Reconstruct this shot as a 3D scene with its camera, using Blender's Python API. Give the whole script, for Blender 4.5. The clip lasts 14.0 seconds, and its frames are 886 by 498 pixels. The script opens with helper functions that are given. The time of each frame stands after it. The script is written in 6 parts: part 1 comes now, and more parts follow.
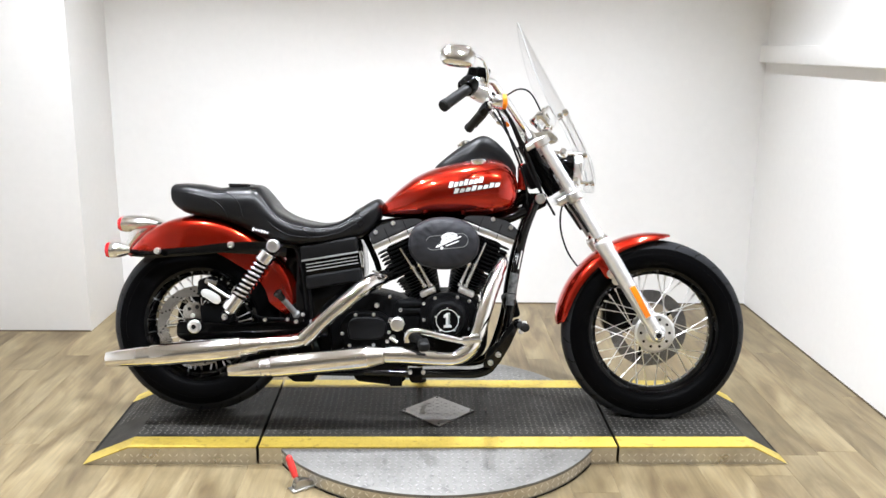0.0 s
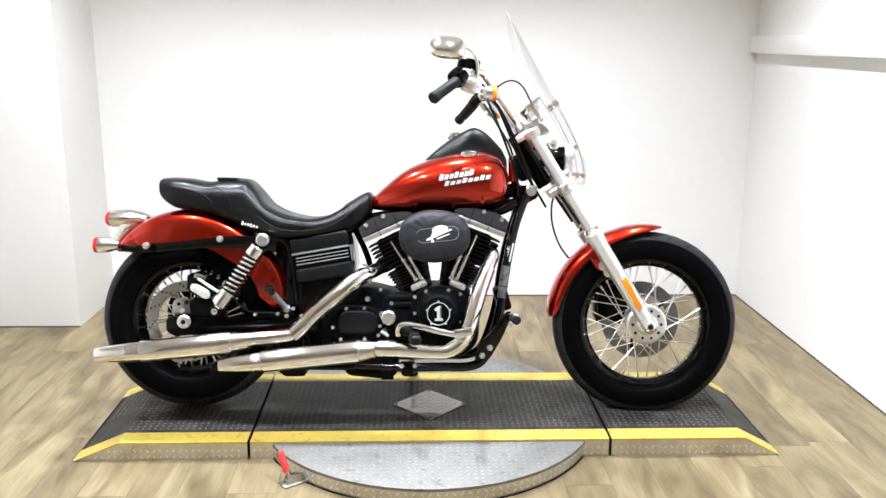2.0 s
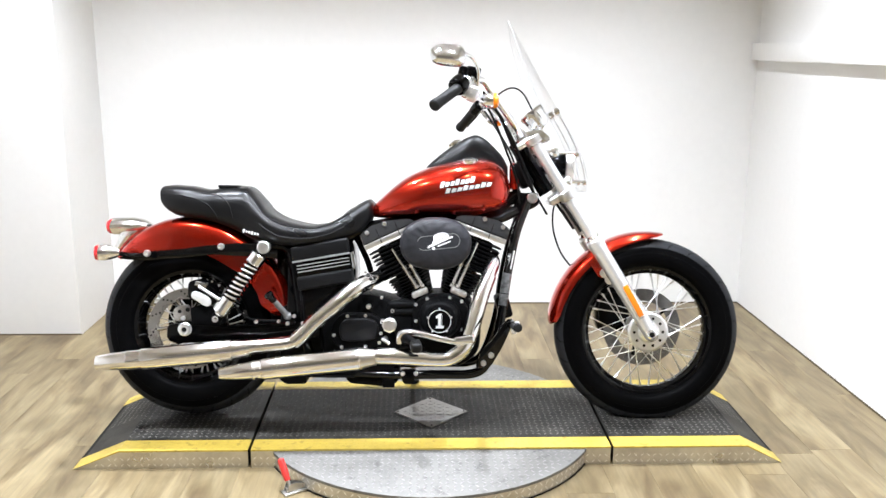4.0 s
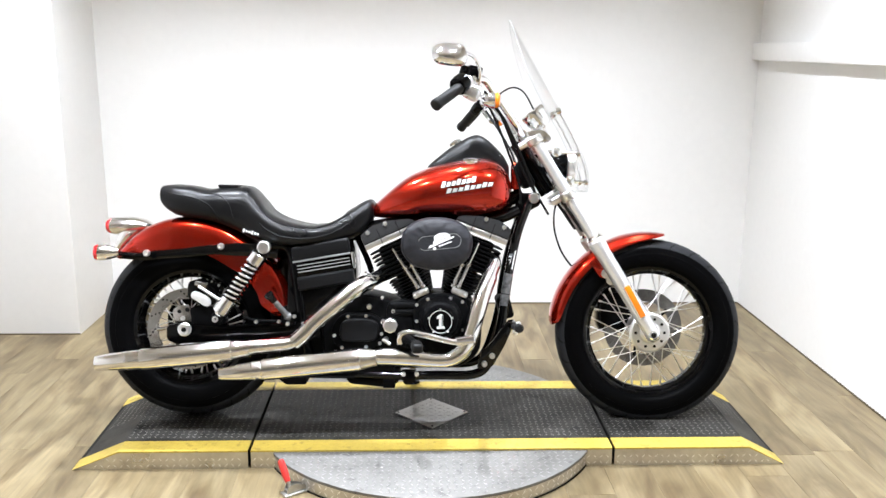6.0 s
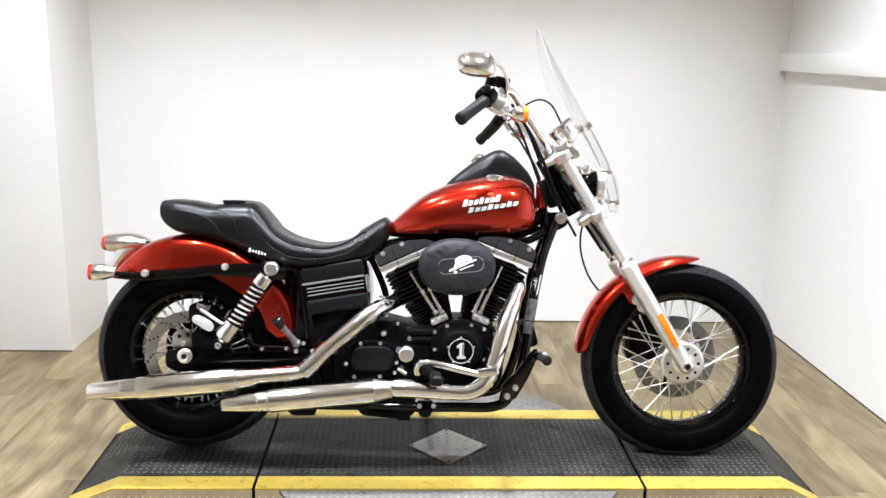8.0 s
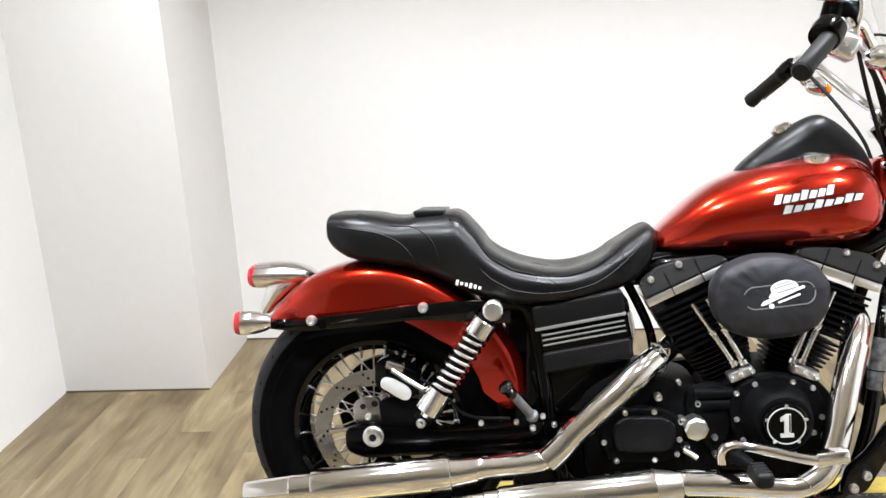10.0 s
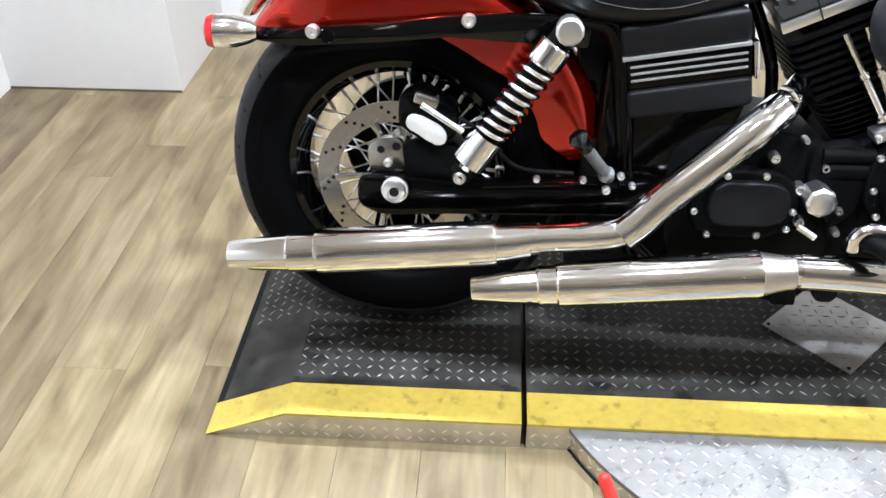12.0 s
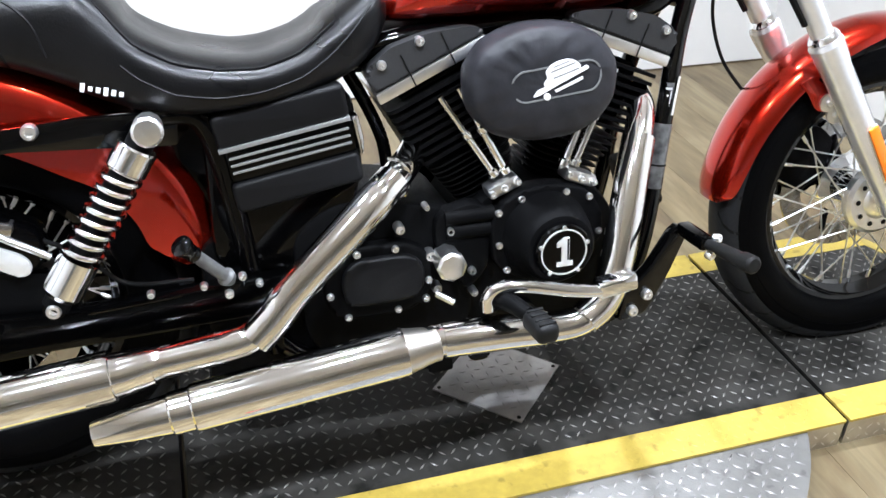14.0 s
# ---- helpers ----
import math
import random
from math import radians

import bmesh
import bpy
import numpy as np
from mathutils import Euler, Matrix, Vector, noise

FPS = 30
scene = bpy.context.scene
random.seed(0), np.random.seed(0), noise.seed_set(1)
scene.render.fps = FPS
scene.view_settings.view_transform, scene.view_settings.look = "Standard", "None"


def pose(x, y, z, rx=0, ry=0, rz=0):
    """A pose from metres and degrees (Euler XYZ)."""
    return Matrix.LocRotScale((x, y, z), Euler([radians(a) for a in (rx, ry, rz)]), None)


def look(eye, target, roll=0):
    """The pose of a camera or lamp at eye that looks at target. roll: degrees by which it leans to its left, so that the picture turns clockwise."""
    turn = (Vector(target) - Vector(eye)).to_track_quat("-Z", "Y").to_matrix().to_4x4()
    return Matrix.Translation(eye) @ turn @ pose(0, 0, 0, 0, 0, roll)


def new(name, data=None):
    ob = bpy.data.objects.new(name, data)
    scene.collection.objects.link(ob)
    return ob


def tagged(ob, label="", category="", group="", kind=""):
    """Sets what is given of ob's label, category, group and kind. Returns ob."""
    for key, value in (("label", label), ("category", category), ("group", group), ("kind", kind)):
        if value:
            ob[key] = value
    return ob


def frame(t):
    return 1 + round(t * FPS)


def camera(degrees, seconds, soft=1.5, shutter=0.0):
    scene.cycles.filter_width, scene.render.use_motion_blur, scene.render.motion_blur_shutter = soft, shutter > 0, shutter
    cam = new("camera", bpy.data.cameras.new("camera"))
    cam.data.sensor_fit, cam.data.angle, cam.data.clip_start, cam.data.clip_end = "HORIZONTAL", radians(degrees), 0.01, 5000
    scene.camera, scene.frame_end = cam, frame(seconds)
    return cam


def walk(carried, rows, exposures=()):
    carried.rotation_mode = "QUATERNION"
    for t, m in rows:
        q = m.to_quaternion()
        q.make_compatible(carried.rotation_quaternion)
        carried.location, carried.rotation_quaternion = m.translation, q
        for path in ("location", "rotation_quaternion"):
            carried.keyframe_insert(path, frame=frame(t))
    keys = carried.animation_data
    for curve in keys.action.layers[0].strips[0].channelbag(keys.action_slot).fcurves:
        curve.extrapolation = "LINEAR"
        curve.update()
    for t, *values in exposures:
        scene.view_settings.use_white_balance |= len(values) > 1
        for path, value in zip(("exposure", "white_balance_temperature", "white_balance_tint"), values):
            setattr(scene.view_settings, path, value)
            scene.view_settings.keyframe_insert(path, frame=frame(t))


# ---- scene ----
cam = camera(53.7, 14.0)
PATH = [
    (0, (0.790, -2.980, 1.383), (0.847, -1.032, 0.930), 0.73),
    (0.5, (0.790, -2.975, 1.383), (0.860, -1.030, 0.923), 0.62),
    (1, (0.790, -2.971, 1.384), (0.865, -1.028, 0.916), 0.61),
    (1.5, (0.793, -2.968, 1.383), (0.869, -1.024, 0.922), 0.52),
    (2, (0.795, -2.965, 1.382), (0.870, -1.022, 0.912), 0.48),
    (2.5, (0.796, -2.963, 1.382), (0.865, -1.019, 0.921), 0.62),
    (3, (0.798, -2.964, 1.380), (0.862, -1.019, 0.920), 0.46),
    (5.5, (0.795, -2.957, 1.381), (0.877, -1.008, 0.940), 0.38),
    (6, (0.790, -2.950, 1.380), (0.864, -1.004, 0.926), 0.52),
    (6.5, (0.790, -2.927, 1.376), (0.879, -0.983, 0.914), 1.23),
    (7, (0.731, -2.846, 1.392), (0.830, -0.901, 0.934), 1.80),
    (7.5, (0.699, -2.775, 1.395), (0.834, -0.832, 0.940), 0.68),
    (8, (0.709, -2.731, 1.399), (0.798, -0.784, 0.949), 1.27),
    (8.5, (0.743, -2.642, 1.395), (0.622, -0.702, 0.922), -0.00),
    (9, (0.652, -2.410, 1.381), (0.402, -0.500, 0.844), -1.67),
    (9.2, (0.569, -2.301, 1.367), (0.402, -0.374, 0.859), -3.60),
    (11.3, (0.209, -1.336, 1.296), (0.068, 0.438, 0.382), -2.31),
    (11.5, (0.201, -1.333, 1.267), (0.079, 0.375, 0.234), -1.30),
    (12, (0.184, -1.333, 1.226), (0.076, 0.281, 0.049), -0.25),
    (12.5, (0.209, -1.324, 1.216), (0.249, 0.331, 0.093), -0.72),
    (13, (0.242, -1.310, 1.222), (0.551, 0.384, 0.204), 0.65),
    (13.5, (0.281, -1.296, 1.236), (0.761, 0.359, 0.221), 1.50),
    (14, (0.352, -1.206, 1.221), (0.863, 0.402, 0.148), 1.41),
]
walk(cam, [(t, look(eye, target, roll)) for t, eye, target, roll in PATH], [(0, 0.11, 6600, 10), (1.5, 0.20, 6550, 10), (3, 0.30, 6500, 10), (5.5, 0.26, 6500, 10), (7, 0.20, 6550, 10), (8, 0.11, 6600, 10), (9.2, 0.02, 6750, 10), (11.3, 0.12, 6450, 10), (12, 0.22, 6200, 10), (13, 0.14, 6200, 10), (14, 0.12, 6200, 10)])

# ---- light ----
world = bpy.data.worlds.new("world")
scene.world = world
world.use_nodes = True
world.node_tree.nodes["Background"].inputs[0].default_value = (0.9, 0.95, 1.0, 1)
world.node_tree.nodes["Background"].inputs[1].default_value = 0.0
scene.view_settings.exposure = 0.0
LAMP_WATTS = 185.0
LAMP_SPOTS = [(x, y) for y in (-0.98, 0.33) for x in (-0.40, 0.65, 1.70)]
# unseen fill lamps behind the camera, added to brighten the chrome
HALL_FILL_SPOTS = [(x, y) for y in (-4.4, -6.4) for x in (-1.6, 0.6, 2.8)]
CEILING = 2.75


# ---- materials ----
def material(name, colour, rough=0.5, metal=0.0, coat=0.0, spread=0.12, scale=40.0, bump=0.0, bump_scale=200.0, streak=(1, 1, 1), coarse=4.0, rough_spread=0.1, coat_rough=0.03, shine=0.5, scuff=0.0, scuff_scale=45.0):
    """A surface whose colour and gloss vary at two sizes, with fine relief."""
    m = bpy.data.materials.new(name)
    m.use_nodes = True
    nodes, links = m.node_tree.nodes, m.node_tree.links
    bsdf = nodes["Principled BSDF"]
    coords = nodes.new("ShaderNodeTexCoord")
    mapping = nodes.new("ShaderNodeMapping")
    mapping.inputs["Scale"].default_value = streak
    links.new(coords.outputs["Object"], mapping.inputs["Vector"])

    def grain(size, detail=4.0):
        n = nodes.new("ShaderNodeTexNoise")
        n.inputs["Scale"].default_value, n.inputs["Detail"].default_value = size, detail
        links.new(mapping.outputs["Vector"], n.inputs["Vector"])
        return n.outputs["Fac"]

    fine, broad = grain(scale), grain(coarse)
    both = nodes.new("ShaderNodeMath")
    both.operation = "ADD"
    links.new(fine, both.inputs[0])
    links.new(broad, both.inputs[1])
    span = nodes.new("ShaderNodeMapRange")
    span.inputs["From Min"].default_value, span.inputs["From Max"].default_value = 0.6, 1.4
    span.inputs["To Min"].default_value, span.inputs["To Max"].default_value = 1 - spread, 1 + spread
    links.new(both.outputs[0], span.inputs["Value"])
    tint = nodes.new("ShaderNodeVectorMath")
    tint.operation = "SCALE"
    tint.inputs[0].default_value = colour
    links.new(span.outputs[0], tint.inputs["Scale"])
    coloured = tint
    if scuff:
        worn = nodes.new("ShaderNodeMapRange")
        worn.inputs["From Min"].default_value, worn.inputs["From Max"].default_value = 0.60, 0.68
        worn.inputs["To Min"].default_value, worn.inputs["To Max"].default_value = 1.0, 1.0 - scuff
        links.new(grain(scuff_scale, 3.0), worn.inputs["Value"])
        coloured = nodes.new("ShaderNodeVectorMath")
        coloured.operation = "SCALE"
        links.new(tint.outputs[0], coloured.inputs[0])
        links.new(worn.outputs[0], coloured.inputs["Scale"])
    links.new(coloured.outputs[0], bsdf.inputs["Base Color"])
    gloss = nodes.new("ShaderNodeMapRange")
    gloss.inputs["From Min"].default_value, gloss.inputs["From Max"].default_value = 0.3, 0.7
    gloss.inputs["To Min"].default_value = max(0.0, rough * (1 - rough_spread))
    gloss.inputs["To Max"].default_value = min(1.0, rough * (1 + rough_spread))
    links.new(broad, gloss.inputs["Value"])
    links.new(gloss.outputs[0], bsdf.inputs["Roughness"])
    bsdf.inputs["Metallic"].default_value = metal
    bsdf.inputs["Specular IOR Level"].default_value = shine
    bsdf.inputs["Coat Weight"].default_value = coat
    bsdf.inputs["Coat Roughness"].default_value = coat_rough
    if bump:
        relief = nodes.new("ShaderNodeBump")
        relief.inputs["Strength"].default_value, relief.inputs["Distance"].default_value = bump, 0.002
        links.new(grain(bump_scale, 6.0), relief.inputs["Height"])
        links.new(relief.outputs[0], bsdf.inputs["Normal"])
    return m


RED = material("red_candy_paint", (0.50, 0.0150, 0.0035), 0.18, 0.92, 1.0, 0.06, 900, coarse=3, coat_rough=0.015)
CHROME = material("chrome", (0.90, 0.91, 0.93), 0.07, 1.0, 0, 0.03, 60)
PIPE = material("exhaust_chrome", (0.88, 0.87, 0.86), 0.085, 1.0, 0, 0.05, 50)
TAIL = material("weathered_chrome", (0.78, 0.77, 0.75), 0.16, 1.0, 0, 0.06, 60)
SATIN = material("brushed_steel_tip", (0.66, 0.62, 0.56), 0.3, 1.0, 0, 0.08, 120, streak=(0.05, 1, 1))
SPOKE = material("polished_steel_spoke", (0.80, 0.80, 0.80), 0.34, 1.0, 0, 0.03, 60)
BOLT = material("bright_bolt_head", (0.95, 0.95, 0.95), 0.36, 1.0, 0, 0.04, 60)
ROCKER = material("satin_charcoal_cover", (0.026, 0.026, 0.027), 0.44, 0, 0, 0.2, 400, bump=0.1, bump_scale=900, shine=0.35)
ALLOY = material("satin_alloy", (0.88, 0.88, 0.88), 0.3, 1.0, 0, 0.05, 80)
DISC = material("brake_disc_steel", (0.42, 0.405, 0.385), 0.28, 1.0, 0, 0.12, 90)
RIM = material("gloss_black_rim_enamel", (0.0012, 0.0012, 0.0013), 0.07, 0, 0.0, 0.2, 60, shine=0.4)
# front disc: polished, with its dark reflections put into the colour
DISC_DARK = material("polished_disc_with_dark_reflection", (0.30, 0.297, 0.293), 0.16, 1.0, 0, 0.12, 90)
BLACK = material("gloss_black_paint", (0.0008, 0.0008, 0.0009), 0.09, 0, 0.0, 0.2, 60, shine=0.16)
LACQUER = material("high_gloss_black_lacquer", (0.0010, 0.0010, 0.0011), 0.06, 0, 0.3, 0.2, 60, bump=0.08, bump_scale=14, shine=0.25)
WRINKLE = material("wrinkle_black_paint", (0.0030, 0.0030, 0.0032), 0.5, 0, 0, 0.2, 300, bump=0.35, bump_scale=700, shine=0.04)
COVER = material("matt_black_plastic", (0.0045, 0.0045, 0.0050), 0.46, 0, 0, 0.2, 400, bump=0.15, bump_scale=900, shine=0.17)
RUBBER = material("tyre_rubber", (0.0020, 0.0020, 0.0022), 0.42, 0, 0, 0.3, 200, bump=0.25, bump_scale=400, shine=0.022)
# blue-grey rubber: the wall's light on the tread is put into the colour
TREAD_BLOCK = material("tread_rubber_with_wall_light", (0.0180, 0.0185, 0.0206), 0.50, 0, 0, 0.25, 160, bump=0.2, bump_scale=300, shine=0.14)
GRIP = material("grip_rubber", (0.005, 0.005, 0.005), 0.55, 0, 0, 0.2, 100, shine=0.25)
LEATHER = material("black_leather", (0.0034, 0.0034, 0.0038), 0.33, 0, 0, 0.25, 60, bump=0.16, bump_scale=330, shine=0.26, coarse=9, rough_spread=0.25)
SLEEVE = material("charcoal_fabric_sleeve", (0.020, 0.020, 0.0235), 0.5, 0, 0, 0.6, 22, bump=1.0, bump_scale=26, shine=0.25)
AMBER = material("amber_lens", (0.9, 0.22, 0.01), 0.2, 0, 0.6, 0.08, 150)
LENS = material("red_lens", (0.55, 0.01, 0.015), 0.15, 0, 0.8, 0.1, 150)
EDGE = material("frosted_acrylic_edge", (0.40, 0.41, 0.41), 0.3, 0, 0, 0.1, 100)
WHITE = material("white_print", (0.8, 0.8, 0.8), 0.5, 0, 0, 0.05, 80)
SILVER = material("silver_badge", (0.80, 0.80, 0.78), 0.35, 0.55, 0, 0.08, 120)
PEG = material("grey_peg_rubber", (0.14, 0.14, 0.138), 0.4, 0.3, 0, 0.3, 90)
RIB = material("satin_silver_rib", (0.30, 0.30, 0.30), 0.4, 0.5, 0, 0.15, 120)
TUBE_LABEL = material("dark_grey_label", (0.13, 0.132, 0.134), 0.36, 0.4, 0, 0.7, 60, coarse=30)
SLIDER = material("polished_alloy_slider", (0.84, 0.84, 0.85), 0.25, 0.68, 0, 0.06, 90)
LABEL = material("grey_label", (0.16, 0.165, 0.165), 0.5, 0, 0, 0.15, 150)
WALL = material("white_wall_paint", (0.80, 0.79, 0.77), 0.6, 0, 0, 0.02, 30, bump=0.08, bump_scale=150, coarse=0.8)
HALL = material("grey_paint", (0.60, 0.60, 0.605), 0.7, 0, 0, 0.1, 20, coarse=0.7)
SOFFIT = material("white_ceiling_paint", (0.78, 0.77, 0.75), 0.8, 0, 0, 0.03, 30, coarse=0.6)
TREAD_BLACK = material("worn_black_coated_plate", (0.0290, 0.0272, 0.0242), 0.46, 0.0, 0, 0.75, 16, bump=0.2, bump_scale=120, coarse=5, shine=0.13, scuff=0.6, scuff_scale=22)
# worn lugs, much lighter than their plate: caught highlights put into the colour
LUG_BLACK = material("worn_black_lugs_with_highlight", (0.205, 0.196, 0.182), 0.34, 0.6, 0, 0.6, 30, coarse=7)
YELLOW = material("yellow_safety_paint", (0.45, 0.330, 0.058), 0.45, 0, 0, 0.16, 70, bump=0.1, coarse=7, scuff=0.35, scuff_scale=30)
PLATE = material("aluminium_tread_plate", (0.175, 0.169, 0.158), 0.55, 0.35, 0, 0.18, 45, bump=0.1, coarse=6, rough_spread=0.3, scuff=0.35, scuff_scale=30)
SIDE = material("polished_tread_plate_side", (0.62, 0.60, 0.56), 0.34, 1.0, 0, 0.15, 45, bump=0.1, coarse=6, rough_spread=0.3)
# lighter than the turntable's plate, so the lugs' highlights sit in the colour
LUG_BRIGHT = material("aluminium_lugs_with_highlight", (0.30, 0.292, 0.28), 0.30, 0.6, 0, 0.25, 60, coarse=10)
PLATE_WORN = material("dull_aluminium_plate", (0.40, 0.385, 0.37), 0.42, 0.55, 0, 0.2, 45, bump=0.1, coarse=8, rough_spread=0.3)
# black rubber; also paints the shade inside holes, mouths and grooves
GAP = material("black_rubber_and_shaded_holes", (0.004, 0.004, 0.004), 0.6, 0, 0, 0.2, 80, shine=0.15)
HANDLE = material("red_vinyl_grip", (0.60, 0.03, 0.025), 0.4, 0, 0.2, 0.1, 60)
ZINC = material("zinc_plated_steel", (0.52, 0.51, 0.49), 0.38, 1.0, 0, 0.2, 70)
FRAME_WOOD = material("dark_stained_wood", (0.055, 0.04, 0.03), 0.45, 0, 0, 0.4, 60, streak=(1, 1, 0.1))
TRIM = material("dark_floor_joint", (0.085, 0.063, 0.040), 0.7)

lamp_glow = bpy.data.materials.new("lamp_diffuser")
lamp_glow.use_nodes = True
lamp_glow.node_tree.nodes["Principled BSDF"].inputs["Emission Color"].default_value = (1, 0.96, 0.9, 1)
lamp_glow.node_tree.nodes["Principled BSDF"].inputs["Emission Strength"].default_value = 12.0

acrylic = bpy.data.materials.new("clear_acrylic")
acrylic.use_nodes = True
a_nodes, a_links = acrylic.node_tree.nodes, acrylic.node_tree.links
a_nodes.remove(a_nodes["Principled BSDF"])
a_clear, a_gloss, a_mix, a_facing, a_power = (a_nodes.new("ShaderNode" + n) for n in ("BsdfTransparent", "BsdfGlossy", "MixShader", "LayerWeight", "Math"))
a_clear.inputs["Color"].default_value = (0.97, 0.97, 0.97, 1)
a_gloss.inputs["Roughness"].default_value = 0.04
a_facing.inputs["Blend"].default_value = 0.5
a_power.operation = "POWER"
a_power.inputs[1].default_value = 5.0
a_thin = a_nodes.new("ShaderNodeMath")
a_thin.operation = "MULTIPLY"
a_thin.inputs[1].default_value = 0.5
a_links.new(a_facing.outputs["Facing"], a_power.inputs[0])
a_links.new(a_power.outputs[0], a_thin.inputs[0])
a_links.new(a_thin.outputs[0], a_mix.inputs[0])
a_links.new(a_clear.outputs[0], a_mix.inputs[1])
a_links.new(a_gloss.outputs[0], a_mix.inputs[2])
a_links.new(a_mix.outputs[0], a_nodes["Material Output"].inputs["Surface"])


def plank_material():
    """Weathered oak vinyl: streaks along the plank, darker patches, one tone for each plank."""
    m = bpy.data.materials.new("weathered_oak_plank")
    m.use_nodes = True
    nodes, links = m.node_tree.nodes, m.node_tree.links
    bsdf = nodes["Principled BSDF"]
    info, coords = nodes.new("ShaderNodeObjectInfo"), nodes.new("ShaderNodeTexCoord")
    shift = nodes.new("ShaderNodeVectorMath")
    shift.operation = "MULTIPLY_ADD"
    shift.inputs[1].default_value = (37, 53, 11)
    links.new(info.outputs["Random"], shift.inputs[0])
    links.new(coords.outputs["Object"], shift.inputs[2])

    def streaks(scale, stretch, detail=5.0, warp=0.0):
        mp = nodes.new("ShaderNodeMapping")
        mp.inputs["Scale"].default_value = (1, stretch, 1)
        links.new(shift.outputs[0], mp.inputs["Vector"])
        n = nodes.new("ShaderNodeTexNoise")
        n.inputs["Scale"].default_value, n.inputs["Detail"].default_value, n.inputs["Distortion"].default_value = scale, detail, warp
        links.new(mp.outputs[0], n.inputs["Vector"])
        return n.outputs["Fac"]

    ramp = nodes.new("ShaderNodeValToRGB")
    ramp.color_ramp.elements[0].position, ramp.color_ramp.elements[0].color = 0.30, (0.098, 0.065, 0.031, 1)
    ramp.color_ramp.elements[1].position, ramp.color_ramp.elements[1].color = 0.72, (0.255, 0.203, 0.114, 1)
    mid = ramp.color_ramp.elements.new(0.5)
    mid.color = (0.172, 0.129, 0.066, 1)
    links.new(streaks(11, 0.24, 6.0, 0.9), ramp.inputs["Fac"])
    fine = nodes.new("ShaderNodeMapRange")
    fine.inputs["From Min"].default_value, fine.inputs["From Max"].default_value = 0.3, 0.7
    fine.inputs["To Min"].default_value, fine.inputs["To Max"].default_value = 0.86, 1.12
    links.new(streaks(90, 0.05, 3.0), fine.inputs["Value"])
    tone = nodes.new("ShaderNodeMapRange")
    tone.inputs["To Min"].default_value, tone.inputs["To Max"].default_value = 0.84, 1.14
    links.new(info.outputs["Random"], tone.inputs["Value"])
    both = nodes.new("ShaderNodeMath")
    both.operation = "MULTIPLY"
    links.new(fine.outputs[0], both.inputs[0])
    links.new(tone.outputs[0], both.inputs[1])
    tint = nodes.new("ShaderNodeVectorMath")
    tint.operation = "SCALE"
    links.new(ramp.outputs["Color"], tint.inputs[0])
    links.new(both.outputs[0], tint.inputs["Scale"])
    knots = nodes.new("ShaderNodeTexVoronoi")
    knots.inputs["Scale"].default_value = 2.6
    links.new(shift.outputs[0], knots.inputs["Vector"])
    edge = nodes.new("ShaderNodeMapRange")
    edge.inputs["From Min"].default_value, edge.inputs["From Max"].default_value = 0.03, 0.07
    edge.inputs["To Min"].default_value, edge.inputs["To Max"].default_value = 0.55, 1.0
    links.new(knots.outputs["Distance"], edge.inputs["Value"])
    knotted = nodes.new("ShaderNodeVectorMath")
    knotted.operation = "SCALE"
    links.new(tint.outputs[0], knotted.inputs[0])
    links.new(edge.outputs[0], knotted.inputs["Scale"])
    links.new(knotted.outputs[0], bsdf.inputs["Base Color"])
    bsdf.inputs["Roughness"].default_value = 0.42
    relief = nodes.new("ShaderNodeBump")
    relief.inputs["Strength"].default_value, relief.inputs["Distance"].default_value = 0.15, 0.001
    links.new(streaks(90, 0.05, 3.0), relief.inputs["Height"])
    links.new(relief.outputs[0], bsdf.inputs["Normal"])
    return m


PLANK = plank_material()


# ---- building helpers ----
def part(name, bm, mat, parent=None, label="", sharp=32, place=None):
    """Links a bmesh as one mesh object under a thing or a part."""
    me = bpy.data.meshes.new(name)
    bmesh.ops.recalc_face_normals(bm, faces=bm.faces[:])
    if place is not None:
        bm.transform(place)
    bm.to_mesh(me)
    bm.free()
    me.materials.append(mat)
    me.polygons.foreach_set("use_smooth", [True] * len(me.polygons))
    me.set_sharp_from_angle(angle=radians(sharp))
    ob = new(name, me)
    if parent is not None:
        ob.parent = parent
    if label:
        tagged(ob, label)
    return ob


def box(bm, centre, size, bevel=0.0, turn=None, segments=2):
    made = bmesh.ops.create_cube(bm, size=1.0)["verts"]
    bmesh.ops.scale(bm, vec=size, verts=made)
    if bevel:
        edges = list({e for v in made for e in v.link_edges})
        made = list({v for f in bmesh.ops.bevel(bm, geom=edges, offset=bevel, segments=segments, affect="EDGES", profile=0.5)["faces"] for v in f.verts} | {v for v in made if v.is_valid})
    if turn is not None:
        bmesh.ops.rotate(bm, cent=(0, 0, 0), matrix=turn, verts=made)
    bmesh.ops.translate(bm, vec=centre, verts=made)
    return bm


def ringed(bm, rings, closed_ends=True, wrap=True, loop=False):
    """Skins rows of points, each a closed or open ring."""
    rows = [[bm.verts.new(p) for p in ring] for ring in rings]
    n = len(rows[0])
    pairs = list(zip(rows, rows[1:])) + ([(rows[-1], rows[0])] if loop else [])
    for a, b in pairs:
        for i in range(n if wrap else n - 1):
            j = (i + 1) % n
            bm.faces.new((a[i], a[j], b[j], b[i]))
    if closed_ends and wrap and not loop:
        bm.faces.new(rows[0][::-1])
        bm.faces.new(rows[-1])
    return bm


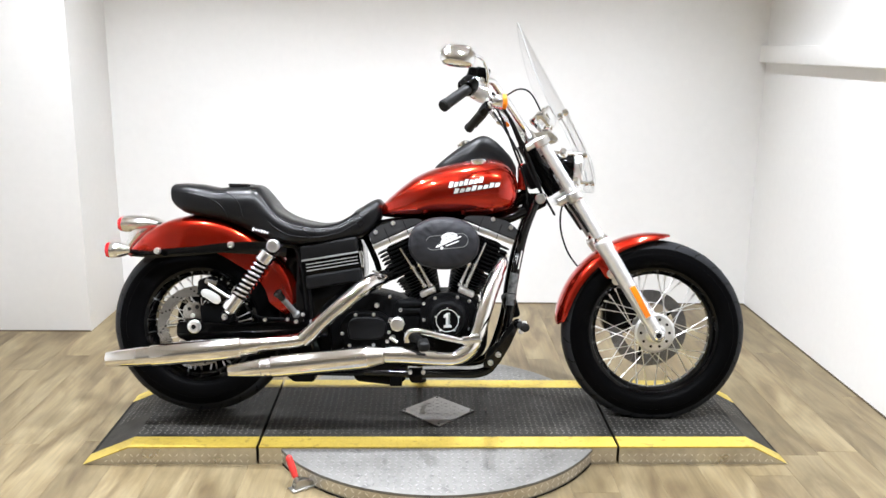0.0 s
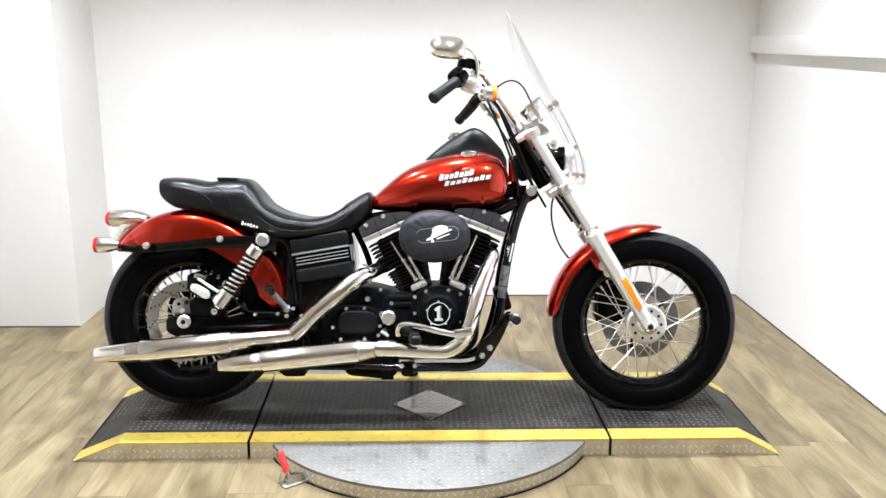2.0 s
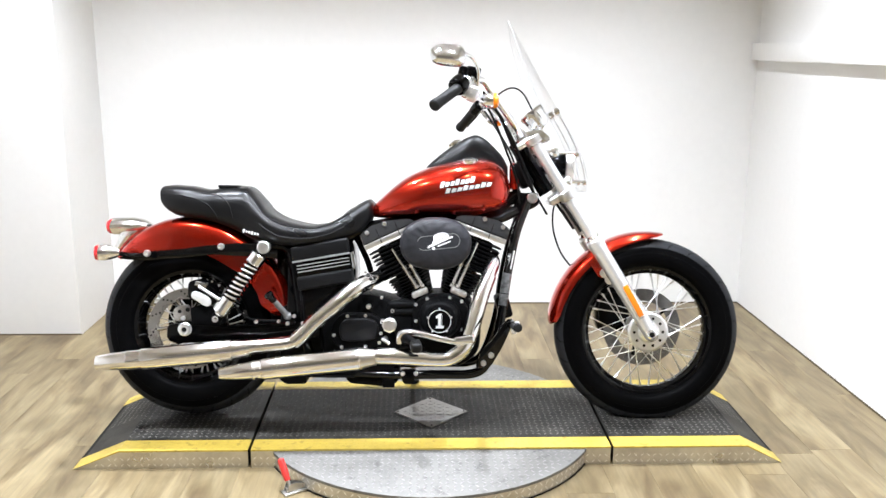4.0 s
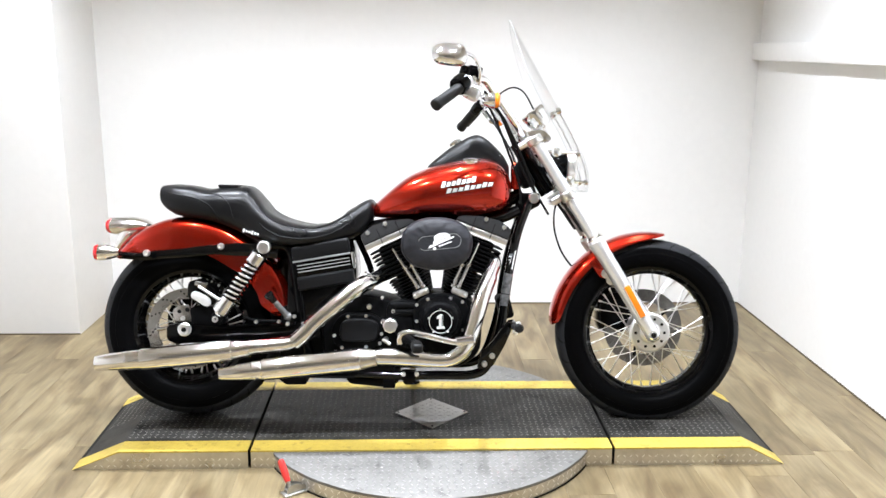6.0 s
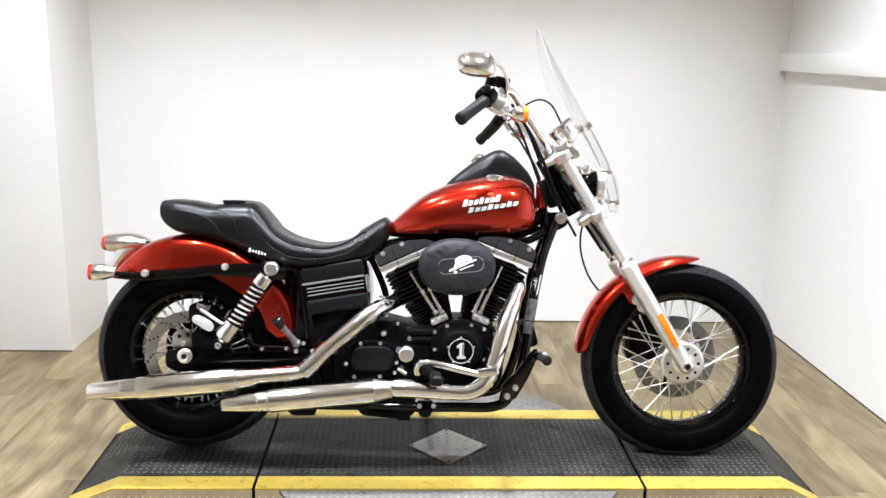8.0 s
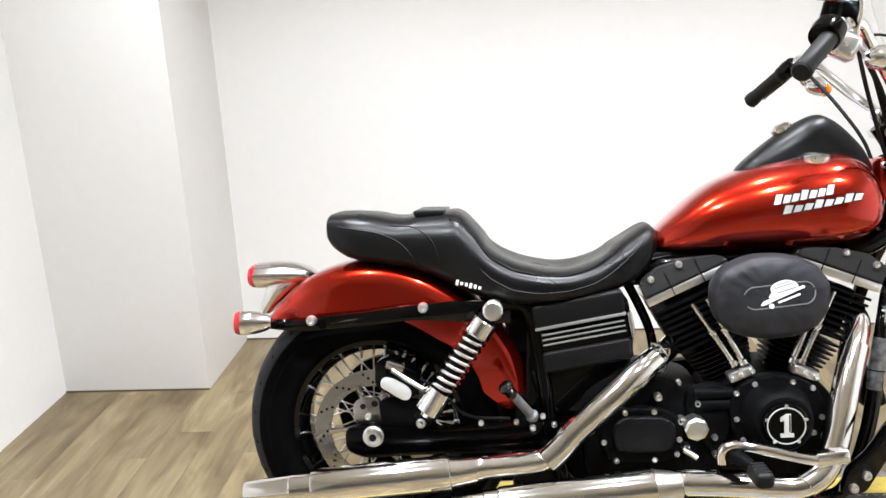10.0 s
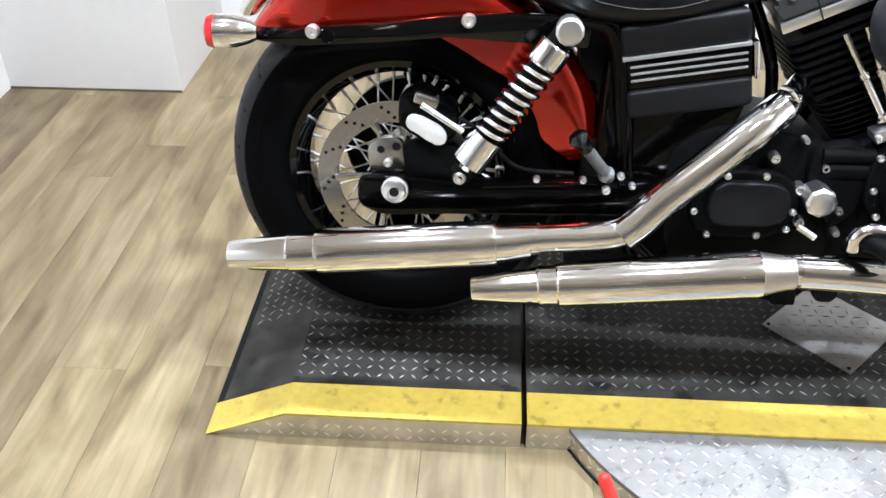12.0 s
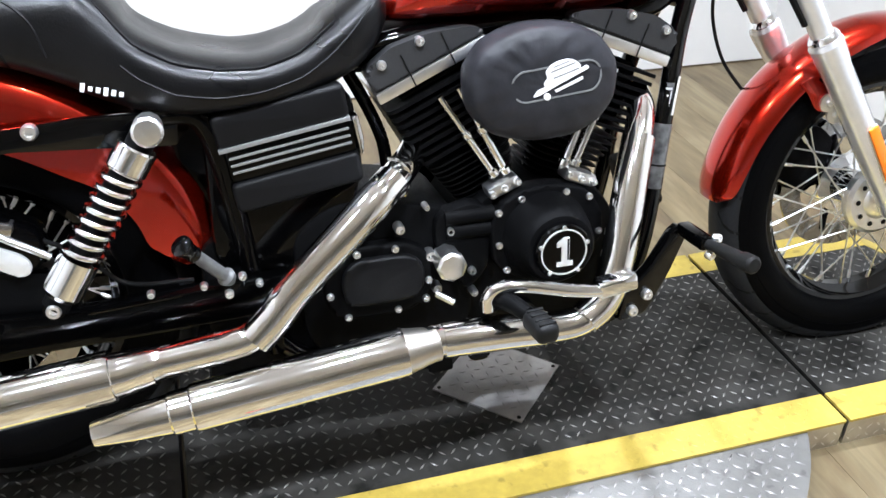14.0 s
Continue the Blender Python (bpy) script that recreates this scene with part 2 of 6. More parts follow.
def frames_along(points):
    """A carried pair of cross directions for each point of a line."""
    pts = [Vector(p) for p in points]
    out, side = [], None
    for i, p in enumerate(pts):
        way = (pts[min(i + 1, len(pts) - 1)] - pts[max(i - 1, 0)]).normalized()
        if side is None:
            side = way.orthogonal().normalized()
        side = (side - way * side.dot(way)).normalized()
        out.append((p, side, way.cross(side)))
    return out


def smooth_line(points, steps=6):
    """A Catmull-Rom line through the points (of any number of values)."""
    p = [np.array(q, float) for q in points]
    p = [2 * p[0] - p[1]] + p + [2 * p[-1] - p[-2]]
    line = []
    for i in range(1, len(p) - 2):
        for k in range(steps):
            t = k / steps
            line.append(0.5 * (2 * p[i] + (p[i + 1] - p[i - 1]) * t + (2 * p[i - 1] - 5 * p[i] + 4 * p[i + 1] - p[i + 2]) * t * t + (3 * p[i] - p[i - 1] - 3 * p[i + 1] + p[i + 2]) * t**3))
    return line + [p[-2]]


def tube(bm, points, radius, sides=14, steps=6, curved=True, ends=True):
    """A pipe along points; radius is a number, or points hold a radius as fourth value."""
    pts = [tuple(p) if len(p) == 4 else (*p, radius) for p in points]
    line = smooth_line(pts, steps) if curved and len(pts) > 2 else [np.array(p, float) for p in pts]
    rings = []
    for (c, u, v), q in zip(frames_along([q[:3] for q in line]), line):
        rings.append([c + (u * math.cos(a) + v * math.sin(a)) * q[3] for a in np.linspace(0, 2 * math.pi, sides, endpoint=False)])
    return ringed(bm, rings, ends)


def rod(bm, a, b, r, r2=None, sides=16):
    return tube(bm, [(*a, r), (*b, r if r2 is None else r2)], r, sides, curved=False)


def lathe(bm, origin, axis, profile, sides=32, loop=False):
    """Turns a profile of (along, radius) round an axis."""
    axis = Vector(axis).normalized()
    u = axis.orthogonal().normalized()
    v = axis.cross(u)
    rings = [[Vector(origin) + axis * s + (u * math.cos(a) + v * math.sin(a)) * max(r, 1e-4) for a in np.linspace(0, 2 * math.pi, sides, endpoint=False)] for s, r in profile]
    return ringed(bm, rings, True, True, loop)


def slab(bm, outline, low, high, axis="y", bevel=0.0, segments=2):
    """An outline in x and z (axis y) or x and y (axis z), given thickness."""
    at = (lambda p, d: (p[0], d, p[1])) if axis == "y" else (lambda p, d: (p[0], p[1], d))
    a = [bm.verts.new(at(p, low)) for p in outline]
    b = [bm.verts.new(at(p, high)) for p in outline]
    n = len(outline)
    made = [bm.faces.new(a), bm.faces.new(b[::-1])] + [bm.faces.new((a[i], b[i], b[(i + 1) % n], a[(i + 1) % n])) for i in range(n)]
    if bevel:
        bmesh.ops.recalc_face_normals(bm, faces=made)
        rim = [e for f in made[:2] for e in f.edges]
        bmesh.ops.bevel(bm, geom=rim, offset=bevel, segments=segments, affect="EDGES", profile=0.5)
    return bm


def superring(x, y, z, half_y, half_z, power=2.5, count=28):
    """A rounded ring across x."""
    out = []
    for a in np.linspace(0, 2 * math.pi, count, endpoint=False):
        c, s = math.cos(a), math.sin(a)
        out.append((x, y + half_y * math.copysign(abs(c) ** (2 / power), c), z + half_z * math.copysign(abs(s) ** (2 / power), s)))
    return out


def rounded(outline, radius, steps=4):
    """Rounds the corners of a 2D outline."""
    out, n = [], len(outline)
    for i in range(n):
        p, q, r = (Vector(outline[(i + k) % n]) for k in (-1, 0, 1))
        d1, d2 = min(radius, (p - q).length / 2), min(radius, (r - q).length / 2)
        a, b = q + (p - q).normalized() * d1, q + (r - q).normalized() * d2
        for k in range(steps + 1):
            t = k / steps
            out.append(tuple((1 - t) ** 2 * a + 2 * t * (1 - t) * q + t * t * b))
    return out


def thing(name, label, category, m=None, group=""):
    ob = new(name)
    ob.empty_display_size = 0.1
    if m is not None:
        ob.matrix_world = m
    return tagged(ob, label, category, group)


def structure(ob, label, category=""):
    return tagged(ob, label, category, kind="structure")


# ---- the room ----
BACK, LEFT, COLUMN_X, COLUMN_Y, REAR = 1.651, -1.364, -0.806, 1.142, -3.40
RIGHT_FAR, RIGHT_NEAR = 2.602, 2.602
T = 0.12


def wall(name, a, b, label, height=CEILING, outward=1, paint=None):
    """A wall with thickness along a line on the floor; outward is the side away from the room."""
    a, b = Vector((*a, 0)), Vector((*b, 0))
    way = (b - a).normalized()
    out = Vector((way.y, -way.x, 0)) * outward * T
    bm = bmesh.new()
    slab(bm, [tuple(p[:2]) for p in (a, b, b + out, a + out)], -0.02, height, "z")
    return structure(part(name, bm, paint or WALL), label, "wall")


wall("wall_north", (COLUMN_X - 0.02, BACK), (RIGHT_FAR + 0.03, BACK), "smooth white painted wall behind the motorcycle", outward=-1)
wall("wall_east", (RIGHT_FAR, BACK + T), (RIGHT_NEAR, REAR), "smooth white painted side wall under a ledge", outward=-1)
wall("wall_west", (LEFT, COLUMN_Y + 0.05), (LEFT, REAR), "smooth white painted side wall with a framed panel", outward=1)
for name, a, b, side in (("wall_hall_west", (-4.5, REAR), (-4.5, -9.0), 1), ("wall_hall_east", (5.8, REAR), (5.8, -9.0), -1), ("wall_south", (-4.5, -9.0), (5.8, -9.0), 1), ("wall_return_west", (LEFT - T, REAR), (-4.5, REAR), 1), ("wall_return_east", (RIGHT_FAR + T, REAR), (5.8, REAR), -1)):
    wall(name, a, b, "grey painted wall of the dim hall", 3.3, side, HALL)
bm = bmesh.new()
box(bm, (0.65, (REAR - 9.0) / 2, 3.36), (10.8, 9.0 + REAR + 0.3, 0.12))
structure(part("ceiling", bm, HALL), "grey painted ceiling of the dim hall", "ceiling")
bm = bmesh.new()
box(bm, (0.65, REAR + 0.06, (CEILING + 3.36) / 2 + 0.03), (10.8, 0.08, 3.36 - CEILING))
structure(part("wall_lintel", bm, HALL), "grey painted band over the booth opening", "wall")
bm = bmesh.new()
slab(bm, [(LEFT - T, COLUMN_Y), (COLUMN_X, COLUMN_Y), (COLUMN_X, BACK + T), (LEFT - T, BACK + T)], -0.02, CEILING, "z", bevel=0.004)
structure(part("wall_column", bm, WALL), "white painted square pier in the room's corner", "pier")
bm = bmesh.new()
box(bm, (0.6, (BACK + REAR) / 2, CEILING + 0.06), (5.4, BACK - REAR + 0.6, 0.12))
structure(part("ceiling", bm, SOFFIT), "plain white painted ceiling with round downlights", "ceiling")

# the ledge along the east wall: a shallow boxed band with a shadow line under it
bm = bmesh.new()
slab(bm, [(RIGHT_FAR - 0.035, BACK - 0.001), (RIGHT_NEAR - 0.035, REAR), (RIGHT_NEAR + 0.01, REAR), (RIGHT_FAR + 0.01, BACK - 0.001)], 1.318, 1.405, "z", bevel=0.004)
structure(part("trim", bm, WALL), "white painted ledge running along the side wall", "ledge")

# a thin dark joint where the floor meets the walls
bm = bmesh.new()
box(bm, ((COLUMN_X + RIGHT_FAR) / 2, BACK - 0.002, 0.003), (RIGHT_FAR - COLUMN_X, 0.004, 0.006))
structure(part("baseboard", bm, TRIM), "thin dark joint between floor and wall", "joint")
bm = bmesh.new()
slab(bm, [(RIGHT_FAR - 0.004, BACK - 0.004), (RIGHT_NEAR - 0.004, REAR), (RIGHT_NEAR, REAR), (RIGHT_FAR, BACK - 0.004)], 0.0, 0.006, "z")
structure(part("baseboard", bm, TRIM), "thin dark joint between floor and side wall", "joint")
bm = bmesh.new()
box(bm, ((LEFT + COLUMN_X) / 2, COLUMN_Y - 0.002, 0.003), (COLUMN_X - LEFT, 0.004, 0.006))
structure(part("baseboard", bm, TRIM), "thin dark joint between floor and pier", "joint")

# the floor: an underlay, and planks on it, further down
bm = bmesh.new()
box(bm, (0.65, (BACK - 9.0) / 2, -0.03), (10.8, BACK + 9.0 + 0.4, 0.04))
floor = structure(part("floor", bm, TRIM), "weathered oak plank floor in brown and beige", "floor")
# unseen slab behind the camera, added to lighten what the chrome reflects
bm = bmesh.new()
box(bm, (0.65, -6.405, -0.005), (10.8, 5.59, 0.009))
structure(part("floor_hall", bm, PLANK), "unseen weathered oak floor added in the hall", "floor")


def downlight(x, y, height=CEILING, watts=LAMP_WATTS):
    """A round recessed lamp: a white rim and a glowing glass, with the light itself just below."""
    light = thing("ceiling_downlight", "round white recessed ceiling lamp, switched on", "lamp", pose(x, y, height), "ceiling lamps")
    bm = bmesh.new()
    lathe(bm, (0, 0, 0), (0, 0, -1), [(-0.004, 0.062), (0.006, 0.062), (0.008, 0.072), (0.003, 0.082), (-0.004, 0.082)], 32, True)
    part("rim", bm, SOFFIT, light)
    bm = bmesh.new()
    lathe(bm, (0, 0, 0), (0, 0, -1), [(0.0005, 0.001), (0.0005, 0.060)], 32)
    part("diffuser", bm, lamp_glow, light, "glowing frosted glass")
    data = bpy.data.lights.new("downlight", "SPOT")
    data.energy, data.spot_size, data.spot_blend, data.shadow_soft_size = watts, radians(114), 0.75, 0.05
    data.color = (0.92, 0.985, 1.09)
    lamp = new("downlight", data)
    lamp.matrix_world = pose(x, y, height - 0.03)


for x, y in LAMP_SPOTS:
    downlight(x, y)
# the added fill lamps, out of view, built like the booth's downlights
for x, y in HALL_FILL_SPOTS:
    downlight(x, y, 3.3, 300.0)


def framed_panel():
    """A dark frame with a white panel, hung low on the west wall."""
    panel = thing("framed_panel", "white panel in a dark stained wooden frame on the wall", "framed panel")
    x, y0, y1, z0, z1, w = LEFT + 0.016, -0.62, 0.345, 0.105, 1.45, 0.055
    for name, c, s in (
        ("frame_bottom", (x, (y0 + y1) / 2, z0 + w / 2), (0.03, y1 - y0, w)),
        ("frame_top", (x, (y0 + y1) / 2, z1 - w / 2), (0.03, y1 - y0, w)),
        ("frame_side", (x, y1 - w / 2, (z0 + z1) / 2), (0.028, w, z1 - z0 - 2 * w)),
        ("frame_side", (x, y0 + w / 2, (z0 + z1) / 2), (0.028, w, z1 - z0 - 2 * w)),
    ):
        bm = bmesh.new()
        box(bm, c, s, 0.005)
        part(name, bm, FRAME_WOOD, panel)
    bm = bmesh.new()
    box(bm, (LEFT + 0.008, (y0 + y1) / 2, (z0 + z1) / 2), (0.012, y1 - y0 - 2 * w, z1 - z0 - 2 * w))
    part("panel", bm, WHITE, panel, "plain white panel")


framed_panel()

# ---- the lift platform ----
TOP, HALF, BAND, DECK_Y = 0.065, 0.3015, 0.078, 0.0435
GAP_L, GAP_R, KNEE_L, KNEE_R, TIP_L, TIP_R = 0.255, 1.474, -0.174, 1.937, -0.329, 2.061


def lugs(name, spots, mat, parent, size=0.0086, label=""):
    """Raised tread marks, each a small lengthened bump: (x, y, z, angle, slope)."""
    verts, faces = [], []
    shape = [(-1, 0, 0), (0, -0.24, 0), (1, 0, 0), (0, 0.24, 0), (-0.5, 0, 0.15), (0.5, 0, 0.15)]
    tri = [(0, 1, 4), (1, 5, 4), (1, 2, 5), (2, 3, 5), (3, 4, 5), (3, 0, 4)]
    for spot, across, along, out in spots:
        n = len(verts)
        for a, b, c in shape:
            verts.append(tuple(Vector(spot) + across * (a * size) + along * (b * size) + out * (c * size)))
        faces += [tuple(n + i for i in t) for t in tri]
    me = bpy.data.meshes.new(name)
    me.from_pydata(verts, [], faces)
    me.materials.append(mat)
    me.polygons.foreach_set("use_smooth", [True] * len(me.polygons))
    ob = new(name, me)
    ob.parent = parent
    return tagged(ob, label, kind="stuff")


def tread(inside, to_place, u0, u1, v0, v1, step=0.0215):
    """Spots of a tread pattern in (u, v) that lie inside; to_place gives point and three directions."""
    out = []
    for i in range(int((u1 - u0) / step) + 1):
        for j in range(int((v1 - v0) / step) + 1):
            u, v = u0 + i * step, v0 + j * step
            if inside(u, v):
                a = radians(45 if (i + j) % 2 else -45)
                p, eu, ev, n = to_place(u, v)
                out.append((p, eu * math.cos(a) + ev * math.sin(a), ev * math.cos(a) - eu * math.sin(a), n))
    return out


X, Y, Z = Vector((1, 0, 0)), Vector((0, 1, 0)), Vector((0, 0, 1))
flat = lambda z: (lambda u, v: (Vector((u, v, z)), X, Y, Z))  # noqa: E731


def profile_top(x, tip, knee):
    k = (x - tip) / (knee - tip)
    return TOP * min(1.0, max(0.0, k))


def deck(name, x0, x1, tip, label):
    """One deck of the lift: black tread plate, yellow edges, plate sides; a tip makes one end a ramp."""
    d = thing(name, label, "lift platform", pose(0, DECK_Y, 0), "lift platform sections")
    low, high = (min(x0, x1), max(x0, x1))
    knee = None if tip is None else (KNEE_L if tip < 0 else KNEE_R)
    xs = [low, high] if tip is None else sorted([x0, knee, tip])
    height = lambda x: TOP if tip is None else profile_top(x, tip, knee) if (x - knee) * (tip - knee) > 0 else TOP  # noqa: E731

    def sheet(part_name, y0, y1, mat, rise, label=""):
        bm = bmesh.new()
        rows = []
        for x in xs:
            z = height(x) + rise
            lo = max(0.0005, z - 0.006)
            rows.append([(x, y0, z), (x, y1, z), (x, y1, lo), (x, y0, lo)])
        ringed(bm, rows)
        return part(part_name, bm, mat, d, label, 20)

    sheet("tread_plate", -HALF + BAND, HALF - BAND, TREAD_BLACK, 0.0, "worn black coated tread plate")
    sheet("edge_band", -HALF, -HALF + BAND, YELLOW, 0.0008, "yellow painted edge")
    sheet("edge_band", HALF - BAND, HALF, YELLOW, 0.0008, "yellow painted edge")
    for y, s in ((-HALF, 1), (HALF, -1)):
        bm = bmesh.new()
        outline = [(low, 0.0), (high, 0.0)] + [(x, max(0.0006, height(x) - 0.0062)) for x in reversed(xs)]
        slab(bm, outline, y + 0.003 * s, y + 0.009 * s)
        part("side_plate", bm, SIDE, d, "bare aluminium tread plate side")
    bm = bmesh.new()
    ringed(bm, [[(x, -HALF + 0.02, max(0.0007, height(x) - 0.007)), (x, HALF - 0.02, max(0.0007, height(x) - 0.007)), (x, HALF - 0.02, 0), (x, -HALF + 0.02, 0)] for x in xs])
    part("core", bm, GAP, d)

    def on_top(u, v):
        z = height(u)
        slope = 0.0
        if tip is not None and (u - knee) * (tip - knee) > 0:
            slope = TOP / (knee - tip)
        along = Vector((1, 0, slope)).normalized()
        return Vector((u, v, z)), along, Y, along.cross(Y)

    ramp_free = lambda u: tip is None or (u - knee) * (tip - knee) < 0  # noqa: E731
    worn = lambda u, v: ramp_free(u) or (v > -0.02 and abs(u - tip) > 0.03)  # noqa: E731
    lugs("tread_relief", tread(lambda u, v: abs(v) < HALF - BAND - 0.008 and worn(u, v), on_top, low + 0.012, high - 0.012, -HALF, HALF), LUG_BLACK, d, label="raised black tread lugs")
    lugs("edge_relief", tread(lambda u, v: HALF - BAND + 0.008 < abs(v) < HALF - 0.008 and ramp_free(u), lambda u, v: (on_top(u, v)[0] + Z * 0.0006, *on_top(u, v)[1:]), low + 0.012, high - 0.012, -HALF, HALF), YELLOW, d, size=0.0080, label="yellow painted tread lugs")
    for y, s in ((-HALF + 0.003, -1),):
        # side lugs in a brighter metal, which paints their glints
        spots = tread(lambda u, v: v < height(u) - 0.012, lambda u, v: (Vector((u, y, v)), X, Z, Y * s), low + 0.012, high - 0.012, 0.012, TOP)
        lugs("side_relief", spots, BOLT, d, label="bright tread lugs on the side")
    return d


deck("lift_ramp", GAP_L - 0.005, TIP_L, TIP_L, "black tread plate ramp with yellow edges, under the rear wheel")
deck("lift_deck", GAP_L + 0.005, GAP_R - 0.005, None, "black tread plate centre deck with yellow edges")
deck("lift_ramp", GAP_R + 0.005, TIP_R, TIP_R, "black tread plate ramp with yellow edges, under the front wheel")

# the bare diamond plate let into the centre deck
DIAMOND, REACH = (0.867, 0.037), 0.134
diamond = thing("pivot_cover_plate", "square bare metal tread plate set cornerwise on the deck", "cover plate")
bm = bmesh.new()
slab(bm, [(DIAMOND[0] - REACH, DIAMOND[1]), (DIAMOND[0], DIAMOND[1] - REACH), (DIAMOND[0] + REACH, DIAMOND[1]), (DIAMOND[0], DIAMOND[1] + REACH)], TOP + 0.0005, TOP + 0.0045, "z", bevel=0.001)
part("plate", bm, PLATE_WORN, diamond)
TURN_A, TURN_B = Vector((math.sqrt(0.5), math.sqrt(0.5), 0)), Vector((-math.sqrt(0.5), math.sqrt(0.5), 0))
on_plate = lambda u, v: (Vector((*DIAMOND, TOP + 0.0045)) + TURN_A * u + TURN_B * v, TURN_A, TURN_B, Z)  # noqa: E731
lugs("plate_relief", tread(lambda u, v: max(abs(u), abs(v)) < REACH * 0.7071 - 0.010, on_plate, -0.088, 0.088, -0.088, 0.088, 0.022), LUG_BRIGHT, diamond, 0.0095, "worn raised lugs")
for dx, dy in ((-1, 0), (1, 0), (0, -1), (0, 1)):
    bm = bmesh.new()
    lathe(bm, (DIAMOND[0] + dx * (REACH - 0.013), DIAMOND[1] + dy * (REACH - 0.013), TOP + 0.0045), (0, 0, 1), [(0, 0.004), (0.0015, 0.0035), (0.002, 0.001)], 12)
    part("screw", bm, GAP, diamond)

# the turntable under the decks
RADIUS, CENTRE = 0.597, Vector((0.860, 0.028, 0.0))
turntable = thing("turntable", "round bare aluminium tread plate turntable under the lift", "turntable")
bm = bmesh.new()
lathe(bm, CENTRE, (0, 0, 1), [(TOP - 0.007, 0.001), (TOP - 0.007, RADIUS - 0.003), (TOP - 0.0085, RADIUS), (TOP - 0.018, RADIUS), (TOP - 0.018, 0.001)], 128)
part("disc", bm, PLATE, turntable, "bright tread plate top")
bm = bmesh.new()
lathe(bm, CENTRE, (0, 0, 1), [(TOP - 0.0185, RADIUS - 0.012), (TOP - 0.0185, RADIUS - 0.004), (0.004, RADIUS - 0.004), (0.004, RADIUS - 0.012)], 128, True)
part("rim", bm, SIDE, turntable, "tread plate rim")
bm = bmesh.new()
lathe(bm, CENTRE, (0, 0, 1), [(0.0, RADIUS - 0.001), (0.004, RADIUS - 0.001), (0.004, RADIUS - 0.02), (0.0, RADIUS - 0.02)], 128, True)
part("foot_strip", bm, GAP, turntable, "black rubber strip")
lugs("disc_relief", tread(lambda u, v: (u - CENTRE.x) ** 2 + (v - CENTRE.y) ** 2 < (RADIUS - 0.014) ** 2 and abs(v - DECK_Y) > HALF + 0.006, flat(TOP - 0.007), CENTRE.x - RADIUS, CENTRE.x + RADIUS, -RADIUS, RADIUS, 0.023), LUG_BRIGHT, turntable, 0.0105, "bright raised tread lugs")


def on_rim(u, v):
    n = Vector((math.cos(u), math.sin(u), 0))
    return CENTRE + n * (RADIUS - 0.004) + Z * v, Vector((-n.y, n.x, 0)), Z, n


spots = []
for i, u in enumerate(np.arange(0, 2 * math.pi, 0.042)):
    if abs(math.sin(u) * RADIUS + CENTRE.y - DECK_Y) > HALF:
        for j, v in enumerate((0.014, 0.034)):
            p, eu, ev, n = on_rim(u, v)
            a = radians(45 if (i + j) % 2 else -45)
            spots.append((p, eu * math.cos(a) + ev * math.sin(a), ev * math.cos(a) - eu * math.sin(a), n))
# rim lugs brighter than the rim: glints painted by the metal's colour
lugs("rim_relief", spots, BOLT, turntable, 0.0105, "raised tread lugs on the rim")


def toggle_clamp():
    """The red-handled clamp that locks the turntable."""
    c = thing("toggle_clamp", "zinc toggle clamp with a red vinyl handle beside the turntable", "clamp", pose(0.418, -0.424, 0.0, 0, 0, 35))
    bm = bmesh.new()
    box(bm, (0.010, 0, 0.004), (0.085, 0.04, 0.006), 0.0015)
    part("base", bm, ZINC, c)
    for y in (-0.010, 0.010):
        bm = bmesh.new()
        slab(bm, rounded([(-0.025, 0.007), (0.045, 0.007), (0.045, 0.020), (0.012, 0.034), (-0.016, 0.034)], 0.006), y - 0.0015, y + 0.0015)
        part("cheek", bm, ZINC, c)
    bm = bmesh.new()
    tube(bm, [(-0.006, 0, 0.020, 0.006), (-0.008, 0.006, 0.034, 0.006), (-0.010, 0.014, 0.046, 0.006)], 0.006, 10)
    part("lever", bm, ZINC, c)
    bm = bmesh.new()
    tube(bm, [(-0.009, 0.010, 0.038, 0.009), (-0.010, 0.026, 0.060, 0.0115), (-0.011, 0.044, 0.084, 0.0115), (-0.011, 0.050, 0.094, 0.010), (-0.011, 0.053, 0.098, 0.005)], 0.012, 14, 4)
    part("handle", bm, HANDLE, c, "red vinyl grip")
    bm = bmesh.new()
    rod(bm, (0.040, 0, 0.018), (0.062, 0, 0.018), 0.007)
    part("plunger", bm, ZINC, c)
    for x in (-0.016, 0.034):
        bm = bmesh.new()
        rod(bm, (x, -0.014, 0.016), (x, 0.014, 0.016), 0.004)
        part("rivet", bm, ZINC, c)


toggle_clamp()

# ---- the motorcycle ----
LEAN, NOSE, YAW, SIZE = 9.80, 0.84, -1.391, 0.9777
bike = thing("motorcycle", "candy red cruiser motorcycle with windshield leaning on its side stand", "motorcycle")
bike.matrix_world = pose(0.0168, 0.0481, 0.0760, -LEAN, -NOSE, YAW) @ Matrix.Scale(SIZE, 4)

REAR_HUB, FRONT_HUB = Vector((0.0, 0, 0.322)), Vector((1.6705, 0, 0.287))
RAKE = radians(31)
STEER_AXIS = Vector((-math.sin(RAKE), 0, math.cos(RAKE)))
STEER = Matrix.Translation((1.20, 0, 0.97)) @ Matrix.Rotation(radians(-1.35), 4, STEER_AXIS) @ Matrix.Translation((-1.20, 0, -0.97))


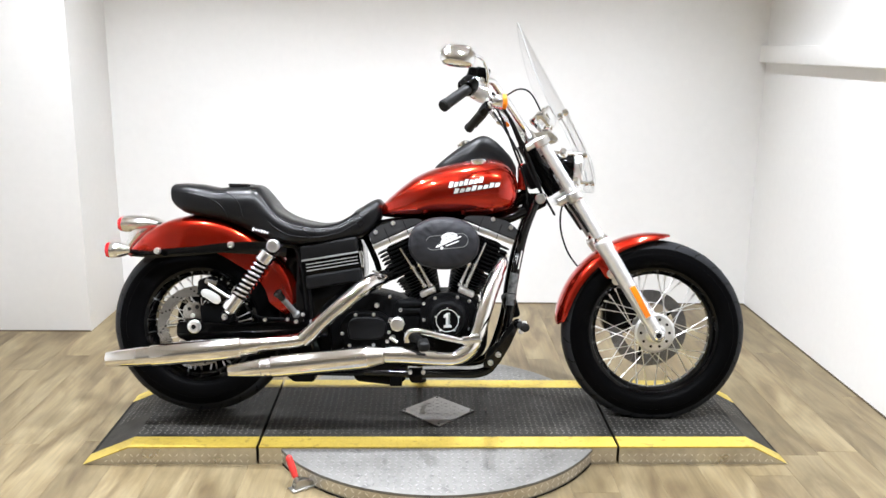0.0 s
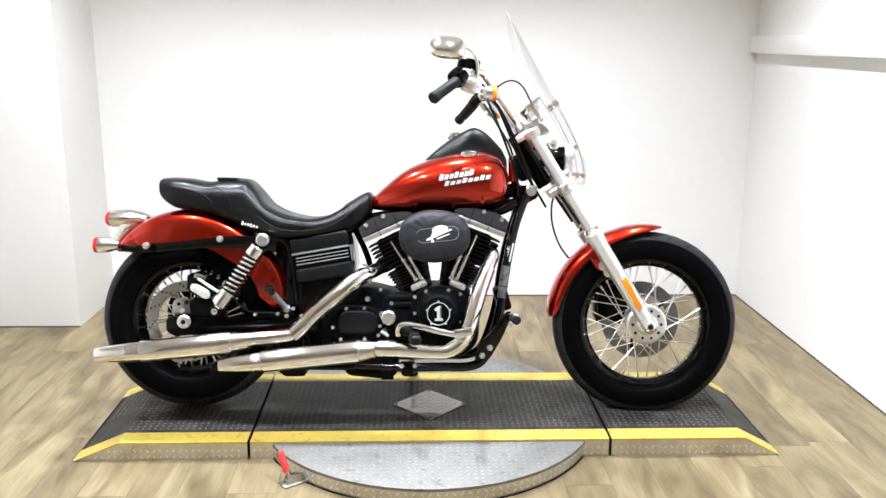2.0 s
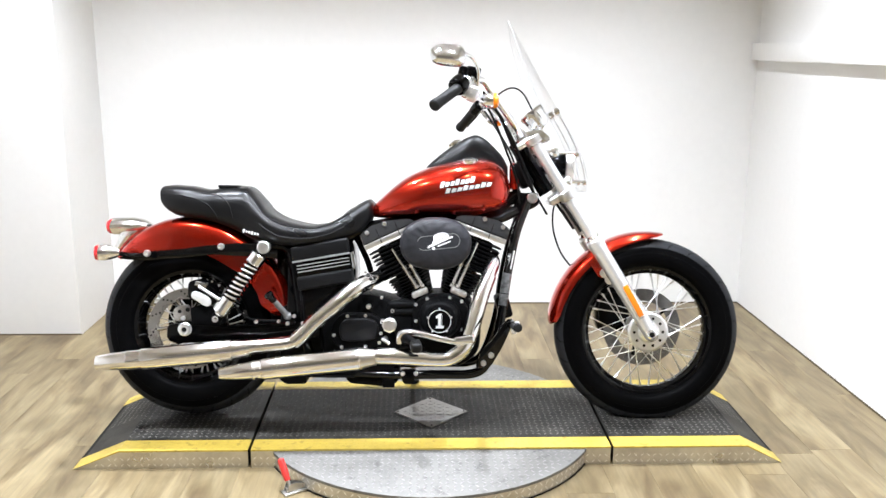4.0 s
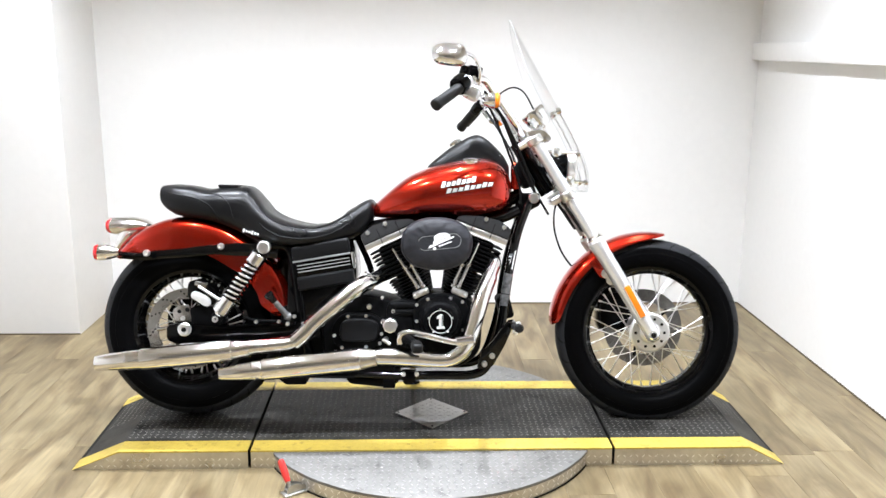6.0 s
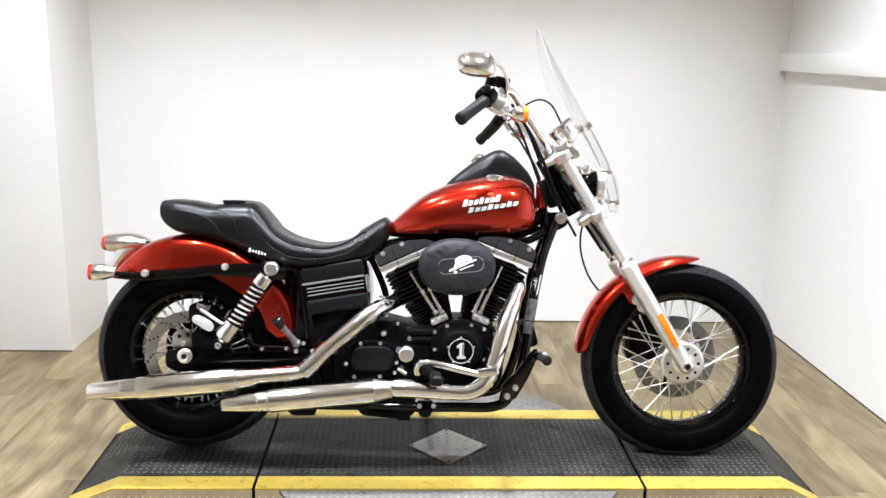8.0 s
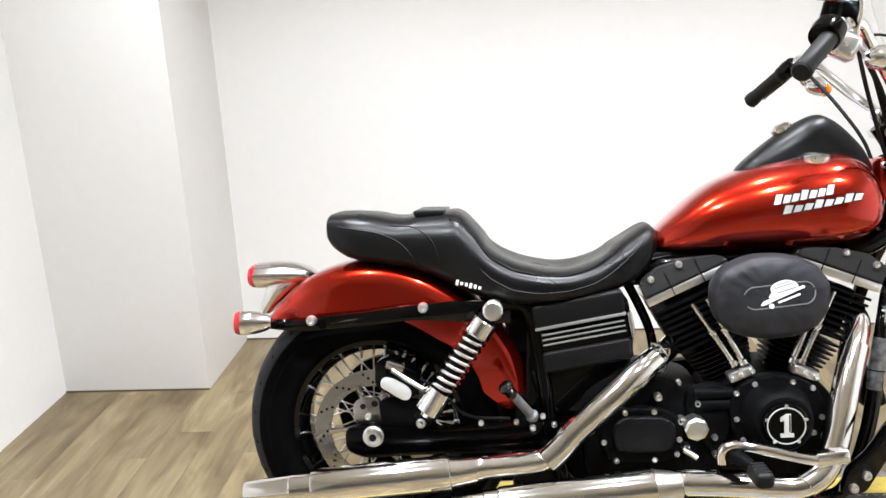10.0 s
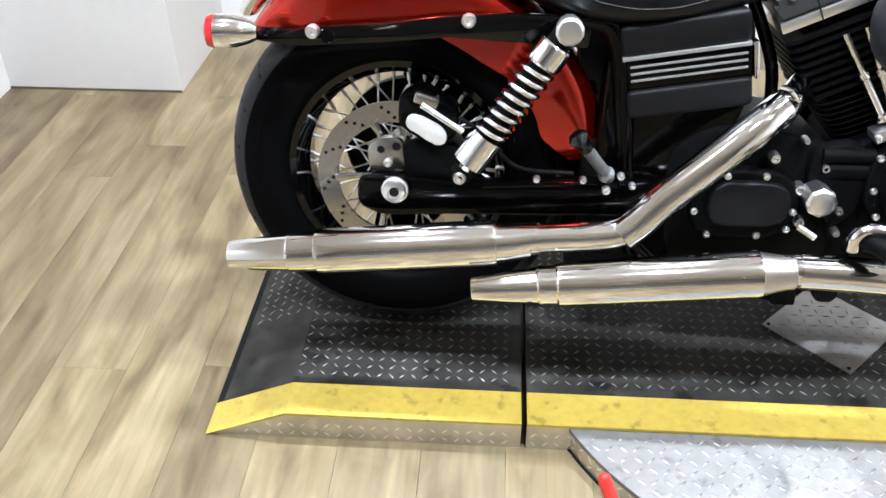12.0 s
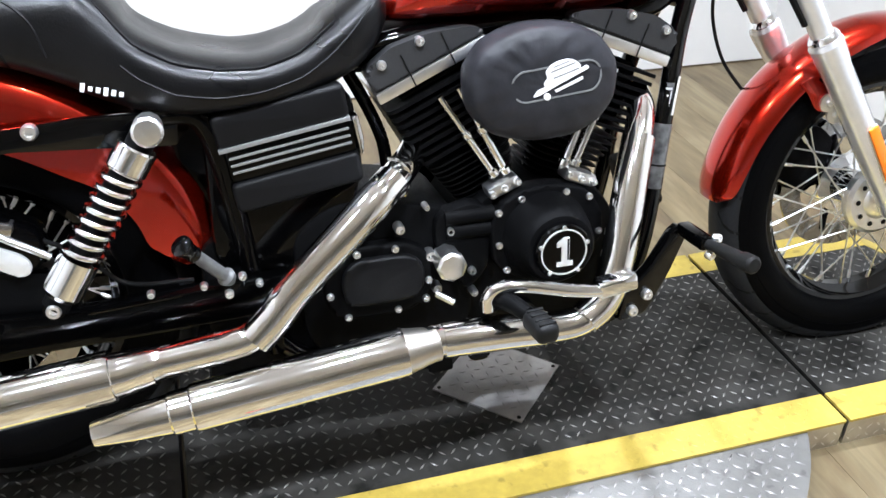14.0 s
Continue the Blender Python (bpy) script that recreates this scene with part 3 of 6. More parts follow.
def bolt(parent, at, r=0.008, depth=0.008, way=(0, -1, 0), mat=None, name="bolt", sides=16, place=None):
    bm = bmesh.new()
    lathe(bm, at, way, [(-0.002, r * 0.9), (depth * 0.6, r * 0.9), (depth * 0.95, r * 0.74), (depth * 0.95, r * 0.46), (depth * 0.5, r * 0.40), (depth * 0.45, r * 0.05)], 12 if sides > 12 else sides)
    return part(name, bm, mat or BOLT, parent, place=place)


def wheel(name, hub, radius, half, rim_r, rim_half, label, place=None, disc_side=-1, hub_r=0.04, disc_y=0.1):
    w = new(name)
    w.parent = bike
    tagged(w, label)
    # tyre: rounded crown, shoulder and sidewall, hollow towards the rim
    bm = bmesh.new()
    depth = radius - rim_r
    prof = []
    for k in range(25):
        a = math.pi * (k / 24) - math.pi / 2
        y = half * math.copysign(abs(math.sin(a)) ** 0.85, math.sin(a))
        r = rim_r + depth * (0.14 + 0.86 * max(0.0, math.cos(a)) ** 0.62)
        prof.append((y, r))
    prof = [(-rim_half * 0.86, rim_r - 0.004)] + prof + [(rim_half * 0.86, rim_r - 0.004)]
    lathe(bm, hub, (0, 1, 0), prof, 96, True)
    part("tyre", bm, RUBBER, w, place=place, sharp=60)
    # crown band in the lighter rubber that stands in for light off the wall
    crown = [(y, r + 0.0007) for y, r in prof[5:22]]
    bm = bmesh.new()
    lathe(bm, hub, (0, 1, 0), crown + [(y, r - 0.004) for y, r in crown[::-1]], 96, True)
    part("tread_band", bm, TREAD_BLOCK, w, "tread rubber, greyed by light off the wall", place=place, sharp=60)
    for side in (-1, 1):
        for k in (3, 5):
            y, r = prof[k]
            bm = bmesh.new()
            lathe(bm, hub, (0, 1, 0), [(-side * y - 0.0012, r - 0.0016), (-side * y, r + 0.0012), (-side * y + 0.0012, r - 0.0016)][::side], 96, True)
            part("sidewall_rib", bm, RUBBER, w, place=place)
    # grooves of the tread: short slanted black strips on the shoulders, painting their shade
    verts, faces = [], []
    for side in (-1, 1):
        for k in range(26):
            a0 = 2 * math.pi * k / 26 + (0.12 if side > 0 else 0)
            pts = []
            for s, (dy, da) in enumerate(((0.30, 0.0), (0.55, 0.07), (0.76, 0.11), (0.90, 0.13))):
                cosine = (1 - dy ** (2 / 0.85)) ** 0.5
                r = rim_r + depth * (0.14 + 0.86 * cosine**0.62) + 0.0017
                for w2 in (-0.011, 0.011):
                    a = a0 + da + w2
                    pts.append((hub.x + r * math.cos(a), hub.y + side * half * dy, hub.z + r * math.sin(a)))
            n = len(verts)
            verts += pts
            faces += [(n + 2 * i, n + 2 * i + 1, n + 2 * i + 3, n + 2 * i + 2) for i in range(3)]
    me = bpy.data.meshes.new("tread_groove")
    me.from_pydata(verts, [], faces)
    me.materials.append(GAP)
    if place is not None:
        me.transform(place)
    g = new("tread_pattern", me)
    g.parent = w
    tagged(g, "black strips for the shaded tread grooves", kind="stuff")
    # rim with drop centre and rolled flanges
    bm = bmesh.new()
    f, d = rim_half, rim_r
    lathe(bm, hub, (0, 1, 0), [(-f, d + 0.008), (-f + 0.004, d + 0.010), (-f + 0.008, d - 0.002), (-f * 0.5, d - 0.006), (-f * 0.3, d - 0.016), (f * 0.3, d - 0.016), (f * 0.5, d - 0.006), (f - 0.008, d - 0.002), (f - 0.004, d + 0.010), (f, d + 0.008), (f - 0.003, d - 0.010), (f * 0.6, d - 0.016), (f * 0.32, d - 0.028), (-f * 0.32, d - 0.028), (-f * 0.6, d - 0.016), (-f + 0.003, d - 0.010)], 96, True)
    part("rim", bm, RIM, w, "gloss black steel rim", place=place)
    # hub barrel with two flanges
    bm = bmesh.new()
    e = half * 0.9
    lathe(bm, hub, (0, 1, 0), [(-e - 0.012, 0.014), (-e - 0.012, hub_r * 0.7), (-e - 0.004, hub_r), (-e + 0.004, hub_r), (-e + 0.008, hub_r * 0.62), (0, hub_r * 0.55), (e - 0.008, hub_r * 0.62), (e - 0.004, hub_r), (e + 0.004, hub_r), (e + 0.012, hub_r * 0.7), (e + 0.012, 0.014)], 48)
    part("hub", bm, CHROME, w, "polished hub", place=place)
    # laced spokes with nipples
    count = 40
    for k in range(count):
        side = -1 if k % 2 else 1
        a = 2 * math.pi * (k + 0.5) / count
        skew = radians(58) * (1 if (k // 2) % 2 else -1)
        p = hub + Vector((math.cos(a + skew) * hub_r * 0.86, side * e, math.sin(a + skew) * hub_r * 0.86))
        q = hub + Vector((math.cos(a) * (rim_r - 0.026), side * 0.008, math.sin(a) * (rim_r - 0.026)))
        way = (q - p).normalized()
        bm = bmesh.new()
        rod(bm, p, q, 0.0019, sides=6)
        rod(bm, q - way * 0.020, q + way * 0.002, 0.0038, sides=6)
        part("spoke", bm, SPOKE, w, place=place)
    # brake disc: slotted ring on a carrier
    s = disc_side
    y = s * disc_y
    bm = bmesh.new()
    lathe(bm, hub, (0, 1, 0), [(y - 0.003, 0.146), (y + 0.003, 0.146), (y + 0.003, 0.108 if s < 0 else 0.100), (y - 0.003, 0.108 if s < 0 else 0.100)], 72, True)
    # front disc takes the steel whose colour holds the dark reflections
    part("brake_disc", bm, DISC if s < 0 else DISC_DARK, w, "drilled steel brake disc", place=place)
    # flat black dots paint the shade of the drilled holes
    verts, faces = [], []
    for k in range(36):
        a = 2 * math.pi * (k // 3 + 0.16 * (k % 3)) / 12
        r = ((0.117, 0.127, 0.137) if s < 0 else (0.110, 0.124, 0.138))[k % 3]
        n = len(verts)
        for j in range(8):
            b = 2 * math.pi * j / 8
            verts.append((hub.x + r * math.cos(a) + 0.0035 * math.cos(b), y + s * 0.0035, hub.z + r * math.sin(a) + 0.0035 * math.sin(b)))
        faces.append(tuple(range(n, n + 8)))
    me = bpy.data.meshes.new("drill_holes")
    me.from_pydata(verts, [], faces)
    me.materials.append(GAP)
    if place is not None:
        me.transform(place)
    holes = new("drill_holes", me)
    holes.parent = w
    tagged(holes, "black dots for the disc's shaded holes", kind="stuff")
    for k in range(5):
        a = 2 * math.pi * k / 5 + 0.3
        bm = bmesh.new()
        p = hub + Vector((math.cos(a) * 0.03, y, math.sin(a) * 0.03))
        q = hub + Vector((math.cos(a + 0.35) * 0.112, y, math.sin(a + 0.35) * 0.112))
        tube(bm, [(*p, 0.010), (*((p + q) / 2), 0.006), (*q, 0.008)], 0.01, 8)
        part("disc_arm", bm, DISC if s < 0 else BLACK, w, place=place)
    bm = bmesh.new()
    lathe(bm, hub, (0, 1, 0), [(y - 0.004, 0.012), (y - 0.004, 0.052), (y + 0.004, 0.052), (y + 0.004, 0.012)], 40)
    part("disc_carrier", bm, ALLOY, w, place=place)
    return w


wheel("rear_wheel", REAR_HUB, 0.328, 0.080, 0.207, 0.062, "rear wheel, black spoked rim and fat black tyre", None, -1, 0.045, 0.098)
front = wheel("front_wheel", FRONT_HUB, 0.3385, 0.054, 0.240, 0.036, "front wheel, black spoked rim and black tyre", STEER, 1, 0.066, 0.060)
# perforated polished cap on the near side of the front hub
bm = bmesh.new()
lathe(bm, FRONT_HUB, (0, -1, 0), [(0.040, 0.072), (0.058, 0.074), (0.064, 0.066), (0.066, 0.040), (0.074, 0.034), (0.080, 0.020)], 48)
part("hub_cap", bm, ALLOY, front, "polished hub flange with a ring of holes", place=STEER)
# holes are black discs, their shade put into the colour
for k in range(10):
    a = 2 * math.pi * k / 10
    bm = bmesh.new()
    lathe(bm, FRONT_HUB + Vector((0.052 * math.cos(a), -0.0655, 0.052 * math.sin(a))), (0, -1, 0), [(0, 0.0055), (0.0015, 0.005)], 10)
    part("hub_hole", bm, GAP, front, place=STEER)
bm = bmesh.new()
lathe(bm, FRONT_HUB, (0, -1, 0), [(0.08, 0.017), (0.122, 0.017), (0.125, 0.013), (0.125, 0.008), (0.118, 0.0075)], 24)
part("axle_nut", bm, CHROME, front, "chrome axle end", place=STEER)
# black disc painting the dark inside of the axle
bm = bmesh.new()
lathe(bm, FRONT_HUB, (0, -1, 0), [(0.1245, 0.010), (0.1258, 0.009), (0.126, 0.001)], 20)
part("axle_bore", bm, GAP, front, place=STEER)


# ---- fenders ----
def fender(name, hub, angles, outer, inner, half, label, place=None, crown=0.35, thick=0.003, square=0.55):
    """A mudguard swept round a hub. angles: (degrees, outer radius, skirt radius, half width)."""
    bm = bmesh.new()
    rings = []
    for a, ro, ri, hw in smooth_line(angles, 6):
        a = radians(a)
        way = Vector((math.cos(a), 0, math.sin(a)))
        outer_pts, inner_pts = [], []
        for k in range(17):
            b = math.pi * (k / 16) - math.pi / 2
            s = math.sin(b)
            y = hw * math.copysign(abs(s) ** square, s)
            r = ro - (ro - ri) * (0 if abs(s) < 1e-9 else (1 - max(0.0, math.cos(b)) ** crown))
            outer_pts.append(hub + way * r + Vector((0, y, 0)))
            inner_pts.append(hub + way * (r - thick * (1.2 if abs(s) < 0.9 else 0.3)) + Vector((0, y * (1 - thick / hw), 0)))
        rings.append(outer_pts + inner_pts[::-1])
    ringed(bm, rings)
    return part(name, bm, RED, bike, label, 40, place)


rear_fender = fender("rear_fender", REAR_HUB, [(6.5, 0.338, 0.330, 0.080), (8, 0.360, 0.314, 0.090), (11, 0.374, 0.300, 0.096), (14.5, 0.382, 0.286, 0.098), (19, 0.388, 0.275, 0.100), (28, 0.390, 0.279, 0.102), (42, 0.390, 0.278, 0.103), (55, 0.388, 0.268, 0.104), (70, 0.396, 0.272, 0.104), (85, 0.402, 0.284, 0.104), (100, 0.402, 0.288, 0.104), (115, 0.396, 0.292, 0.102), (126, 0.382, 0.316, 0.098), (134, 0.370, 0.350, 0.088)], 0, 0, 0, "candy red rear fender")
front_fender = fender("front_fender", FRONT_HUB, [(175.5, 0.360, 0.352, 0.034), (172.5, 0.366, 0.334, 0.054), (165, 0.368, 0.326, 0.062), (150, 0.368, 0.322, 0.065), (130, 0.368, 0.322, 0.066), (112, 0.368, 0.326, 0.066), (98, 0.368, 0.334, 0.063), (87, 0.367, 0.346, 0.056), (81, 0.366, 0.358, 0.036)], 0, 0, 0, "candy red front fender", STEER, 0.95, 0.003, 0.95)

# ---- fork, clamps, reflector ----
fork_foot, fork_head = Vector((1.670, 0, 0.290)), Vector((1.242, 0, 0.995))
fork_way = (fork_head - fork_foot).normalized()


def on_fork(z, y, ahead=0.0):
    k = (z - fork_foot.z) / (fork_head.z - fork_foot.z)
    return fork_foot.lerp(fork_head, k) + Vector((ahead, y, 0))


for y in (-0.096, 0.096):
    leg = new("fork_leg")
    leg.parent = bike
    tagged(leg, "telescopic fork leg, satin slider and chrome tube")
    bm = bmesh.new()
    tube(bm, [(*on_fork(0.265, y), 0.016), (*on_fork(0.278, y), 0.027), (*on_fork(0.33, y), 0.0265), (*on_fork(0.40, y), 0.0275), (*on_fork(0.58, y), 0.0285), (*on_fork(0.60, y), 0.031), (*on_fork(0.625, y), 0.032), (*on_fork(0.632, y), 0.028)], 0, 24, curved=False)
    part("slider", bm, SLIDER, leg, "satin alloy slider", place=STEER, sharp=25)
    bm = bmesh.new()
    rod(bm, on_fork(0.62, y), on_fork(0.99, y), 0.0205, sides=24)
    part("fork_tube", bm, SLIDER, leg, "chrome fork tube", place=STEER)
    bm = bmesh.new()
    lathe(bm, on_fork(0.63, y), fork_way, [(0, 0.026), (0.006, 0.029), (0.012, 0.026), (0.016, 0.022)], 24)
    part("dust_seal", bm, CHROME, leg, place=STEER)
    bm = bmesh.new()
    lathe(bm, on_fork(0.985, y), fork_way, [(0, 0.022), (0.012, 0.022), (0.016, 0.014)], 20)
    part("fork_cap", bm, CHROME, leg, place=STEER)
    bm = bmesh.new()
    rod(bm, on_fork(0.66, y, -0.026), on_fork(0.77, y, -0.034), 0.006, sides=10)
    part("brake_line", bm, GAP, leg, "black hose behind the fork", place=STEER)

bm = bmesh.new()
c = on_fork(0.410, -0.1265, 0.005)
box(bm, (0, 0, 0), (0.021, 0.006, 0.125), 0.0025, Matrix.Rotation(-RAKE + radians(2.5), 3, "Y"))
bmesh.ops.translate(bm, vec=c, verts=bm.verts[:])
part("reflector", bm, AMBER, bike, "amber reflector strip on the fork", place=STEER)
bm = bmesh.new()
box(bm, (0, 0, 0), (0.025, 0.004, 0.130), 0.0015, Matrix.Rotation(-RAKE + radians(2.5), 3, "Y"))
bmesh.ops.translate(bm, vec=c + Vector((0, 0.005, 0)), verts=bm.verts[:])
part("reflector_base", bm, ALLOY, bike, place=STEER)

for z, name, depth in ((0.790, "lower_clamp", 0.036), (0.986, "upper_clamp", 0.030)):
    bm = bmesh.new()
    turn = Matrix.Rotation(-RAKE, 3, "Y")
    mid = on_fork(z, 0)
    box(bm, mid + Vector((-0.028, 0, -0.008)), (0.076, 0.19, depth * 0.85), 0.012, turn, 3)
    for y in (-0.096, 0.096):
        lathe(bm, on_fork(z, y) - fork_way * depth / 2, fork_way, [(0, 0.025), (0.004, 0.0295), (depth - 0.004, 0.0295), (depth, 0.025)], 24)
    part(name, bm, ALLOY, bike, "polished triple clamp", place=STEER)
for y in (-0.096, 0.096):
    bolt(bike, on_fork(0.790, y * 1.29, -0.012), 0.008, 0.008, (0, math.copysign(1, y), 0), place=STEER)
bm = bmesh.new()
rod(bm, on_fork(0.80, 0, -0.055), on_fork(0.985, 0, -0.058), 0.030, sides=24)
part("steering_head", bm, BLACK, bike, "black steering head")
bm = bmesh.new()
lathe(bm, (1.246, -0.060, 0.780), (0, -1, 0), [(0, 0.019), (0.008, 0.019), (0.011, 0.016), (0.011, 0.009), (0.006, 0.008), (0.006, 0.001)], 24)
part("lock_barrel", bm, ALLOY, bike, "round alloy steering lock")
# fender brackets and front caliper
for side in (-1, 1):
    y = side * 0.066
    bm = bmesh.new()
    slab(bm, rounded([(1.445, 0.546), (1.474, 0.560), (1.494, 0.544), (1.522, 0.520), (1.510, 0.486), (1.486, 0.492), (1.462, 0.530)], 0.010), y - 0.003, y + 0.003, bevel=0.001)
    part("fender_stay", bm, RED, bike, "red fender stay", place=STEER)
    bm = bmesh.new()
    for x, z in ((1.509, 0.506), (1.527, 0.482)):
        lathe(bm, (x, y + side * 0.003, z), (0, side, 0), [(0, 0.018), (0.004, 0.018), (0.005, 0.016), (0.005, 0.001)], 24)
    slab(bm, rounded([(1.505, 0.520), (1.540, 0.510), (1.562, 0.470), (1.530, 0.464)], 0.008), y + side * 0.0035 - 0.002, y + side * 0.0035 + 0.002)
    part("fender_bracket", bm, ALLOY, bike, "two-lobed alloy fender bracket", place=STEER)
    for x, z in ((1.509, 0.506), (1.527, 0.482)):
        bolt(bike, (x, y + side * 0.008, z), 0.008, 0.006, (0, side, 0), place=STEER)
# caliper drawn oversize, its black also standing in for shade behind the spokes
bm = bmesh.new()
slab(bm, rounded([(1.500, 0.285), (1.496, 0.385), (1.530, 0.436), (1.600, 0.440), (1.652, 0.405), (1.652, 0.320), (1.590, 0.262), (1.525, 0.262)], 0.022), 0.066, 0.140, bevel=0.010)
part("front_caliper", bm, BLACK, bike, "black front brake caliper", place=STEER)
bm = bmesh.new()
slab(bm, rounded([(1.508, 0.300), (1.506, 0.378), (1.538, 0.420), (1.585, 0.424), (1.622, 0.392), (1.610, 0.314), (1.560, 0.284)], 0.014), 0.040, 0.056, bevel=0.003)
part("caliper_face", bm, WRINKLE, bike, place=STEER)

# ---- handlebar and controls ----
for s in (-1, 1):
    bm = bmesh.new()
    if s < 0:
        line = [(1.205, -0.02, 1.008), (1.198, -0.075, 1.014), (1.160, -0.135, 1.060), (1.092, -0.195, 1.145), (1.055, -0.232, 1.183), (1.006, -0.272, 1.171), (0.962, -0.315, 1.142), (0.896, -0.400, 1.083)]
    else:
        line = [(1.205, 0.02, 1.012), (1.202, 0.075, 1.018), (1.175, 0.135, 1.055), (1.12, 0.195, 1.125), (1.096, 0.232, 1.160), (1.070, 0.272, 1.148), (1.043, 0.315, 1.121), (1.001, 0.400, 1.075)]
    tube(bm, line, 0.0127, 16)
    part("handlebar", bm, CHROME, bike, "chrome handlebar half")
    inner, outer = Vector(line[5]).lerp(Vector(line[6]), 0.55), Vector(line[7])
    way = (outer - inner).normalized()
    bm = bmesh.new()
    lathe(bm, inner, way, [(0, 0.0205), (0.005, 0.021), (0.012, 0.0185)] + [(0.016 + 0.006 * k, 0.0176 if k % 2 else 0.0182) for k in range(int(((outer - inner).length - 0.028) / 0.006))] + [((outer - inner).length - 0.006, 0.0200), ((outer - inner).length + 0.006, 0.0200), ((outer - inner).length + 0.010, 0.016)], 20)
    part("grip", bm, GRIP, bike, "black rubber grip", 20)
    bm = bmesh.new()
    lathe(bm, inner - way * 0.045, way, [(0, 0.017), (0.003, 0.021), (0.020, 0.023), (0.038, 0.022), (0.042, 0.017)], 16)
    part("switch_housing", bm, ALLOY if s < 0 else BLACK, bike, "switch housing")
    # lever, ahead of the grip
    lead = Vector((0.030, 0.030, 0.014)) if s < 0 else Vector((0.028, -0.02, 0.004))
    bm = bmesh.new()
    tube(bm, [(*(inner - way * 0.040 + Vector((0.022, 0, 0.0))), 0.009), (*(inner - way * 0.01 + lead * 0.9), 0.007), (*(inner + way * 0.06 + lead), 0.0062), (*(inner + way * 0.115 + lead * 0.9), 0.0065), (*(inner + way * 0.128 + lead * 0.88), 0.008)], 0, 10)
    part("hand_lever", bm, BLACK if s > 0 else ALLOY, bike, "hand lever")
    bm = bmesh.new()
    lathe(bm, inner - way * 0.058 + Vector((0.012, 0, 0)), way, [(0, 0.015), (0.004, 0.019), (0.014, 0.019), (0.018, 0.015)], 16)
    part("lever_clamp", bm, CHROME, bike, "chrome lever clamp")

# brake reservoir and throttle drum on the near half
bm = bmesh.new()
box(bm, (1.024, -0.248, 1.198), (0.050, 0.058, 0.052), 0.008, Matrix.Rotation(radians(12), 3, "Y"), 3)
part("brake_reservoir", bm, BLACK, bike, "black brake fluid reservoir")
bm = bmesh.new()
lathe(bm, (0.988, -0.262, 1.184), (0.35, 0, 1), [(0, 0.020), (0.036, 0.022), (0.040, 0.019), (0.042, 0.006)], 24)
part("reservoir_cap", bm, BLACK, bike, "black round cap")
bm = bmesh.new()
lathe(bm, Vector((0.964, -0.304, 1.148)), (0.55, 0.62, 0.56), [(0, 0.020), (0.004, 0.031), (0.022, 0.033), (0.042, 0.031), (0.048, 0.02)], 24)
part("throttle_drum", bm, BLACK, bike, "black throttle housing")
bm = bmesh.new()
box(bm, (1.015, -0.258, 1.138), (0.058, 0.045, 0.055), 0.012, Matrix.Rotation(radians(25), 3, "Y"), 3)
part("switch_block", bm, ALLOY, bike, "satin alloy switch block")
for dx, dz in ((0.0, 0.0), (-0.018, -0.012), (0.014, -0.02)):
    bolt(bike, (1.013 + dx, -0.283, 1.138 + dz), 0.005, 0.005)

# turn signals on the bar: chrome bullets with amber fronts
def signal(name, base, way, lens_mat, length=0.062, r=0.026, label=""):
    s = new(name)
    s.parent = bike
    tagged(s, label)
    bm = bmesh.new()
    lathe(bm, base, way, [(0, 0.004), (0.003, r * 0.42), (length * 0.25, r * 0.70), (length * 0.55, r * 0.92), (length * 0.9, r), (length, r), (length, r * 0.9)], 28)
    part("housing", bm, CHROME, s, "chrome bullet housing")
    bm = bmesh.new()
    tip = Vector(base) + Vector(way).normalized() * length
    lathe(bm, tip, way, [(-0.004, r * 0.97), (0.006, r * 0.98), (0.013, r * 0.9), (0.017, r * 0.6), (0.018, 0.002)], 28)
    part("lens", bm, lens_mat, s, "coloured lens")
    return s


signal("front_signal", (1.044, -0.285, 1.108), (1, -0.06, -0.02), AMBER, 0.048, 0.026, "chrome turn signal with an amber lens")
signal("front_signal", (1.098, 0.262, 1.097), (1, -0.03, -0.12), AMBER, 0.048, 0.026, "chrome turn signal with an amber lens")
for a, b in (((1.046, -0.262, 1.141), (1.054, -0.282, 1.114)), ((1.08, 0.262, 1.13), (1.10, 0.262, 1.10))):
    bm = bmesh.new()
    rod(bm, a, b, 0.008, sides=12)
    part("signal_stem", bm, CHROME, bike)

# mirror on the near side
mirror = new("mirror")
mirror.parent = bike
tagged(mirror, "teardrop chrome mirror on a curved stem")
bm = bmesh.new()
rings = []
for u, r in ((-0.030, 0.25), (-0.027, 0.62), (-0.019, 0.86), (-0.008, 0.97), (0.0, 1.0), (0.004, 0.985)):
    ring = []
    for a in np.linspace(0, 2 * math.pi, 40, endpoint=False):
        ca, sa = math.cos(a), math.sin(a)
        wide = 0.058 * math.copysign(abs(ca) ** 0.60, ca) * r
        tall = (0.037 + 0.004 * ca) * math.copysign(abs(sa) ** 0.62, sa) * r
        ring.append((wide, u, tall))
    rings.append(ring)
ringed(bm, rings)
part("mirror_shell", bm, CHROME, mirror, "chrome mirror shell", place=pose(0.938, -0.405, 1.239, -18, 2, 14))
bm = bmesh.new()
tube(bm, [(1.038, -0.262, 1.160, 0.007), (1.042, -0.285, 1.202, 0.006), (1.022, -0.330, 1.240, 0.0055), (0.988, -0.385, 1.251, 0.0065)], 0, 12)
part("mirror_stem", bm, CHROME, mirror, "curved chrome stem")
bm = bmesh.new()
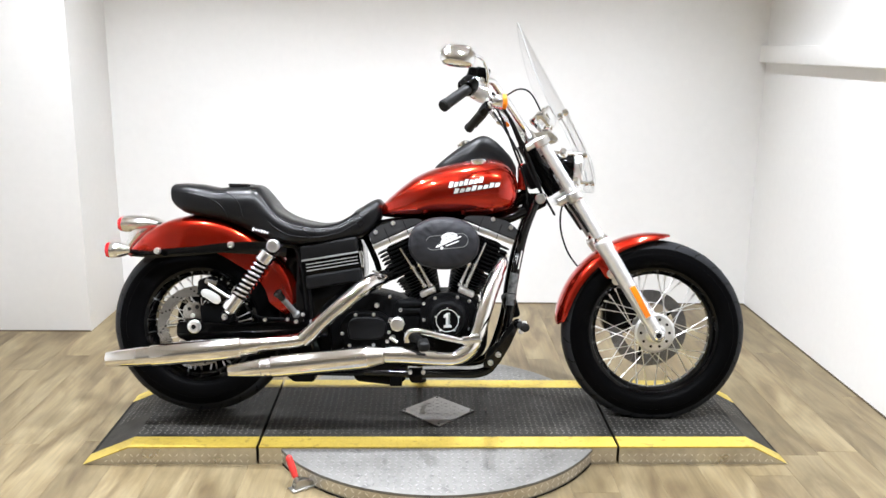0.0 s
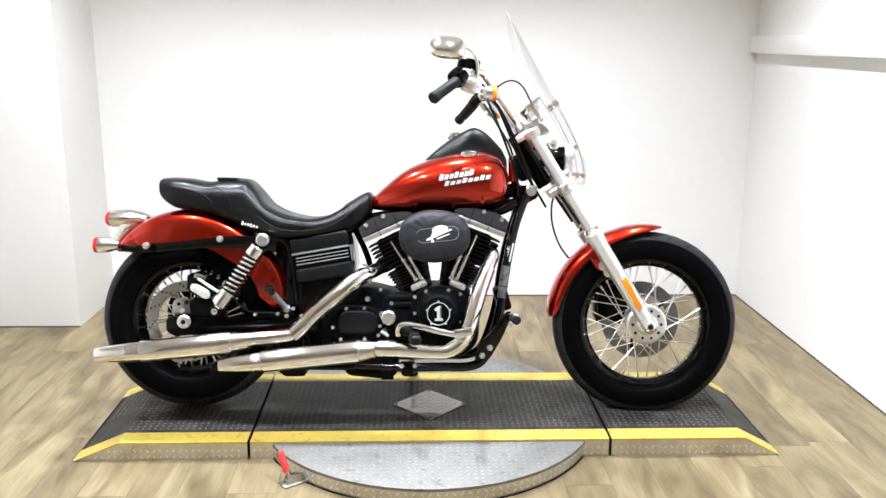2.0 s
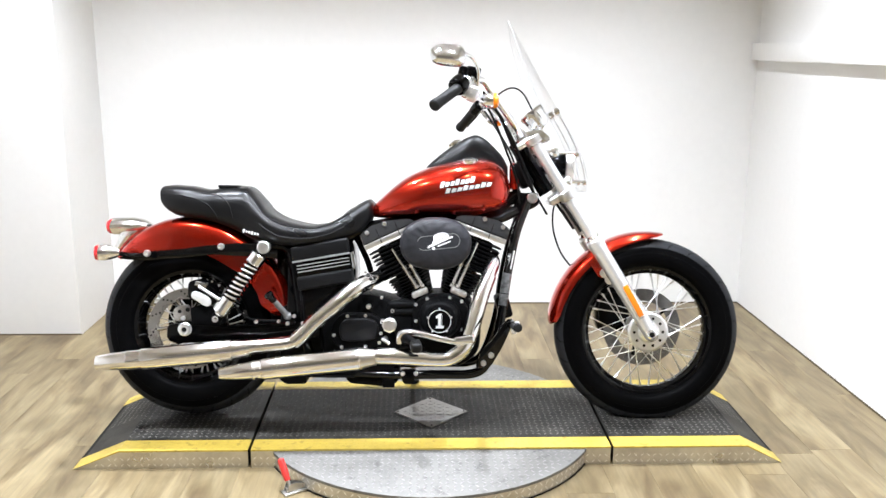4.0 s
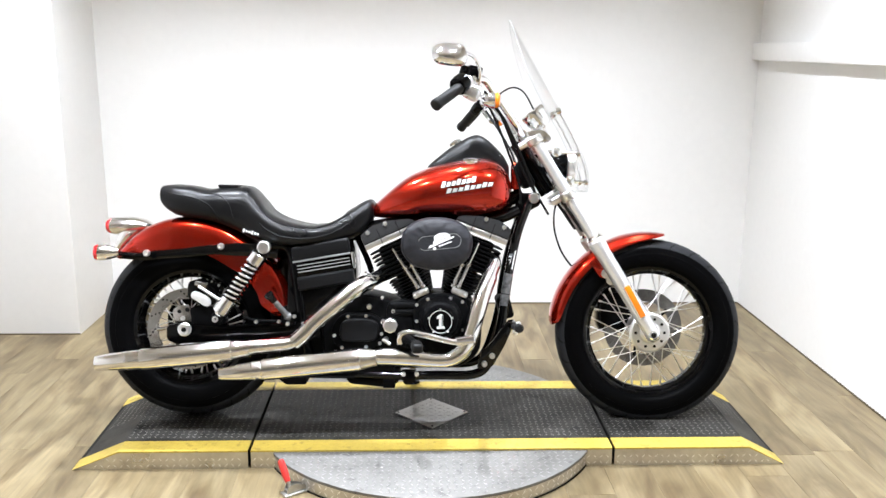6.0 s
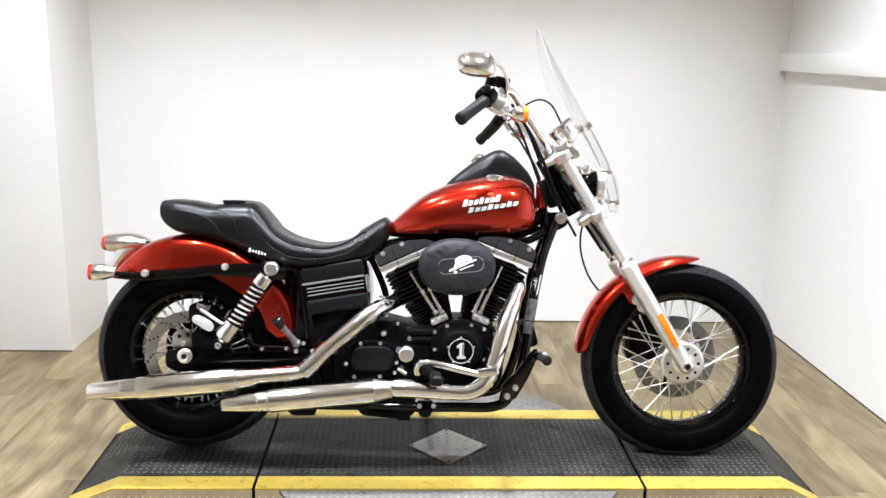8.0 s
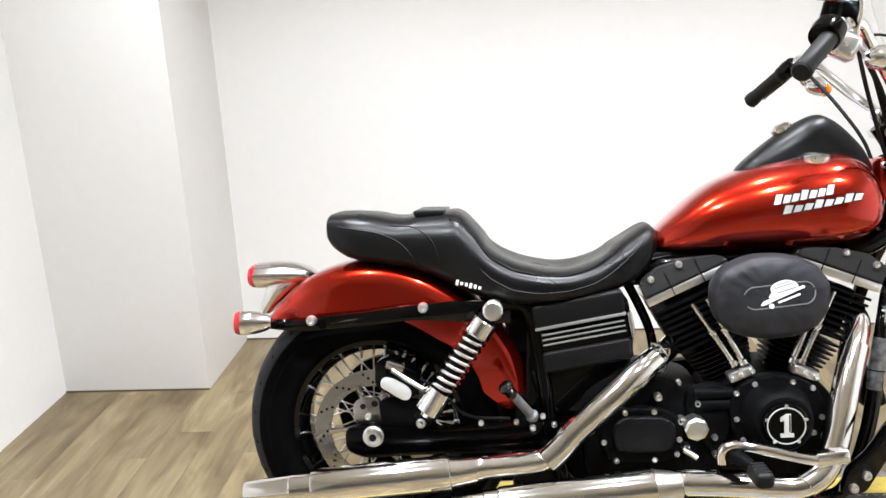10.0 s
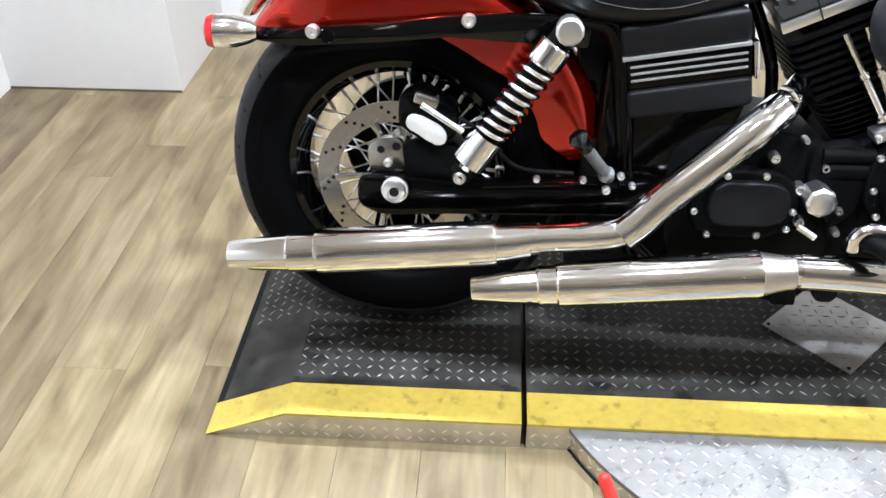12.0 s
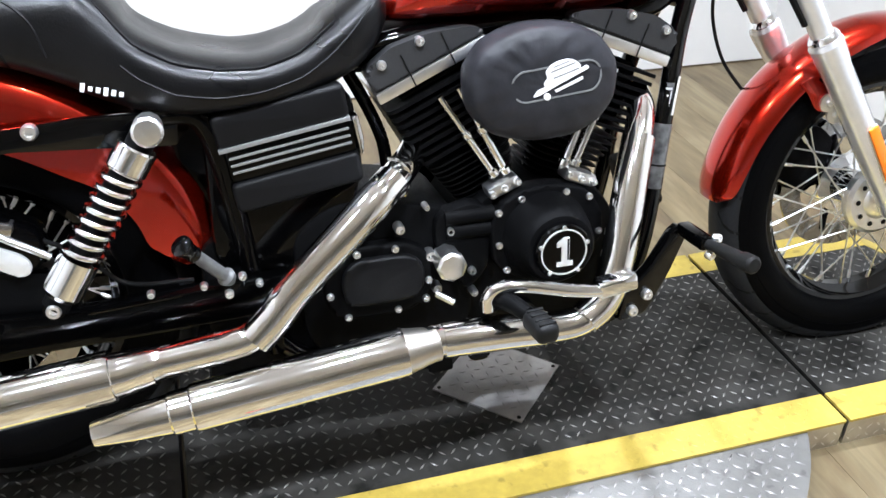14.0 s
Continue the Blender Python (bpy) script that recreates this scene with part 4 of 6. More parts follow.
lathe(bm, (1.038, -0.26, 1.155), (0.1, -0.3, 1), [(-0.006, 0.006), (-0.004, 0.010), (0.010, 0.010), (0.012, 0.007)], 12)
part("stem_nut", bm, CHROME, mirror)

# speedometer
speedo = new("speedometer")
speedo.parent = bike
tagged(speedo, "chrome speedometer in a round can")
way = Vector((-0.62, 0, 0.78))
bm = bmesh.new()
lathe(bm, Vector((1.290, 0, 1.039)), way, [(-0.004, 0.006), (-0.002, 0.018), (0.004, 0.030), (0.014, 0.039), (0.028, 0.0440), (0.050, 0.0455), (0.056, 0.0485), (0.070, 0.0485), (0.075, 0.042)], 40)
part("can", bm, CHROME, speedo, "chrome can")
bm = bmesh.new()
lathe(bm, Vector((1.290, 0, 1.039)) + way * 0.0725, way, [(0, 0.042), (0.001, 0.001)], 40)
part("dial", bm, GAP, speedo, "dark dial")
bm = bmesh.new()
lathe(bm, Vector((1.290, 0, 1.039)), way, [(0.051, 0.0450), (0.053, 0.0462), (0.055, 0.0462), (0.057, 0.0450)], 40, True)
part("bezel_ring", bm, GAP, speedo, "dark joint ring")
bm = bmesh.new()
tube(bm, [(1.288, 0, 1.046), (1.258, 0, 1.020), (1.225, 0, 1.0)], 0.014, 12)
part("speedo_bracket", bm, CHROME, bike)
bm = bmesh.new()
slab(bm, rounded([(1.218, 1.022), (1.282, 1.032), (1.316, 1.003), (1.312, 0.986), (1.262, 0.976), (1.212, 0.978)], 0.010, 3), -0.030, 0.030, bevel=0.006)
part("riser_cover", bm, CHROME, bike, "chrome cover over the top clamp")
for y in (-0.045, 0.045):
    bm = bmesh.new()
    box(bm, (1.208, y, 1.000), (0.045, 0.035, 0.05), 0.010, Matrix.Rotation(-RAKE, 3, "Y"), 3)
    part("riser", bm, CHROME, bike, "chrome handlebar riser")

# headlight behind the windshield
light = new("headlight")
light.parent = bike
tagged(light, "round headlight in a black bucket with a chrome ring")
bm = bmesh.new()
lathe(bm, (1.332, 0, 0.895), (1, 0, -0.06), [(-0.03, 0.012), (-0.018, 0.030), (0.006, 0.044), (0.036, 0.050), (0.040, 0.050)], 40)
part("bucket", bm, BLACK, light, "black bucket", place=STEER)
bm = bmesh.new()
lathe(bm, (1.332, 0, 0.895), (1, 0, -0.06), [(0.038, 0.051), (0.042, 0.057), (0.066, 0.058), (0.072, 0.052), (0.064, 0.049), (0.040, 0.048)], 40, True)
part("trim_ring", bm, ALLOY, light, "chrome ring", place=STEER)
bm = bmesh.new()
lathe(bm, (1.332, 0, 0.895), (1, 0, -0.06), [(0.064, 0.050), (0.074, 0.038), (0.078, 0.016), (0.079, 0.002)], 40)
part("headlight_glass", bm, ALLOY, light, "pale reflector glass", place=STEER)
bm = bmesh.new()
tube(bm, [(1.329, 0, 0.90), (1.299, 0, 0.885), (1.272, 0, 0.87)], 0.016, 12)
part("headlight_mount", bm, BLACK, light, place=STEER)

# windshield: a bowed clear sheet, wider in the middle, with a dip at the lamp
def shield_point(u, v):
    """u from -1 to 1 across, v from 0 (foot) to 1 (top)."""
    z = 0.802 + 0.622 * v
    spine = float(np.interp(z, (0.802, 0.85, 0.90, 1.00, 1.085, 1.24, 1.33, 1.424), (1.450, 1.456, 1.448, 1.404, 1.357, 1.270, 1.220, 1.168)))
    full = 0.140 * (1.0 if v < 0.5 else math.sqrt(max(0.0, 1 - ((v - 0.5) / 0.5) ** 1.6)))
    half = max(0.012, full * (0.86 + 0.14 * min(1.0, v / 0.15)))
    sweep = 0.068 * (half / 0.140) ** 2
    return Vector((spine - sweep * u * u, half * u, z + (0.010 * u**4 if v < 0.1 else 0.0)))


bm = bmesh.new()
nu, nv = 28, 36
front_grid = [[bm.verts.new(shield_point(-1 + 2 * i / nu, j / nv)) for i in range(nu + 1)] for j in range(nv + 1)]
back_grid = [[bm.verts.new(shield_point(-1 + 2 * i / nu, j / nv) + Vector((-0.0042, 0, -0.0015))) for i in range(nu + 1)] for j in range(nv + 1)]
for j in range(nv):
    for i in range(nu):
        bm.faces.new((front_grid[j][i], front_grid[j][i + 1], front_grid[j + 1][i + 1], front_grid[j + 1][i]))
        bm.faces.new((back_grid[j][i], back_grid[j + 1][i], back_grid[j + 1][i + 1], back_grid[j][i + 1]))
for j in range(nv):
    for i in (0, nu):
        bm.faces.new((front_grid[j][i], front_grid[j + 1][i], back_grid[j + 1][i], back_grid[j][i]))
for i in range(nu):
    for j in (0, nv):
        bm.faces.new((front_grid[j][i], front_grid[j][i + 1], back_grid[j][i + 1], back_grid[j][i]))
shield = part("windshield", bm, acrylic, bike, "clear acrylic windshield", 50, STEER)
shield.visible_shadow = False
edge = [(*shield_point(-1, j / 40), 0.0011) for j in range(41)] + [(*shield_point(-1 + i / 3, 1), 0.0009) for i in range(1, 7)] + [(*shield_point(1, 1 - j / 40), 0.0004) for j in range(1, 41)] + [(*shield_point(1 - i / 6, 0), 0.0009) for i in range(1, 13)]
bm = bmesh.new()
tube(bm, [(x - 0.002, y, z, r) for x, y, z, r in edge], 0, 6, curved=False)
part("shield_edge", bm, EDGE, bike, "grey polished windshield edge", place=STEER)
for y in (-0.085, 0.085):
    brace = new("windshield_brace")
    brace.parent = bike
    tagged(brace, "chrome windshield brace with clamps")
    bm = bmesh.new()
    pts = [shield_point(y / 0.14, v) + Vector((0.006, 0, 0)) for v in (0.06, 0.2, 0.34, 0.46)]
    tube(bm, pts, 0.0032, 10)
    part("strip", bm, SPOKE, brace, place=STEER)
    for v, z in ((0.055, 0.825), (0.22, 0.930)):
        p = shield_point(y / 0.14, v)
        bm = bmesh.new()
        lathe(bm, p + Vector((-0.010, 0, -0.004)), (1, 0, 0.35), [(0, 0.006), (0.003, 0.010), (0.014, 0.010), (0.017, 0.005)], 18)
        part("grommet", bm, CHROME, brace, place=STEER)
        grip_at, away = on_fork(z + 0.02, y), p + Vector((-0.01, 0, 0)) - on_fork(z + 0.02, y)
        bm = bmesh.new()
        lathe(bm, grip_at + away * 0.45, (0.3 * away.x, math.copysign(1, y), 0.2), [(-0.016, 0.006), (-0.013, 0.014), (-0.006, 0.0175), (0.002, 0.0175), (0.004, 0.015), (0.009, 0.0145), (0.013, 0.009), (0.014, 0.001)], 20)
        part("knob", bm, CHROME, brace, "chrome swivel knob", place=STEER)
        bm = bmesh.new()
        rod(bm, p + Vector((-0.01, 0, 0)), on_fork(z + 0.02, y), 0.0050, sides=10)
        lathe(bm, on_fork(z + 0.005, y), fork_way, [(0, 0.0215), (0.002, 0.0238), (0.006, 0.0238), (0.007, 0.0218), (0.010, 0.0218), (0.011, 0.0238), (0.015, 0.0238), (0.017, 0.0215)], 20)
        part("clamp", bm, CHROME, brace, place=STEER)
    bm = bmesh.new()
    p = shield_point(y / 0.14, 0.46)
    lathe(bm, p + Vector((-0.010, 0, -0.002)), (1, 0, 0.35), [(0, 0.008), (0.004, 0.013), (0.020, 0.013), (0.024, 0.006)], 16)
    part("cap", bm, CHROME, brace, place=STEER)

# cables
for name, pts, r in (
    ("clutch_cable", [(1.09, 0.20, 1.13), (1.125, 0.12, 1.165), (1.172, 0.02, 1.186), (1.214, -0.02, 1.166), (1.250, -0.03, 1.10)], 0.0032),
    ("throttle_cable", [(1.06, -0.25, 1.14), (1.11, -0.16, 1.09), (1.16, -0.10, 0.99), (1.215, -0.065, 0.86), (1.27, -0.06, 0.77), (1.30, -0.05, 0.72)], 0.0045),
    ("throttle_cable", [(1.05, -0.245, 1.13), (1.10, -0.15, 1.06), (1.145, -0.10, 0.96), (1.19, -0.07, 0.84), (1.20, -0.05, 0.76)], 0.0045),
    ("wiring_loom", [(1.07, -0.21, 1.13), (1.13, -0.14, 1.06), (1.185, -0.09, 0.96), (1.225, -0.07, 0.87), (1.25, -0.06, 0.80)], 0.006),
    ("speedo_cable", [(1.350, 0.070, 0.775), (1.338, 0.075, 0.72), (1.342, 0.080, 0.65), (1.370, 0.078, 0.57), (1.42, 0.065, 0.50)], 0.0035),
    ("clutch_cable", [(1.09, 0.20, 1.12), (1.14, 0.13, 1.03), (1.19, 0.08, 0.92), (1.20, 0.06, 0.78), (1.16, 0.06, 0.55)], 0.0045),
):
    bm = bmesh.new()
    tube(bm, pts, r, 8)
    part(name, bm, GAP, bike, "black cable")
bm = bmesh.new()
box(bm, (1.212, -0.005, 0.865), (0.048, 0.09, 0.10), 0.012, Matrix.Rotation(-RAKE, 3, "Y"))
part("cable_box", bm, WRINKLE, bike, "black cable shroud")

# ---- tank, console, seat ----
STATIONS = [(0.655, 0.722, 0.732, 0.030), (0.668, 0.716, 0.760, 0.062), (0.70, 0.712, 0.792, 0.085), (0.75, 0.711, 0.834, 0.106), (0.80, 0.710, 0.868, 0.121), (0.87, 0.709, 0.897, 0.138), (0.94, 0.708, 0.915, 0.148), (1.00, 0.709, 0.925, 0.153), (1.05, 0.711, 0.928, 0.154), (1.09, 0.716, 0.923, 0.150), (1.12, 0.724, 0.910, 0.140), (1.142, 0.738, 0.888, 0.124), (1.157, 0.756, 0.862, 0.100), (1.166, 0.780, 0.835, 0.062)]
bm = bmesh.new()
rings = []
for x, low, high, wide in smooth_line(STATIONS, 4):
    mid, half = low + (high - low) * 0.46, (high - low)
    ring = []
    for a in np.linspace(0, 2 * math.pi, 44, endpoint=False):
        c, s = math.cos(a), math.sin(a)
        y = wide * math.copysign(abs(c) ** 0.80, c) * (1.0 if s > 0 else 1 - 0.10 * (-s))
        z = mid + (half * 0.54 * abs(s) ** 0.82 if s > 0 else -half * 0.46 * abs(s) ** 0.62)
        ring.append((x, y, z))
    rings.append(ring)
ringed(bm, rings)
tank = part("fuel_tank", bm, RED, bike, "candy red teardrop fuel tank", 60)
bm = bmesh.new()
rings = []
for x, high, wide, sink in smooth_line([(0.855, 0.888, 0.022, 0.02), (0.872, 0.908, 0.044, 0.03), (0.90, 0.932, 0.056, 0.04), (0.945, 0.966, 0.062, 0.06), (0.985, 0.990, 0.064, 0.07), (1.02, 1.008, 0.061, 0.08), (1.045, 1.013, 0.057, 0.09), (1.066, 1.006, 0.053, 0.085), (1.092, 0.988, 0.048, 0.075), (1.118, 0.962, 0.044, 0.065), (1.142, 0.934, 0.038, 0.06), (1.160, 0.900, 0.030, 0.05)], 4):
    ring = []
    for a in np.linspace(0, 2 * math.pi, 24, endpoint=False):
        c, s = math.cos(a), math.sin(a)
        ring.append((x, wide * (1.25 if s < 0 else 1.0) * math.copysign(abs(c) ** 0.8, c), high - sink + (sink * abs(s) ** 0.8 if s > 0 else -0.03 * abs(s))))
    rings.append(ring)
ringed(bm, rings)
part("tank_console", bm, LEATHER, bike, "black leather console on the tank")
for at, r in (((1.020, -0.078, 0.908), 0.031), ((1.020, 0.078, 0.908), 0.031)):
    bm = bmesh.new()
    lathe(bm, at, (0, math.copysign(0.18, at[1]), 1), [(0, r), (0.010, r * 1.05), (0.015, r * 0.98), (0.018, r * 0.8), (0.020, 0.004)], 32)
    part("fuel_cap", bm, CHROME, bike, "chrome fuel cap")
bm = bmesh.new()
lathe(bm, (0.968, 0.0, 0.980), (-0.5, 0, 1), [(0, 0.024), (0.008, 0.025), (0.012, 0.02), (0.016, 0.012), (0.017, 0.003)], 24)
part("ignition_switch", bm, CHROME, bike, "chrome ignition switch")
# badge on each flank: two rows of slanted silver bars with dark edges
def flank(x, z):
    """Tank's half width at a place."""
    xs = [s[0] for s in STATIONS]
    low, high, wide = (float(np.interp(x, xs, [s[k] for s in STATIONS])) for k in (1, 2, 3))
    mid, half = low + (high - low) * 0.46, (high - low)
    if z > mid:
        s = min(1.0, ((z - mid) / (half * 0.54)) ** (1 / 0.82))
    else:
        s = min(1.0, ((mid - z) / (half * 0.46)) ** (1 / 0.62))
    return wide * math.sqrt(max(0.0, 1 - s * s)) ** 0.80 * (1.0 if z > mid else 1 - 0.10 * s)


for side in (-1, 1):
    badge = new("tank_badge")
    badge.parent = bike
    tagged(badge, "silver and black two-row badge on the tank")
    for row, (x0, x1, z0, n, tall) in enumerate(((0.910, 1.034, 0.8190, 7, 0.022), (0.928, 1.094, 0.7985, 8, 0.019))):
        for k in range(n):
            xa = x0 + (x1 - x0) * k / n
            w = (x1 - x0) / n
            for mat, grow, lift in ((GAP, 0.0018, 0.0012), (SILVER, 0.0, 0.0030)):
                bm = bmesh.new()
                rise = 0.16 * (xa - x0)
                pts = [(xa - grow, z0 + rise - grow), (xa + w * 0.74 + grow, z0 + rise + 0.1 * w - grow), (xa + w * 0.74 + 0.006 + grow, z0 + rise + tall * (0.8 if k % 3 else 1.0) + grow), (xa + 0.006 - grow, z0 + rise + tall * (0.8 if k % 3 else 1.0) + grow)]
                a = [bm.verts.new((x, side * (flank(x, z) + lift), z)) for x, z in pts]
                b = [bm.verts.new((x, side * (flank(x, z) - 0.004), z)) for x, z in pts]
                bm.faces.new(a)
                bm.faces.new(b[::-1])
                for i in range(4):
                    bm.faces.new((a[i], b[i], b[(i + 1) % 4], a[(i + 1) % 4]))
                part("badge_bar" if mat is SILVER else "badge_edge", bm, mat, badge)
# red neck cover ahead of the tank
bm = bmesh.new()
box(bm, (1.185, 0, 0.86), (0.035, 0.085, 0.10), 0.012)
part("neck_cover", bm, RED, bike)
bolt(bike, (1.178, -0.042, 0.892), 0.009, 0.006)

SEAT = [(-0.090, 0.784, 0.828, 0.086), (-0.0895, 0.774, 0.835, 0.097), (-0.080, 0.756, 0.839, 0.102), (-0.058, 0.738, 0.840, 0.110), (-0.032, 0.726, 0.840, 0.117), (0.01, 0.718, 0.836, 0.122), (0.07, 0.708, 0.824, 0.126), (0.12, 0.695, 0.828, 0.130), (0.18, 0.668, 0.833, 0.134), (0.22, 0.645, 0.830, 0.138), (0.255, 0.630, 0.795, 0.143), (0.29, 0.620, 0.752, 0.152), (0.34, 0.610, 0.722, 0.160), (0.40, 0.612, 0.704, 0.163), (0.46, 0.618, 0.697, 0.160), (0.52, 0.625, 0.710, 0.148), (0.57, 0.633, 0.738, 0.132), (0.62, 0.655, 0.768, 0.116), (0.652, 0.690, 0.782, 0.100), (0.668, 0.720, 0.772, 0.080)]
bm = bmesh.new()
rings = []
for x, low, high, wide in smooth_line(SEAT, 4):
    ring = []
    mid = low + (high - low) * 0.45
    for a in np.linspace(0, 2 * math.pi, 40, endpoint=False):
        c, s = math.cos(a), math.sin(a)
        y = wide * math.copysign(abs(c) ** 0.62, c)
        z = mid + ((high - mid) * abs(s) ** 0.72 if s > 0 else -(mid - low) * abs(s) ** 0.5)
        if s > 0:
            z -= 0.012 * (1 - abs(c)) ** 2 if 0.28 < x < 0.56 else 0
        crease = 0.0014 * noise.noise((x * 26, y * 14, z * 30)) + 0.0006 * noise.noise((x * 55 + 3, y * 30, z * 60))
        ring.append((x, y * (1 + crease * 4), z + (crease if s > 0 else 0)))
    rings.append(ring)
ringed(bm, rings)
seat = part("seat", bm, LEATHER, bike, "black leather two-up saddle with stitched panels", 60)


def seat_side(x):
    low, high, wide = (float(np.interp(x, [s[0] for s in SEAT], [s[k] for s in SEAT])) for k in (1, 2, 3))
    return low, high, wide


def seat_seam(points, r=0.0022):
    """Piping along the flank at given (x, share of height)."""
    line = []
    for x, k in smooth_line(points, 6):
        low, high, wide = seat_side(x)
        mid = low + (high - low) * 0.45
        z = low + (high - low) * k
        s = ((z - mid) / (high - mid)) ** (1 / 0.72) if z > mid else ((mid - z) / (mid - low)) ** (1 / 0.5)
        c = math.sqrt(max(0.0, 1 - min(1.0, s) ** 2)) ** 0.62
        line.append((x, -wide * c - 0.0005, z))
    bm = bmesh.new()
    tube(bm, line, r, 6, curved=False)
    return bm


for pts in ([(-0.06, 0.70), (-0.02, 0.68), (0.05, 0.64), (0.09, 0.5), (0.115, 0.25), (0.12, 0.08)], [(0.06, 0.86), (0.12, 0.80), (0.16, 0.6), (0.175, 0.3)], [(0.225, 0.94), (0.26, 0.86), (0.31, 0.80), (0.40, 0.78), (0.50, 0.80), (0.58, 0.88)], [(0.27, 0.50), (0.34, 0.40), (0.42, 0.36), (0.52, 0.42), (0.60, 0.60), (0.64, 0.75)]):
    part("seam", seat_seam(pts, 0.0018), COVER, seat)
bm = bmesh.new()
slab(bm, [(0.118, 0.824), (0.113, 0.835), (0.118, 0.838), (0.155, 0.837), (0.185, 0.836), (0.185, 0.824)], -0.085, 0.085, bevel=0.003)
part("pillion_lip", bm, LEATHER, seat)
# small white printed mark on the saddle's flank
for k in range(6):
    x = 0.214 + 0.0102 * k
    low, high, wide = seat_side(x)
    bm = bmesh.new()
    box(bm, (x, -wide * 1.0 - 0.0006, 0.674 - 0.0026 * k), (0.0062, 0.0014, (0.013, 0.007, 0.008, 0.012, 0.009, 0.007)[k]), 0.0004, Matrix.Rotation(radians(14), 3, "Y"))
    part("printed_mark", bm, WHITE, seat, "small white printed mark")

# ---- engine ----
engine = new("engine")
engine.parent = bike
tagged(engine, "black V-twin engine with chrome pushrod tubes")
engine.location = (-0.004, -0.018, 0.005)
# crankcase
bm = bmesh.new()
slab(bm, rounded([(0.76, 0.20), (0.76, 0.36), (0.82, 0.435), (1.00, 0.435), (1.06, 0.36), (1.05, 0.22), (0.98, 0.17), (0.82, 0.17)], 0.04), -0.108, 0.14, bevel=0.015)
part("crankcase", bm, WRINKLE, engine, "wrinkle black crankcase")
# cam cover: a flange set back, and a raised round nose with the badge
bm = bmesh.new()
slab(bm, rounded([(0.815, 0.310), (0.810, 0.380), (0.822, 0.408), (0.850, 0.432), (0.890, 0.442), (0.930, 0.442), (0.978, 0.430), (1.005, 0.400), (1.018, 0.360), (1.005, 0.320), (0.955, 0.272), (0.870, 0.270)], 0.022, 5), -0.142, -0.10, bevel=0.006, segments=3)
part("cam_cover", bm, WRINKLE, engine, "wrinkle black cam cover")
bm = bmesh.new()
lathe(bm, (0.908, -0.140, 0.354), (0, -1, 0), [(0, 0.078), (0.012, 0.075), (0.045, 0.068), (0.062, 0.063), (0.070, 0.057), (0.072, 0.050), (0.072, 0.001)], 48)
part("cam_boss", bm, WRINKLE, engine, "raised round nose of the cover")
bm = bmesh.new()
lathe(bm, (0.908, -0.211, 0.354), (0, -1, 0), [(0, 0.049), (0.010, 0.048), (0.013, 0.045), (0.013, 0.001)], 40)
part("badge_plate", bm, BLACK, engine, "gloss black badge plate")
bm = bmesh.new()
lathe(bm, (0.908, -0.2238, 0.354), (0, -1, 0), [(0, 0.0402), (0.002, 0.0399), (0.002, 0.0378), (0, 0.0375)], 40, True)
part("badge_ring", bm, SILVER, engine, "silver badge ring")
bm = bmesh.new()
slab(bm, [(0.893, 0.328), (0.925, 0.328), (0.925, 0.337), (0.918, 0.337), (0.918, 0.382), (0.907, 0.382), (0.893, 0.373), (0.893, 0.364), (0.902, 0.366), (0.902, 0.337), (0.893, 0.337)], -0.2270, -0.2235, bevel=0.0008)
bmesh.ops.scale(bm, vec=(0.86, 1, 0.94), verts=bm.verts[:], space=Matrix.Translation((-0.909, 0, -0.354)))
part("badge_figure", bm, SILVER, engine, "silver upright figure")
bm = bmesh.new()
slab(bm, [(0.9125, 0.341), (0.9155, 0.341), (0.9155, 0.378), (0.9125, 0.378)], -0.2276, -0.2265)
part("badge_line", bm, GAP, engine, "dark line in the figure")
for k in range(5):
    a = radians(90 + 72 * k)
    bolt(engine, (0.908 + 0.0425 * math.cos(a), -0.2235, 0.354 + 0.0425 * math.sin(a)), 0.0042, 0.004, sides=8)
for x, z in ((0.825, 0.403), (0.865, 0.423), (0.945, 0.426), (0.987, 0.412), (1.006, 0.347), (0.988, 0.312), (0.8245, 0.345), (0.838, 0.298)):
    bolt(engine, (x, -0.141, z), 0.0070, 0.006)


